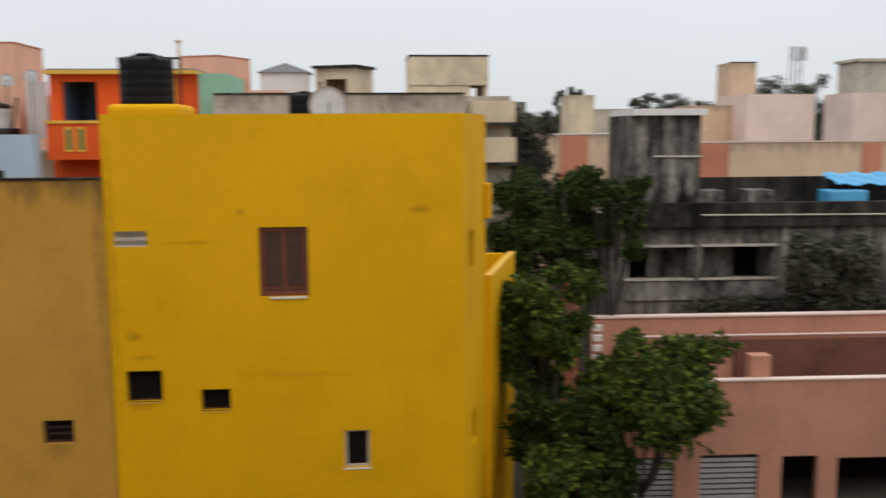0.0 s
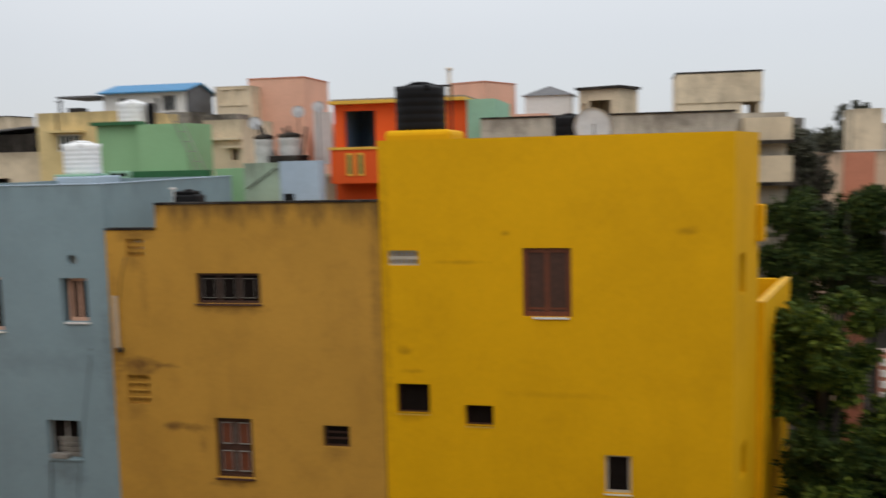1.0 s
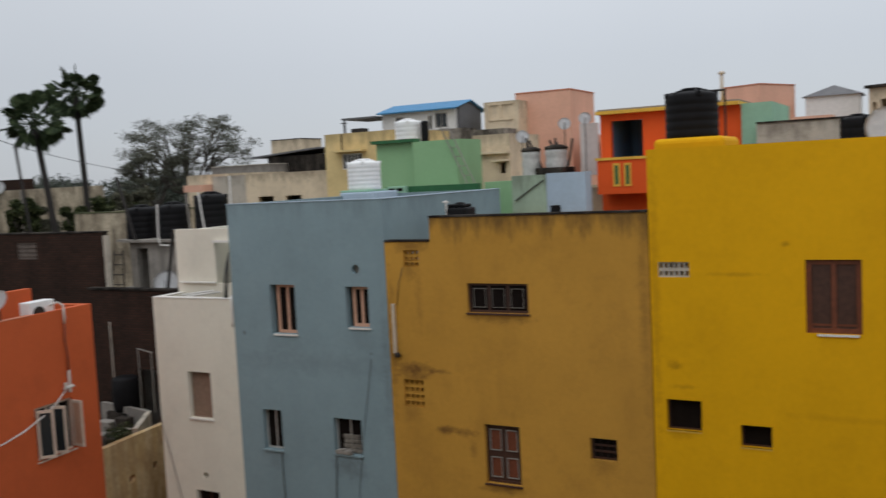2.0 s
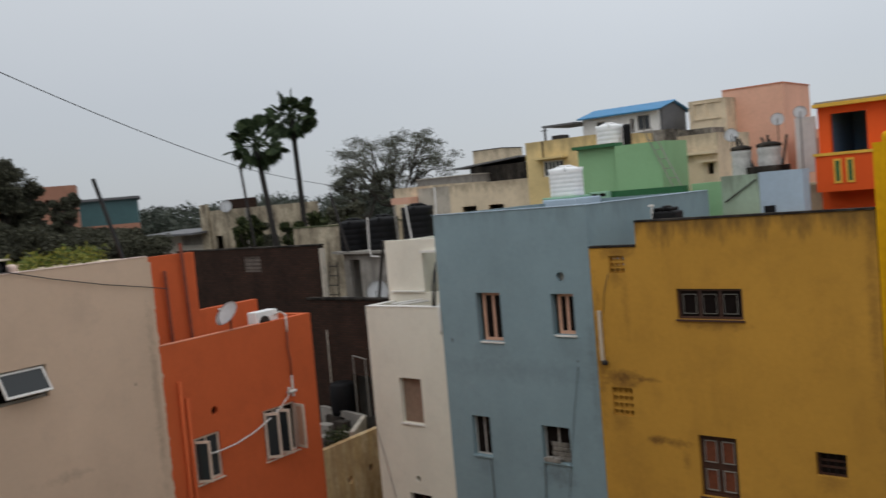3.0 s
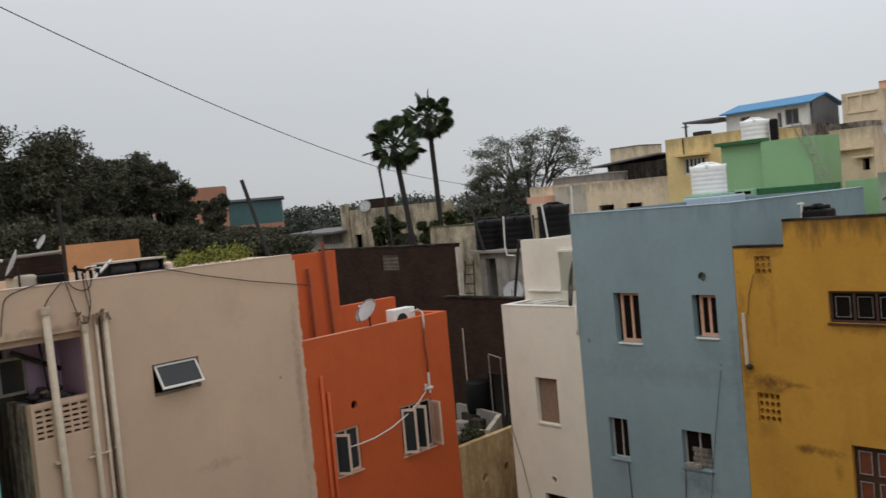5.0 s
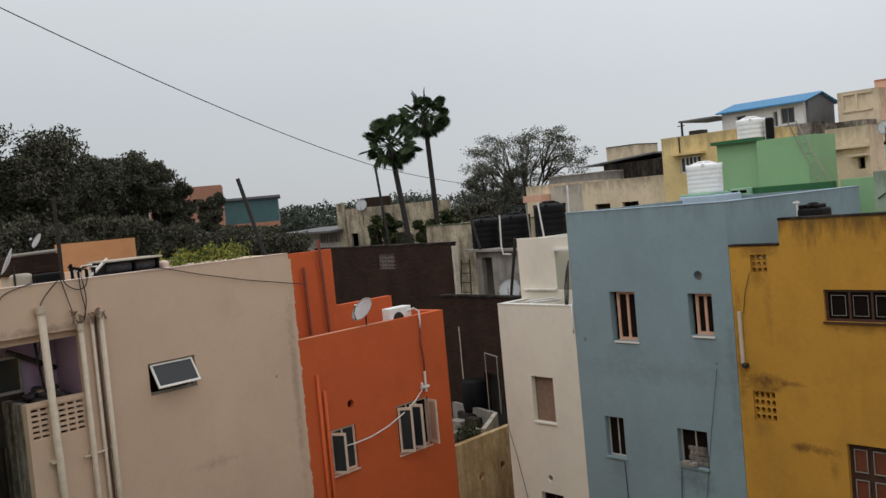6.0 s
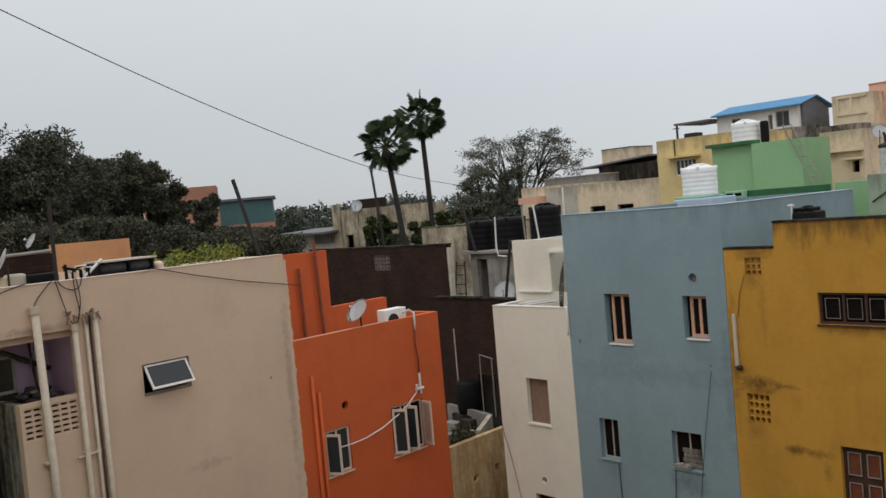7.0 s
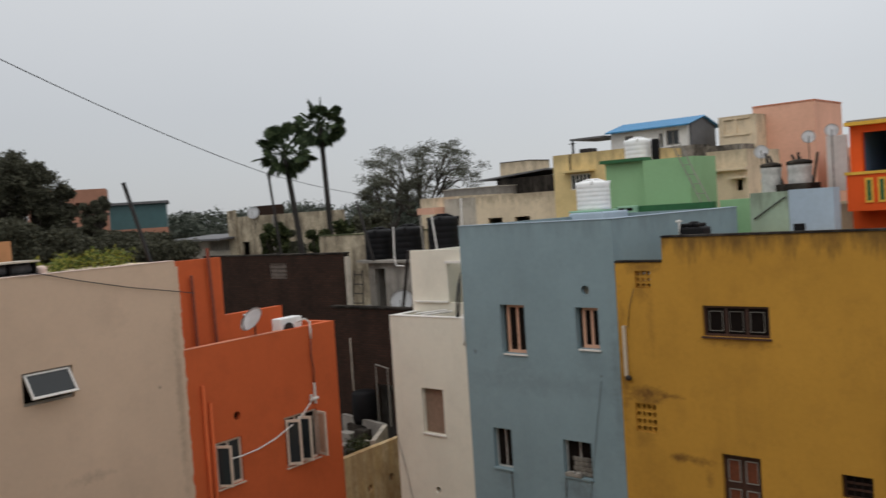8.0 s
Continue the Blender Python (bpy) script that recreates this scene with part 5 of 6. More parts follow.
g_ = random.Random(7)
for k in range(34):
    bm = bmesh.new()
    bmesh.ops.create_icosphere(bm, subdivisions=2, radius=g_.uniform(0.07, 0.15))
    for v in bm.verts:
        v.co *= 1 + 0.7 * noise.noise(v.co * 9 + Vector((k, 0, 0)))
        v.co.z *= 0.6
    part("bundle", bm, M_CLOTH if k in (7, 19) else M_BOARD if k % 9 == 4 else M_CLOTHD, bt, "", True, Matrix.Translation((g_.uniform(0.06, 0.98), g_.uniform(0.05, 0.6), 0.84 + g_.uniform(-0.06, 0.26))))
# added black box so the ventilator holes show as unlit interior
part("shelf", boxes((0.06, 0.0, 0, 1.02, 0.7, 0.72)), M_CLOTHD, bt)
wf = thing("spare_window", "old white window frame leaning on the lilac wall", "window frame", (*row(-0.1, 1.1), 6.3), RA)
part("frame", boxes((0, 0, 1.0, 0.06, 0.05, 1.75), (0.5, 0, 1.0, 0.56, 0.05, 1.75), (0.06, 0, 1.0, 0.5, 0.05, 1.06), (0.06, 0, 1.69, 0.5, 0.05, 1.75)), M_CONC, wf)
part("pane", boxes((0.06, 0.02, 1.06, 0.5, 0.03, 1.69)), M_GREYGLASS, wf)
part("prop", boxes((0, 0, 0, 0.56, 0.05, 1.0)), M_SOOTSHADE, wf)
tq = house("turquoise_house", "turquoise painted house at the lane's end", *row(-3.2, -1.2), 2.05, 1.2, 7.15, M_TURQ, RA, parapet=0.3)

rp = thing("roof_plants", "yellow-green plants growing on the roof behind", "plants", (*row(5.35, 3.0), 0), RA, "", "stuff")
gl = np.random.default_rng(3)
leaf_mesh("plants", M_FLOWER, rp, [(float(x), float(gl.uniform(0.2, 1.3)), 9.38 + float(gl.uniform(-0.12, 0.25)), 0.24, 0.3, 0.26, 48) for x in np.linspace(0, 2.6, 24)], 0.055, 8, -0.6)
part("planter", boxes((-0.6, 0, 0, 3.2, 1.6, 9.3)), M_CREAM, rp)
orw = solid("orange_parapet", boxes((0, 0, 0, 2.5, 0.2, 10.12)), M_PALEORANGE, "plain pale orange roof wall", "wall")
orw.matrix_basis = pose(-30.9, 10.0, 0, 0, 0, 73)
cable("wall_cable", [rowp(2.60, -0.03, 9.47), rowp(3.06, -0.07, 9.46), rowp(3.98, -0.07, 9.22), rowp(5.18, -0.07, 8.95), rowp(6.45, -0.07, 8.72), rowp(6.91, -0.07, 8.63)], 0.011, "thin black cable strung across the beige wall")

# ---- houses behind the front row ----
gh = house("green_house", "light green house with dark green trim", -16.9, 27, 3.25, 1.6, 11.4, M_GREEN, parapet=0.5)
part("trim", boxes((-0.1, -0.22, 11.4, 1.6, 0.3, 11.51)), M_DKGREEN, gh, "dark green trim")
part("pier", boxes((1.58, -0.25, 0, 3.25, 0, 11.38)), M_GREEN, gh)
ld = thing("ladder", "leaning grey-green iron ladder against the green wall", "ladder", (-13.95, 26.6, 0.3))
part("rail", tube(bmesh.new(), [(1.08, 0, 8.8), (-0.27, 0.1, 11.55)], 0.018, 6), M_CONC, ld)
part("rail", tube(bmesh.new(), [(1.36, 0, 8.8), (0.01, 0.1, 11.55)], 0.018, 6), M_CONC, ld)
for k in range(9):
    q = k / 8
    part("rung", tube(bmesh.new(), [(1.01 - 1.23 * q, 0.1 * q, 8.95 + 2.5 * q), (1.29 - 1.23 * q, 0.1 * q, 8.95 + 2.5 * q)], 0.012, 6), M_CONC, ld)
ga = house("green_annex", "light green low annex with a dark green edge", -15.35, 25.0, 3.25, 1.4, 9.72, M_GREEN, parapet=0.1)
part("edge_trim", boxes((0, -0.05, 9.72, 3.25, 0.2, 9.93)), M_DKGREEN, ga, "dark green edge")
part("window_box", soft_box(0.2, -0.3, 9.70, 0.82, -0.06, 9.95, 0.015), M_TEAL, ga, "small pale ventilator box")
parts("vent", M_UNLIT, ga, (0.26, -0.31, 9.80, 0.48, -0.29, 9.89), (0.54, -0.31, 9.80, 0.76, -0.29, 9.89))
house("green_annex", "light green side wall behind the blue house", -12.08, 25.4, 1.5, 1.2, 9.95, M_GREEN, parapet=0.2)
house("sage_house", "faded green rendered house with stains", -10.56, 24.0, 1.05, 0.5, 10.1, M_SAGE, parapet=0.6)
solid("wall_pipe", tube(bmesh.new(), [(-10.45, 23.96, 9.39), (-9.58, 23.96, 9.95)], 0.02, 6), M_IRON, "dark pipe slanting across the faded green wall", "pipe")
solid("roof_drum", lathe(bmesh.new(), [(0.14, 0), (0.15, 0.4), (0.14, 0.9)], 16, (-8.95, 23.2, 8.36)), M_BLACKP, "small black drum on the ochre roof", "barrel")
house("pale_blue_house", "pale blue house wall behind the ochre roof", -9.5, 24.0, 1.15, 0.5, 10.13, M_LBLUE, parapet=0.6)
for x, w_, z in ((-11.4, 0.58, 10.95), (-10.6, 0.68, 10.98)):
    rd = w_ / 2
    rt = thing("ring_tank", "weathered pale cylindrical ring tank", "water tank", (x + rd, 26.9, 9.0), 0, "ring tanks")
    part("body", lathe(bmesh.new(), [(rd, 0)] + [(rd * (1.05 if k % 3 == 1 else 0.98), 0.11 * k) for k in range(1, 17)] + [(rd, z - 9.12)], 24), M_DRUM, rt, "", True)
    part("lid", lathe(bmesh.new(), [(rd * 1.08, z - 9.12), (rd * 1.08, z - 9.04), (rd * 0.5, z - 8.98), (0.02, z - 8.97)], 24), M_SOOTSHADE, rt, "dark lid", True)
solid("concrete_tank", soft_box(-10.8, 26.4, 9.0, -9.9, 27.6, 10.3, 0.03), M_SOOTSHADE, "blackened low concrete tank", "water tank", "concrete tanks")
g_ = random.Random(9)
for k in range(7):
    x = -11.2 + 0.22 * k
    solid("scrap_pipe", tube(bmesh.new(), [(x, 26.9, 10.3), (x + g_.uniform(-0.4, 0.4), 26.9, 10.95 + g_.uniform(0.1, 0.35))], 0.04, 6), M_IRON, "dark scrap pipe lying on the roof tanks", "pipe", "scrap pipes")
dish(-11.72, 27.7, 11.28, 0.22, 25, 25, "white satellite dish on a roof mast", 2.0, 0.015)
dish(-10.25, 27.7, 11.6, 0.2, 20, 25, "white satellite dish on a roof mast", 2.4, 0.015)
dish(-9.57, 27.7, 11.72, 0.2, 20, 25, "white satellite dish on a roof mast", 2.4, 0.015)
so = thing("solar_heater", "white upright sheet panel on the roof", "panel", (-9.85, 28, 9.4))
part("sheet", soft_box(0, 0, 0.6, 0.6, 0.08, 2.25, 0.01), M_WPVC, so)
part("leg", boxes((0.05, 0.1, 0, 0.1, 0.3, 1.6), (0.5, 0.1, 0, 0.55, 0.3, 1.6)), M_IRON, so)
house("roof_support_house", "cream house under the roof clutter", -13.6, 28.6, 6.5, 4, 9.6, M_CREAM, parapet=0.1)

cy = house("cream_yellow_house", "cream-yellow house with a shaded window", -21.86, 31, 3.7, 4, 12.12, M_CREAMY, holes=[(0.8, 10.66, 1.78, 11.3)], parapet=0.5)
window(cy, 0.8, 10.66, 1.78, 11.3, M_WHITETRIM, 5, 0.05, 0.05, M_GLASS)
part("pipe", tube(bmesh.new(), [(0.86, -0.04, 12.1), (0.86, -0.04, 11.45), (1.1, -0.04, 11.43)], 0.025, 6), M_IRON, cy)
an = thing("roof_antenna", "thin T-shaped antenna on the cream-yellow roof", "antenna", (-20.94, 31.1, 11.6))
part("mast", tube(bmesh.new(), [(0, 0, 0), (0, 0, 0.95)], 0.02, 6), M_IRON, an)
part("bar", tube(bmesh.new(), [(-0.16, 0, 0.93), (0.16, 0, 0.93)], 0.018, 6), M_IRON, an)
solid("roof_box", soft_box(-20.75, 31.3, 11.6, -20.2, 31.8, 12.3, 0.03), M_IRON, "small dark box on the cream-yellow roof", "box")
part("sunshade", boxes((0.55, -0.45, 11.36, 2.0, 0, 11.44)), M_CREAMY, cy)
water_tank("water_tank", "white plastic water tank on the cream-yellow roof", -17.55, 30.4, 11.45, 0.50, 1.0, M_WHITEP, 5, "white water tanks")
solid("tank_ledge", boxes((-18.6, 29.8, 0, -16.7, 30.98, 11.45)), M_CREAMY, "cream-yellow projecting stair block", "platform")
solid("black_drum", lathe(bmesh.new(), [(0.14, 0), (0.15, 0.3), (0.15, 0.8), (0.11, 0.86)], 16, (-16.82, 30.4, 11.45)), M_BLACKP, "small black drum beside the tank", "barrel")
br = thing("blue_roof_house", "white rooftop house with a blue metal roof", "house", (-22.1, 36, 0))
part("front_wall", panel(0, 3.75, 0, 13.2, 0, 0.2, [(0.7, 12.35, 1.15, 12.95), (2.4, 12.3, 2.6, 12.9), (2.75, 12.35, 3.35, 13.0)]), M_WHITETRIM, br)
for a in ((0.7, 12.35, 1.15, 12.95), (2.75, 12.35, 3.35, 13.0)):
    window(br, *a, M_CONC, 2, 0.05, 0.04, M_GREYGLASS)
bm = bmesh.new()
for x in (3.75, 3.85):
    bm.faces.new([bm.verts.new(p) for p in ((x, 0.2, 0), (x, 2.5, 0), (x, 2.5, 13.2), (x, 1.25, 13.5), (x, 0.2, 13.25))])
fs = bm.faces[:]
for i in range(5):
    p, q = fs[0].verts, fs[1].verts
    bm.faces.new((p[i], p[(i + 1) % 5], q[(i + 1) % 5], q[i]))
part("gable_wall", bm, M_GREYSHEET, br, "dark grey sheet gable")
part("back_wall", boxes((0, 2.4, 0, 3.75, 2.5, 13.1)), M_WHITETRIM, br)
bm = bmesh.new()
n_ = 64
zig = lambda k: 0.02 if k % 2 else -0.02
for k in range(n_):
    x0, x1 = -0.1 + 4.1 * k / n_, -0.1 + 4.1 * (k + 1) / n_
    for ya, za, yb, zb in ((-0.35, 13.17, 1.25, 13.58), (1.25, 13.58, 2.85, 13.12)):
        quad(bm, (x0, ya, za + zig(k)), (x1, ya, za + zig(k + 1)), (x1, yb, zb + zig(k + 1)), (x0, yb, zb + zig(k)))
bmesh.ops.remove_doubles(bm, verts=bm.verts[:], dist=1e-4)
bmesh.ops.solidify(bm, geom=bm.faces[:], thickness=0.05)
part("roof", bm, M_BLUEROOF, br, "bright blue corrugated metal roof")
part("awning", boxes((-1.9, -0.5, 13.0, -0.1, 1.8, 13.08)), M_GREYSHEET, br, "dark sheet awning")
part("awning_post", tube(bmesh.new(), [(-1.8, -0.4, 0), (-1.8, -0.4, 13.0)], 0.05, 8), M_IRON, br)
cb = house("cream_block", "cream stair block with recessed panels", -17.4, 37, 1.65, 4, 13.35, M_CREAM, parapet=0.3)
parts("panel_frame", M_CREAM, cb, (0.2, -0.06, 12.6, 0.28, 0, 13.2), (0.75, -0.06, 12.6, 0.83, 0, 13.2), (0.2, -0.06, 12.52, 1.4, 0, 12.6), (0.2, -0.06, 13.2, 1.4, 0, 13.28))
part("ledge", boxes((-0.3, -1.4, 11.75, 1.6, -0.2, 12.1), (-4.6, -1.4, 11.75, -0.3, -0.2, 12.25)), M_WEATHERED, cb, "weathered slab edge")
part("lower_wall", boxes((-4.6, -1.2, 0, 1.6, -0.25, 11.75)), M_CREAM, cb)
sc_ = house("stepped_house", "weathered cream stepped house", -15.6, 32, 1.55, 3, 11.7, M_CREAM, holes=[(1.1, 10.2, 1.35, 10.6)], parapet=0.3)
part("ledge", boxes((0, -0.25, 10.95, 1.55, 0, 11.05), (0.9, -0.3, 10.65, 1.5, 0, 10.72)), M_CREAM, sc_)
house("pink_tower", "tall salmon pink rooftop stair tower", -16.3, 38, 2.6, 3.2, 13.68, M_PINK, parapet=0.2, coping=M_TERRA)
house("pink_low_house", "salmon pink low house behind", -13.0, 37, 3.4, 4, 11.6, M_PINK, parapet=0.5)

oo = thing("orange_balcony_house", "bright orange house with a blue recessed balcony", "house", (-9.0, 27, 0))
part("front_wall", panel(0.15, 4.3, 0, 11.8, 0, 0.2, [(0.48, 10.42, 1.46, 11.6)]), M_REDORANGE, oo)
parts("side_wall", M_REDORANGE, oo, (4.1, 0.2, 0, 4.3, 4, 11.8), (0.15, 0.2, 0, 0.3, 4, 11.8))
part("balcony_lining", panel(0.3, 1.6, 10.0, 11.7, 2.2, 2.3), M_RECESS, oo, "blue painted recess")
parts("balcony_lining", M_RECESS, oo, (0.36, 0.2, 10.0, 0.48, 2.2, 11.7), (1.46, 0.2, 10.0, 1.58, 2.2, 11.7))
part("roof_slab", boxes((0.0, 0.2, 11.91, 4.2, 4.0, 11.98)), M_ROOF, oo, "brown weathered roof slab")
part("roof_edge", boxes((0.1, -0.3, 11.8, 4.3, 4.0, 11.90)), M_TRIMY, oo, "yellow roof edge")
part("balcony", boxes((0.27, -0.8, 9.42, 2.4, 0.0, 10.42)), M_REDORANGE, oo)
part("rail_band", boxes((0.23, -0.84, 10.42, 2.4, 0.0, 10.5)), M_TRIMY, oo, "yellow balcony rail")
for k in range(2):
    part("ornament", panel(0.76 + 0.33 * k, 0.97 + 0.33 * k, 9.64, 10.32, -0.83, -0.80, [(0.81 + 0.33 * k, 9.70, 0.92 + 0.33 * k, 10.26)]), M_TRIMY, oo, "yellow ornamental slot")
    part("slot_back", boxes((0.81 + 0.33 * k, -0.808, 9.70, 0.92 + 0.33 * k, -0.802, 10.26)), M_DKGREEN, oo, "dark slot")
part("pillar", boxes((3.55, -0.1, 0, 3.65, 0, 11.8), (3.62, -0.06, 10.4, 3.68, 0, 11.8)), M_TRIMY, oo)
vp = thing("vent_pipe", "tall pale vent pipe on the orange house roof", "pipe", (-5.23, 27.1, 11.9))
part("pipe", tube(bmesh.new(), [(0, 0, 0), (0, 0, 0.80)], 0.05, 10), M_PVC, vp, "", True)
part("cap", lathe(bmesh.new(), [(0.05, 0.80), (0.10, 0.82), (0.10, 0.86), (0.03, 0.90)], 12), M_PVC, vp)
house("pale_green_wall_house", "pale green side wall beside the orange house", -4.68, 26.9, 0.85, 3.5, 11.82, M_TEAL, parapet=0.4)
house("pink_tower", "salmon pink rooftop tower", -8.2, 42.8, 1.95, 2.7, 13.5, M_PINK, -25, parapet=0.2, coping=M_TERRA)
house("pink_low_house", "salmon pink low wall beside the tower", -5.2, 42.5, 1.6, 3, 12.0, M_PINK, parapet=0.2)
wv = house("white_hut", "small white rooftop hut with a grey hipped roof", -4.8, 44, 2.2, 2.2, 12.9, M_WHITETRIM, parapet=0.05)
bm = bmesh.new()
v = [bm.verts.new(p) for p in ((-0.15, -0.15, 12.9), (2.35, -0.15, 12.9), (2.35, 2.35, 12.9), (-0.15, 2.35, 12.9), (1.1, 1.1, 13.42))]
for f in ((0, 1, 4), (1, 2, 4), (2, 3, 4), (3, 0, 4), (3, 2, 1, 0)):
    bm.faces.new([v[i] for i in f])
part("roof", bm, M_GREYSHEET, wv)
ct = house("cream_tower", "cream water tower block with dark slab edge", -2.18, 42.85, 2.0, 2, 13.0, M_CREAM, -25, holes=[(0.15, 11.3, 0.35, 12.4), (0.5, 11.3, 1.6, 12.5)], parapet=0.05)
part("slab", boxes((-0.12, -0.15, 13.0, 2.12, 2.1, 13.12)), M_SOOTSHADE, ct)
gp = house("grey_parapet_house", "long weathered off-white roof parapet", -4.2, 26.4, 7.1, 4, 11.2, M_GREYW, parapet=0.6, coping=M_SOOTSHADE)
water_tank("water_tank", "black plastic water tank behind the yellow roof", -1.6, 25.4, 10.3, 0.42, 0.95, M_BLACKP, 4, "black water tanks")
solid("tank_stand", boxes((-2.1, 24.9, 0, -1.1, 26.3, 10.3)), M_GREYW, "weathered block under a black tank", "platform")
cbx = thing("concrete_tank", "stained cream overhead concrete water tank on posts", "water tank", (1.5, 30, 0))
part("tank", soft_box(0, 0, 11.62, 2.6, 2.2, 12.55, 0.02), M_CREAM, cbx)
part("slab", boxes((-0.02, -0.02, 12.55, 2.62, 2.22, 12.60)), M_SOOTSHADE, cbx)
part("support", boxes((0, 0.05, 0, 2.0, 2.2, 11.62), (2.45, 0.1, 0, 2.58, 2.2, 11.62)), M_CREAM, cbx)
st = house("stepped_balcony_house", "weathered cream balcony house behind the yellow house", 2.75, 28, 1.75, 4, 11.2, M_GREYW, parapet=0.7)
parts("balcony", M_CREAM, st, (0.7, -0.5, 9.2, 1.85, 0, 9.95), (0.5, -0.4, 10.4, 1.85, 0, 11.05))
parts("slab", M_SOOTSHADE, st, (0.5, -0.6, 10.3, 1.9, 0, 10.4), (0.6, -0.6, 9.1, 1.9, 0, 9.2))

# ---- right side ----
dk = thing("blackened_house", "blackened weathered house with broken balconies", "house", (8.35, 30, 0), -2)
dh = [(0.55, 5.12, 2.65, 6.2), (3.1, 5.12, 5.5, 6.2), (6.2, 5.12, 8.4, 6.2)]
part("front_wall", panel(-0.1, 14, 0, 6.9, 0, 0.25, dh), M_WEATHERED, dk)
part("parapet", boxes((-0.2, -0.35, 6.9, 14, 0.0, 7.7)), M_SOOTSHADE, dk, "black stained parapet")
part("roof", boxes((0, 0.25, 6.9, 14, 6, 7.0)), M_ROOF, dk)
part("tower", panel(0.5, 2.95, 7.0, 10.62, 0.1, 0.35), M_BLACKENED, dk, "blackened stair tower")
parts("tower", M_BLACKENED, dk, (0.5, 0.35, 7.0, 0.75, 3, 10.62), (2.7, 0.35, 7.0, 2.95, 3, 10.62), (0.75, 2.75, 7.0, 2.7, 3, 10.62))
part("tower_slab", boxes((0.55, -0.2, 10.62, 3.05, 3.1, 10.84)), M_WHITETRIM, dk, "pale slab on the tower")
part("pipe", tube(bmesh.new(), [(1.35, 0.05, 9.25), (3.0, 0.05, 9.24)], 0.035, 8), M_GREYW, dk)
part("pipe", tube(bmesh.new(), [(2.9, -0.4, 7.3), (13.9, -0.4, 7.25)], 0.03, 8), M_GREYW, dk)
parts("back_wall", M_BLACKENED, dk, (0, 5.8, 0, 14, 6, 6.9), (0, 0.25, 0, 0.25, 5.8, 6.9), (13.75, 0.25, 0, 14, 5.8, 6.9))
part("inner_wall", panel(0.3, 13.7, 3, 6.8, 0.9, 1.05, [(0.6, 4.3, 1.45, 6.1), (4.5, 4.3, 5.4, 6.1), (6.6, 4.3, 7.5, 6.1)]), M_PALEBLACK, dk, "stained cream wall inside the balcony")
for a in dh:
    part("slab_edge", boxes((a[0] - 0.15, -0.18, a[3], a[2] + 0.15, 0, a[3] + 0.07), (a[0] - 0.15, -0.15, a[1] - 0.07, a[2] + 0.15, 0, a[1])), M_GREYW, dk)
for a in dh:
    part("parapet_panel", soft_box(a[0] - 0.1, -0.10, 4.35, a[2] + 0.1, -0.01, 5.03, 0.02), M_PALEBLACK, dk, "pale streaked balcony panel")
parts("pillar", M_WEATHERED, dk, (2.75, -0.15, 0, 3.0, 0, 6.9), (5.75, -0.15, 0, 6.0, 0, 6.9))
leaf_mesh("creeper", M_LEAFD, dk, [(float(x), -0.4, 4.2, 0.7, 0.35, 0.4, 260) for x in np.arange(3, 13, 0.7)], 0.09, 12)
for x, w_ in ((11.5, 1.2), (13.6, 0.9)):
    solid("roof_box", soft_box(x, 31.2, 7.0, x + w_, 32.2, 8.0, 0.03), M_BLACKENED, "weathered pale box on the dark roof", "tank", "roof boxes")
solid("roof_rail", boxes((11.4, 32.4, 7.0, 20, 32.6, 8.4)), M_SOOTSHADE, "dark roof parapet wall", "wall")
tp = bmesh.new()
for k in range(12):
    for j in range(6):
        f = lambda i, q: (17.0 + 0.2 * i, 31.5 + 0.2 * q, 8.15 + 0.06 * q + 0.05 * math.sin(i * 1.3 + q))
        quad(tp, f(k, j), f(k + 1, j), f(k + 1, j + 1), f(k, j + 1))
bmesh.ops.remove_doubles(tp, verts=tp.verts[:], dist=1e-4)
bmesh.ops.solidify(tp, geom=tp.faces[:], thickness=0.03)
solid("tarpaulin", tp, M_TARP, "light blue tarpaulin sheet on a roof", "tarpaulin")
solid("tarp_wall", soft_box(16.6, 31.2, 7.0, 18.0, 32.2, 7.95, 0.06), M_TARP, "blue covered stack on a roof", "stack")
solid("tarp_support", boxes((17.4, 32.9, 0, 21, 34.8, 7.0)), M_SOOTSHADE, "dark house under the tarpaulin", "house")

pp = thing("broken_pillar", "broken terracotta plastered pillar before the dark house", "pillar", (6.4, 28.6, 0))
part("shaft", soft_box(0, 0, 0, 0.48, 0.4, 7.2, 0.04), M_TERRA, pp)
for k in range(7):
    part("rubble", soft_box(0.02 + 0.06 * (k % 3), 0.02, 7.2 + 0.13 * k, 0.44 - 0.05 * (k % 2), 0.36, 7.32 + 0.13 * k, 0.03), M_TERRA if k % 2 else M_GREYW, pp)

ph = thing("terracotta_house", "terracotta pink low house with shutters", "house", (7.0, 23, 0), -2)
part("front_wall", panel(-0.55, 10, 0, 3.48, 0, 0.2, [(0.1, 0, 1.2, 1.4), (1.9, 0.1, 3.5, 1.44), (4.15, 0, 5.15, 1.36), (5.7, 0, 8.5, 1.28)]), M_PINKH, ph)
part("coping", boxes((-0.55, -0.03, 3.48, 10, 0.22, 3.52)), M_PALEPINK, ph, "pale coping")
for x0, x1, z1 in ((0.1, 1.2, 1.4), (1.9, 3.5, 1.44)):
    sh = part("shutter", boxes((x0, 0.1, 0, x1, 0.13, z1)), M_IRON, ph, "grey rolling shutter")
    for k in range(9):
        part("slat", boxes((x0 + 0.02, 0.06, 0.03 + 0.15 * k, x1 - 0.02, 0.1, 0.125 + 0.15 * k)), M_SHUTTER, sh)
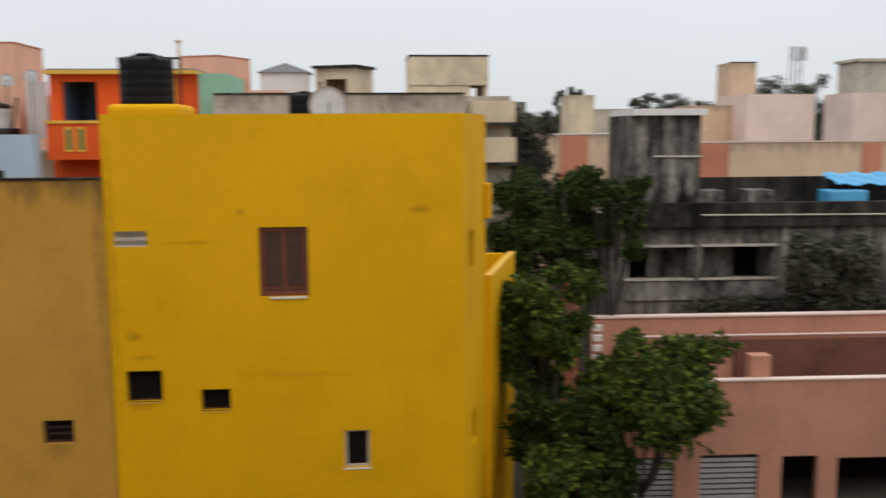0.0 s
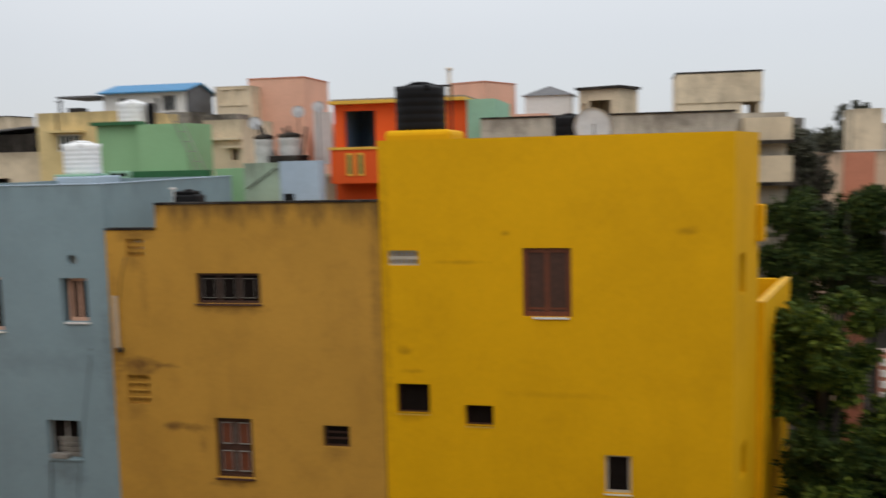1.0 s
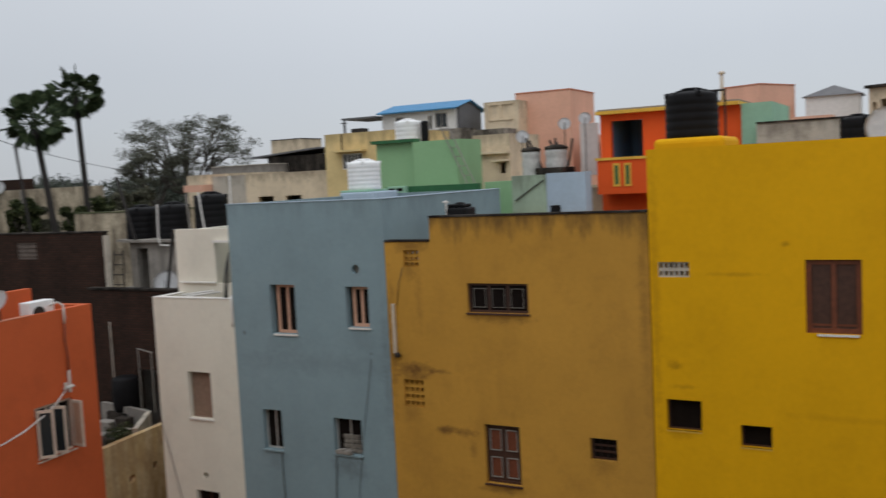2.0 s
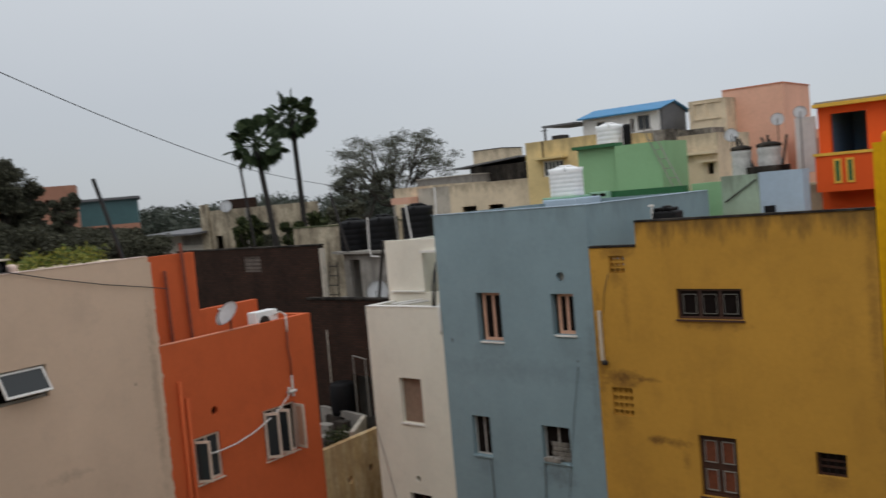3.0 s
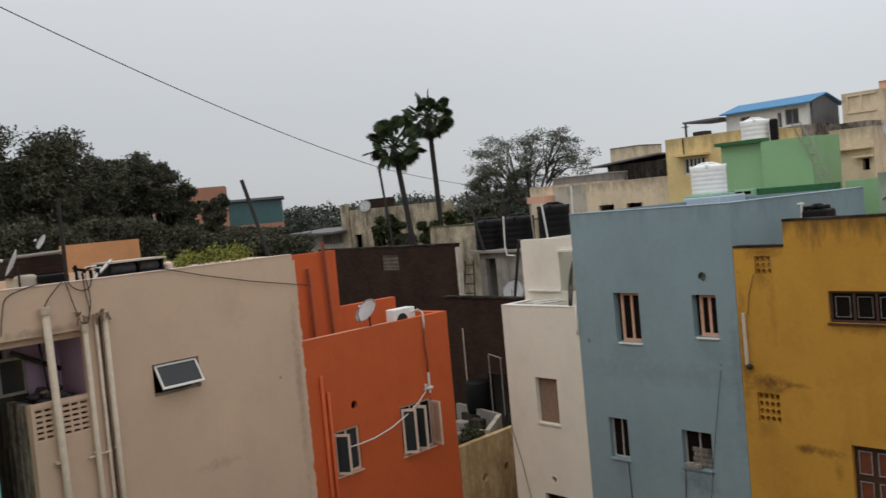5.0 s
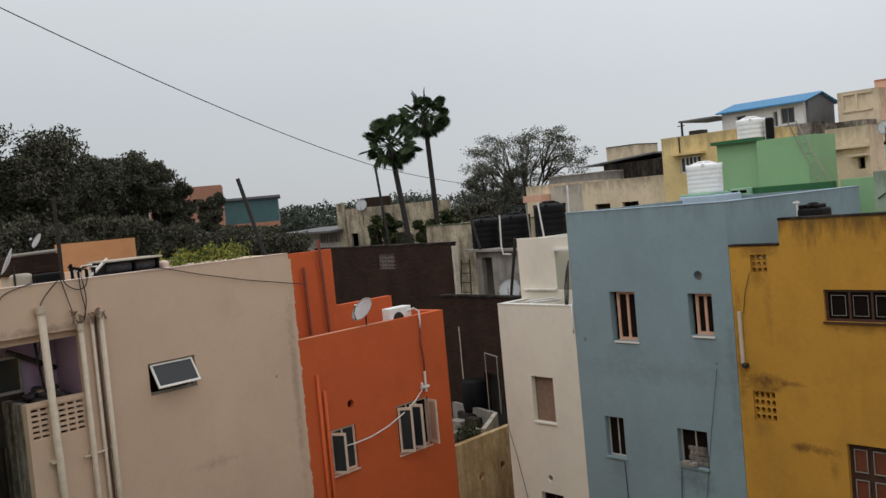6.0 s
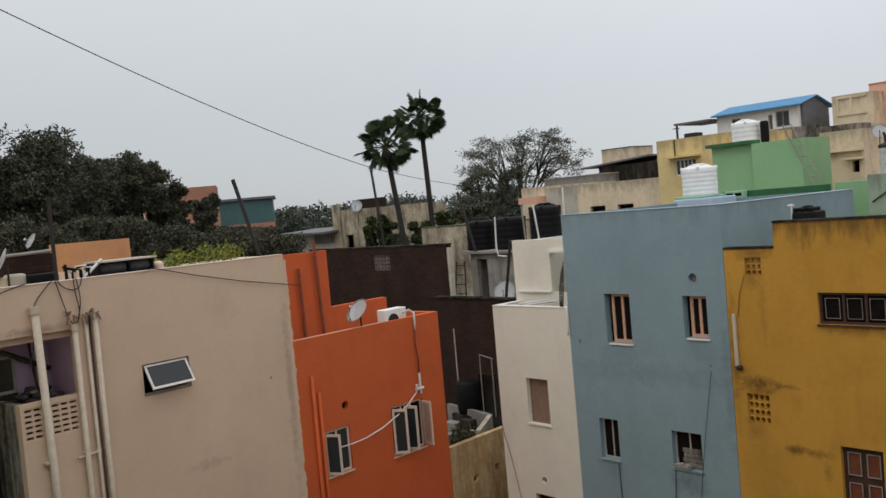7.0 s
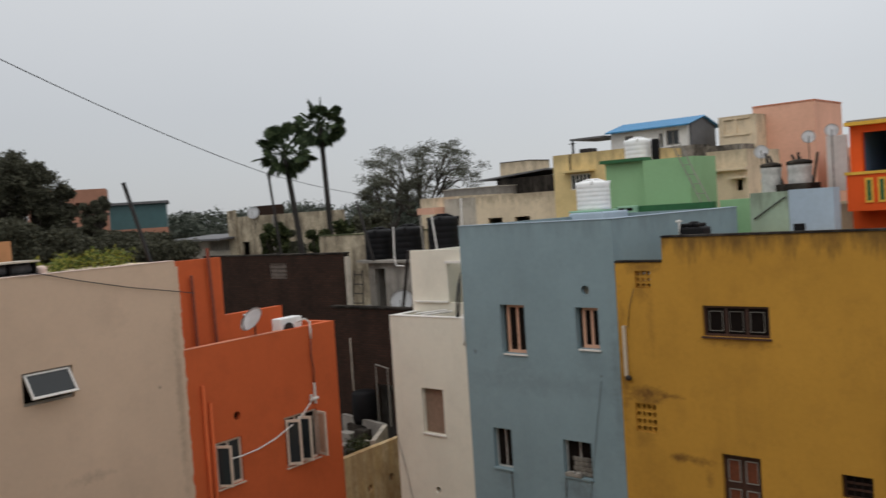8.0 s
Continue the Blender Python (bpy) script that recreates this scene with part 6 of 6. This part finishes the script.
part("roof", boxes((-0.5, 0.2, 2.45, 10, 2.6, 2.6)), M_MAROONSHADE, ph, "dark stained red terrace floor")
# near-black wall paints the darkness behind the shop openings
part("inner_wall", boxes((0, 1.8, 0, 10, 2.0, 2.45)), M_UNLIT, ph)
part("back_wall", panel(-0.55, 10, 0, 4.7, 2.6, 2.8), M_PINKH, ph)
part("coping", boxes((-0.55, 2.55, 4.7, 10, 2.85, 4.75)), M_PALEPINK, ph)
part("pipe", tube(bmesh.new(), [(0.4, 2.5, 4.15), (10, 2.5, 4.15)], 0.035, 8), M_PALEPINK, ph)
# shadow along the back wall, painted as a dark box before it
part("recess", boxes((3.7, 2.45, 2.6, 10, 2.57, 4.0)), M_MAROONSHADE, ph, "dark maroon strip painting the shadow on the lower back wall")
cp = part("corner_post", boxes((-0.62, 1.9, 2.6, -0.54, 2.0, 4.75)), M_PINKH, ph, "pierced corner post")
for k in range(7):
    part("block", soft_box(-0.66, 1.82, 2.75 + 0.29 * k, -0.42, 1.98, 2.92 + 0.29 * k, 0.01), M_WHITETRIM, cp, "white block")
part("chimney", soft_box(3.30, 0.25, 2.6, 3.85, 0.65, 4.1, 0.02), M_PINKH, ph)
part("side_wall", boxes((-0.55, 0.2, 0, -0.35, 2.6, 3.4), (9.8, 0.2, 0, 10, 2.6, 3.4)), M_PINKH, ph)

tb = house("terracotta_panel_house", "cream roofed house with a terracotta panel", 7.6, 38, 3.2, 3, 9.95, M_PEACH, parapet=0.3, coping=M_WHITETRIM)
part("panel", boxes((0.65, -0.06, 0, 1.8, 0, 9.9)), M_TERRA, tb)
house("cream_narrow_tower", "narrow cream rooftop tower", 10.2, 45, 1.25, 2, 11.85, M_CREAM, parapet=0.1)
house("grey_low_house", "weathered grey house behind", 11.3, 47, 2.6, 3, 11.2, M_GREYW, parapet=0.1)
house("dark_narrow_tower", "dark narrow rooftop tower", 5.5, 34, 0.55, 1.5, 11.2, M_CONC, parapet=0.1)
house("peach_tower", "tall peach rooftop tower", 22.4, 55, 1.7, 2, 14.15, M_PEACH, parapet=0.1, coping=M_SOOTSHADE)
house("pale_pink_house", "pale pink rooftop house", 21.4, 50, 4.0, 4, 12.05, M_PALEPINK, parapet=0.3)
house("peach_house", "peach house behind the tower", 19.0, 52, 2.6, 3, 11.5, M_PEACH, parapet=0.3)
pl_ = house("peach_long_house", "long peach house with terracotta panels", 15.6, 42, 13, 5, 9.5, M_PEACH, parapet=0.4, coping=M_PALEPINK)
parts("panel", M_TERRA, pl_, (0.2, -0.06, 0, 1.6, 0, 9.44), (8.2, -0.06, 0, 9.2, 0, 9.44))
part("ledge", boxes((0, -0.1, 7.55, 13, 0, 7.7)), M_CREAM, pl_)
rw = house("pale_tall_house", "pale tall house with a small roof block", 33.2, 60, 5, 4, 12.5, M_PALEPINK, parapet=0.3)
part("roof_block", boxes((0.4, 0.3, 12.5, 3, 3, 14.6), (0.2, 0.1, 14.6, 3.2, 3.2, 14.8)), M_GREYW, rw)
ms = thing("telecom_mast", "far grey lattice telecom mast", "mast", (58, 120, 0))
for dx in (-0.8, 0.8):
    for dy in (-0.8, 0.8):
        part("leg", tube(bmesh.new(), [(dx * 1.0, dy * 1.0, 0), (dx * 0.7, dy * 0.7, 21)], 0.07, 6), M_CONC, ms)
for k in range(10):
    part("brace", tube(bmesh.new(), [(-0.7, -0.7, 2 * k + 0.5), (0.7, -0.7, 2 * k + 2.2)], 0.05, 5), M_CONC, ms)
for k in range(3):
    part("antenna", soft_box(-1.0 + 0.8 * k, -1.1, 19.0, -0.7 + 0.8 * k, -0.9, 20.8, 0.03), M_CONC, ms)

# ---- far left: sheds, factory, far houses ----
house("far_concrete_house", "far weathered concrete house with a roof dish", -64.7, 45, 12.0, 2, 10.75, M_MOULD, holes=[(1.3, 7.0, 2.25, 8.65)], parapet=0.6)
solid("far_roof_tank", soft_box(-63.2, 46.1, 10.0, -59.7, 46.7, 11.55, 0.05), M_BRICK, "dark boxy tank behind the far dish", "water tank")
solid("far_pillar", soft_box(-65.0, 44.8, 0, -63.9, 45.0, 11.3, 0.05), M_MOULD, "stained pillar at the far house corner", "pillar")
solid("far_pipe", tube(bmesh.new(), [(-58.9, 44.9, 0), (-58.9, 44.9, 10.7)], 0.09, 8), M_CONC, "grey drain pipe down the far stained wall", "pipe")
dish(-61.4, 44.9, 10.9, 0.5, 40, 25, "white satellite dish on the far concrete house", 1.6)
sd = thing("far_shed", "far low shed with a grey sheet roof", "shed", (-72.5, 45, 0))
part("front_wall", panel(0, 8, 0, 9.0, 0, 0.2, [(4.2, 8.0, 7.5, 8.8)]), M_GREYW, sd)
part("roof", boxes((-0.5, -1.2, 9.0, 8.3, 4, 9.15)), M_GREYSHEET, sd, "", False, pose(0, 0, 0, 3, 0, 0))
part("body", boxes((0, 0.2, 0, 8, 4, 8.8)), M_GREYW, sd)
for k in range(7):
    part("bar", boxes((4.4 + 0.45 * k, 0.02, 8.0, 4.5 + 0.45 * k, 0.1, 8.8)), M_CONC, sd)
fb = thing("factory_building", "far teal metal factory hall", "factory", (-128, 62, 0), 58)
part("wall", boxes((0, 0, 0, 13, 10, 14.0)), M_TEALSHEET, fb)
part("lower_wall", boxes((-0.1, -0.15, 0, 13.1, 0, 10.4)), M_FARBRICK, fb)
part("roof", boxes((-0.4, -0.6, 14.0, 13.4, 10.4, 14.35)), M_GREYSHEET, fb)
fo = house("far_orange_house", "far orange block of flats", -110.5, 48.0, 9, 6, 15.6, M_FARBRICK, 60, holes=[(3.0, 13.0, 4.0, 14.0), (5.4, 13.0, 6.4, 14.0), (3.0, 10.2, 4.0, 11.2)], parapet=0.5)
house("cream_row_house", "weathered cream row house behind the tanks", -38.0, 40, 4, 4, 10.95, M_CREAM, parapet=0.4)
part("awning", boxes((-1.4, -0.8, 10.0, -0.05, 0.95, 10.38)), M_PINK, house("cream_row_house", "weathered cream house with a terracotta awning", -35.2, 39, 3, 4, 10.8, M_GREYW, parapet=0.4))
house("cream_row_house", "weathered cream house with a long parapet", -32.0, 38, 8.5, 4, 10.8, M_CREAM, holes=[(0.8, 9.2, 1.8, 9.6), (2.6, 9.2, 3.6, 9.6)], parapet=0.4)
dr = thing("dark_roof_house", "house with a dark sheet lean-to roof", "house", (-38.5, 48, 0))
part("body", boxes((0, 0, 0, 5.2, 4, 11.4)), M_CREAM, dr)
# black box paints the shade beneath the lean-to
part("shade_net", boxes((0.2, -0.1, 10.9, 5.2, 3.8, 12.0)), M_SOOTSHADE, dr, "side painted black as shade under the lean-to roof")
part("roof", boxes((-0.2, -0.4, 12.0, 5.3, 4, 12.1)), M_GREYSHEET, dr, "", False, pose(0, 0, 0.0, 0, -4, 0))
house("far_tank_tower", "far cream tank block", -41.2, 52, 2.6, 2.5, 13.3, M_CREAM, parapet=0.1, coping=M_SOOTSHADE)
house("grey_roof_house", "grey weathered house among roofs", -41.5, 46, 4.8, 3, 11.5, M_CONC, parapet=0.2, coping=M_GREYW)
house("pale_far_house", "pale far rooftop block among the trees", -46.0, 66, 4.8, 4, 14.2, M_WHITETRIM, parapet=0.2)

# ---- trees ----
fan_palm("tall fan palm with a round dark crown and leaning trunk", -47.6, 39.2, 0, 14.7, 2.3, 1, (-1.15, -0.75))
fan_palm("tall fan palm with a round dark crown and slim trunk", -49.9, 43.3, 0, 16.8, 2.2, 2, (-0.3, -0.3))
solid("utility_pole", tube(bmesh.new(), [(-35.2, 28.0, 0), (-35.95, 27.25, 12.5)], 0.075, 8, 0.06), M_IRON, "leaning dark utility pole", "pole")
tree("large spreading tree with fine greyish leaves and bare twigs", -65.5, 69.0, 0, 17.3, 9.5, 11, M_LEAFG, 84, 190, 0.10, 0.30, 0.56, 0.55, 0.115, 12, 7)
tree("large spreading tree with fine greyish leaves and bare twigs", -66.5, 66.5, 0, 14.0, 4.6, 31, M_LEAFG, 44, 240, 0.10, 0.26, 0.6, 0.6, 0.15, 9, 5)
for k, (x, y, h, s) in enumerate(((-55.2, 12.0, 16.6, 5.5), (-56.0, 16.5, 17.1, 5.4), (-62.0, 21.5, 15.9, 4.6), (-66.0, 25.6, 16.5, 3.9), (-66.5, 28.8, 16.2, 3.4), (-67.0, 31.2, 14.4, 2.1), (-80.4, 41.0, 13.8, 1.9), (-62, 10.5, 17.0, 6.0))):
    tree("big dense dark green tree beyond the roofs" if k != 6 else "small round dark tree before the far orange flats", x, y, 0, h, s, 40 + k, M_LEAFD, 64, 720, 0.12, 0.34, 0.42, 0.8, 0.2, 10, 6)
tree("leafy green tree beside the yellow house", 4.1, 20.8, 0, 7.2, 1.35, 71, M_LEAFN, 50, 520, 0.078, 0.14, 0.25, 0.75, 0.24, 8, 6, 11)
tree("broad green tree in front of the terracotta house", 6.75, 20.6, 0, 5.2, 2.3, 72, M_LEAFN, 66, 480, 0.078, 0.11, 0.26, 0.75, 0.22, 10, 6, 11)
# darker leaves here stand for the shaded foot of the foliage
tree("dense green tree filling the gap beside the yellow house", 4.3, 20.0, 0, 4.5, 1.3, 81, M_LEAFM, 40, 520, 0.078, 0.10, 0.2, 0.9, 0.27, 9, 5, 11)
tree("low bright green tree beside the yellow house", 4.3, 18.9, 0, 3.3, 1.0, 73, M_LEAFN, 24, 260, 0.085, 0.09, 0.4, 0.9, 0.3, 7, 4, 9)
tree("dark green tree between the houses", 5.3, 26.5, 0, 9.2, 2.0, 74, M_LEAFM, 44, 800, 0.072, 0.18, 0.4, 0.8, 0.25, 8, 5, 9)
tree("dark green tree between the houses", 7.2, 25.9, 0, 9.0, 1.2, 75, M_LEAFM, 24, 480, 0.072, 0.14, 0.5, 0.8, 0.28, 7, 4, 9)
tree("dark slim tree behind the balcony house", 6.1, 33.0, 0, 11.0, 1.3, 76, M_LEAFD, 18, 500, 0.11, 0.14, 0.5, 1.3, 0.3)
tree("dark shrubby tree before the blackened house", 14.6, 27.5, 0, 6.8, 1.9, 77, M_LEAFD, 28, 700, 0.11, 0.15, 0.4, 0.9, 0.28)
for k, (x, y, h, s) in enumerate(((43, 90, 15.6, 5.5), (48, 92, 13.5, 4.5), (31, 95, 14.2, 4.5), (21.8, 97, 15.0, 2.6), (37, 99, 13.2, 4), (18.0, 92, 12.4, 3.0))):
    tree("far dark tree above the roofs", x, y, 0, h, s, 90 + k, M_LEAFG, 44, 210, 0.12, 0.22, 0.5, 0.7, 0.15, 9, 6)
tree("small tree growing between roofs", -41.0, 31.2, 0, 10.2, 1.0, 61, M_LEAFO, 18, 350, 0.12, 0.12, 0.7, 0.9, 0.3)
for k, (x, y, h, s) in enumerate(((-46.7, 36.2, 9.7, 0.75), (-43.6, 36.5, 9.6, 0.9), (-50.5, 40.0, 8.8, 0.9), (-40.2, 36.0, 10.1, 1.2), (-37.6, 35.5, 10.3, 1.4), (-42.2, 38.5, 9.9, 1.3))):
    tree("low shrubby tree on the rough ground by the palms", x, y, 0, h, s, 110 + k, M_LEAFO if k % 2 else M_LEAFD, 20, 380, 0.13, 0.12, 0.7, 0.8, 0.3)

for k, (x, y, h, s) in enumerate(((-50.0, 13.0, 11.6, 3.0), (-50.5, 16.5, 11.4, 3.0), (-51.0, 20.0, 11.2, 2.8), (-52.0, 23.0, 10.8, 2.8), (-53.0, 28.0, 9.9, 2.6), (-51.6, 30.8, 9.5, 2.4), (-54.4, 25.2, 10.3, 2.8), (-56.6, 32.3, 10.0, 2.2), (-59.8, 33.2, 10.6, 2.4))):
    tree("low dark scrub tree behind the roof plants", x, y, 0, h, s, 130 + k, M_LEAFD, 30, 500, 0.10, 0.15, 0.6, 0.8, 0.26, 8, 4)
# shade under the larger crowns is put into this leaf colour
tree("bushy green young tree under the larger ones", 5.1, 19.5, 0, 3.3, 1.1, 79, M_LEAFM, 36, 300, 0.09, 0.08, 0.25, 0.9, 0.27, 8, 5, 10)
gw = np.random.default_rng(21)
far = thing("far_woods", "far dark green belt of trees on the horizon", "trees", (0, 0, 0), 0, "", "stuff")
bl = []
for k in range(330):
    az = radians(gw.uniform(-85, 45))
    d = gw.uniform(170, 360)
    h = 10.0 + d * gw.uniform(0.004, 0.017)
    r = gw.uniform(4, 8)
    bl.append((d * math.sin(az), d * math.cos(az), h - r * 0.6, r, r, r * 0.75, 620))
    bl.append((d * math.sin(az), d * math.cos(az), h * 0.4, r * 1.1, r * 1.1, h * 0.35, 260))
leaf_mesh("crowns", M_LEAFF, far, bl, 0.48, 22)

# ---- overhead cable ----
def hang(p):
    return [Vector(p[0]) * (1 - q) * (1 - q) + 2 * q * (1 - q) * Vector(p[1]) + q * q * Vector(p[2]) for q in [k / 30 for k in range(31)]]


cable("overhead_cable", hang([(-25.0, 0.5, 19.6), (-30.0, 14.5, 14.55), (-35.95, 27.25, 12.5)]), 0.016, "thin black overhead cable sagging across the lane")
cable("overhead_cable", hang([(-35.95, 27.25, 12.5), (-40.5, 38.0, 11.0), (-50, 56, 10.8)]), 0.014, "thin black overhead cable beyond the pole")
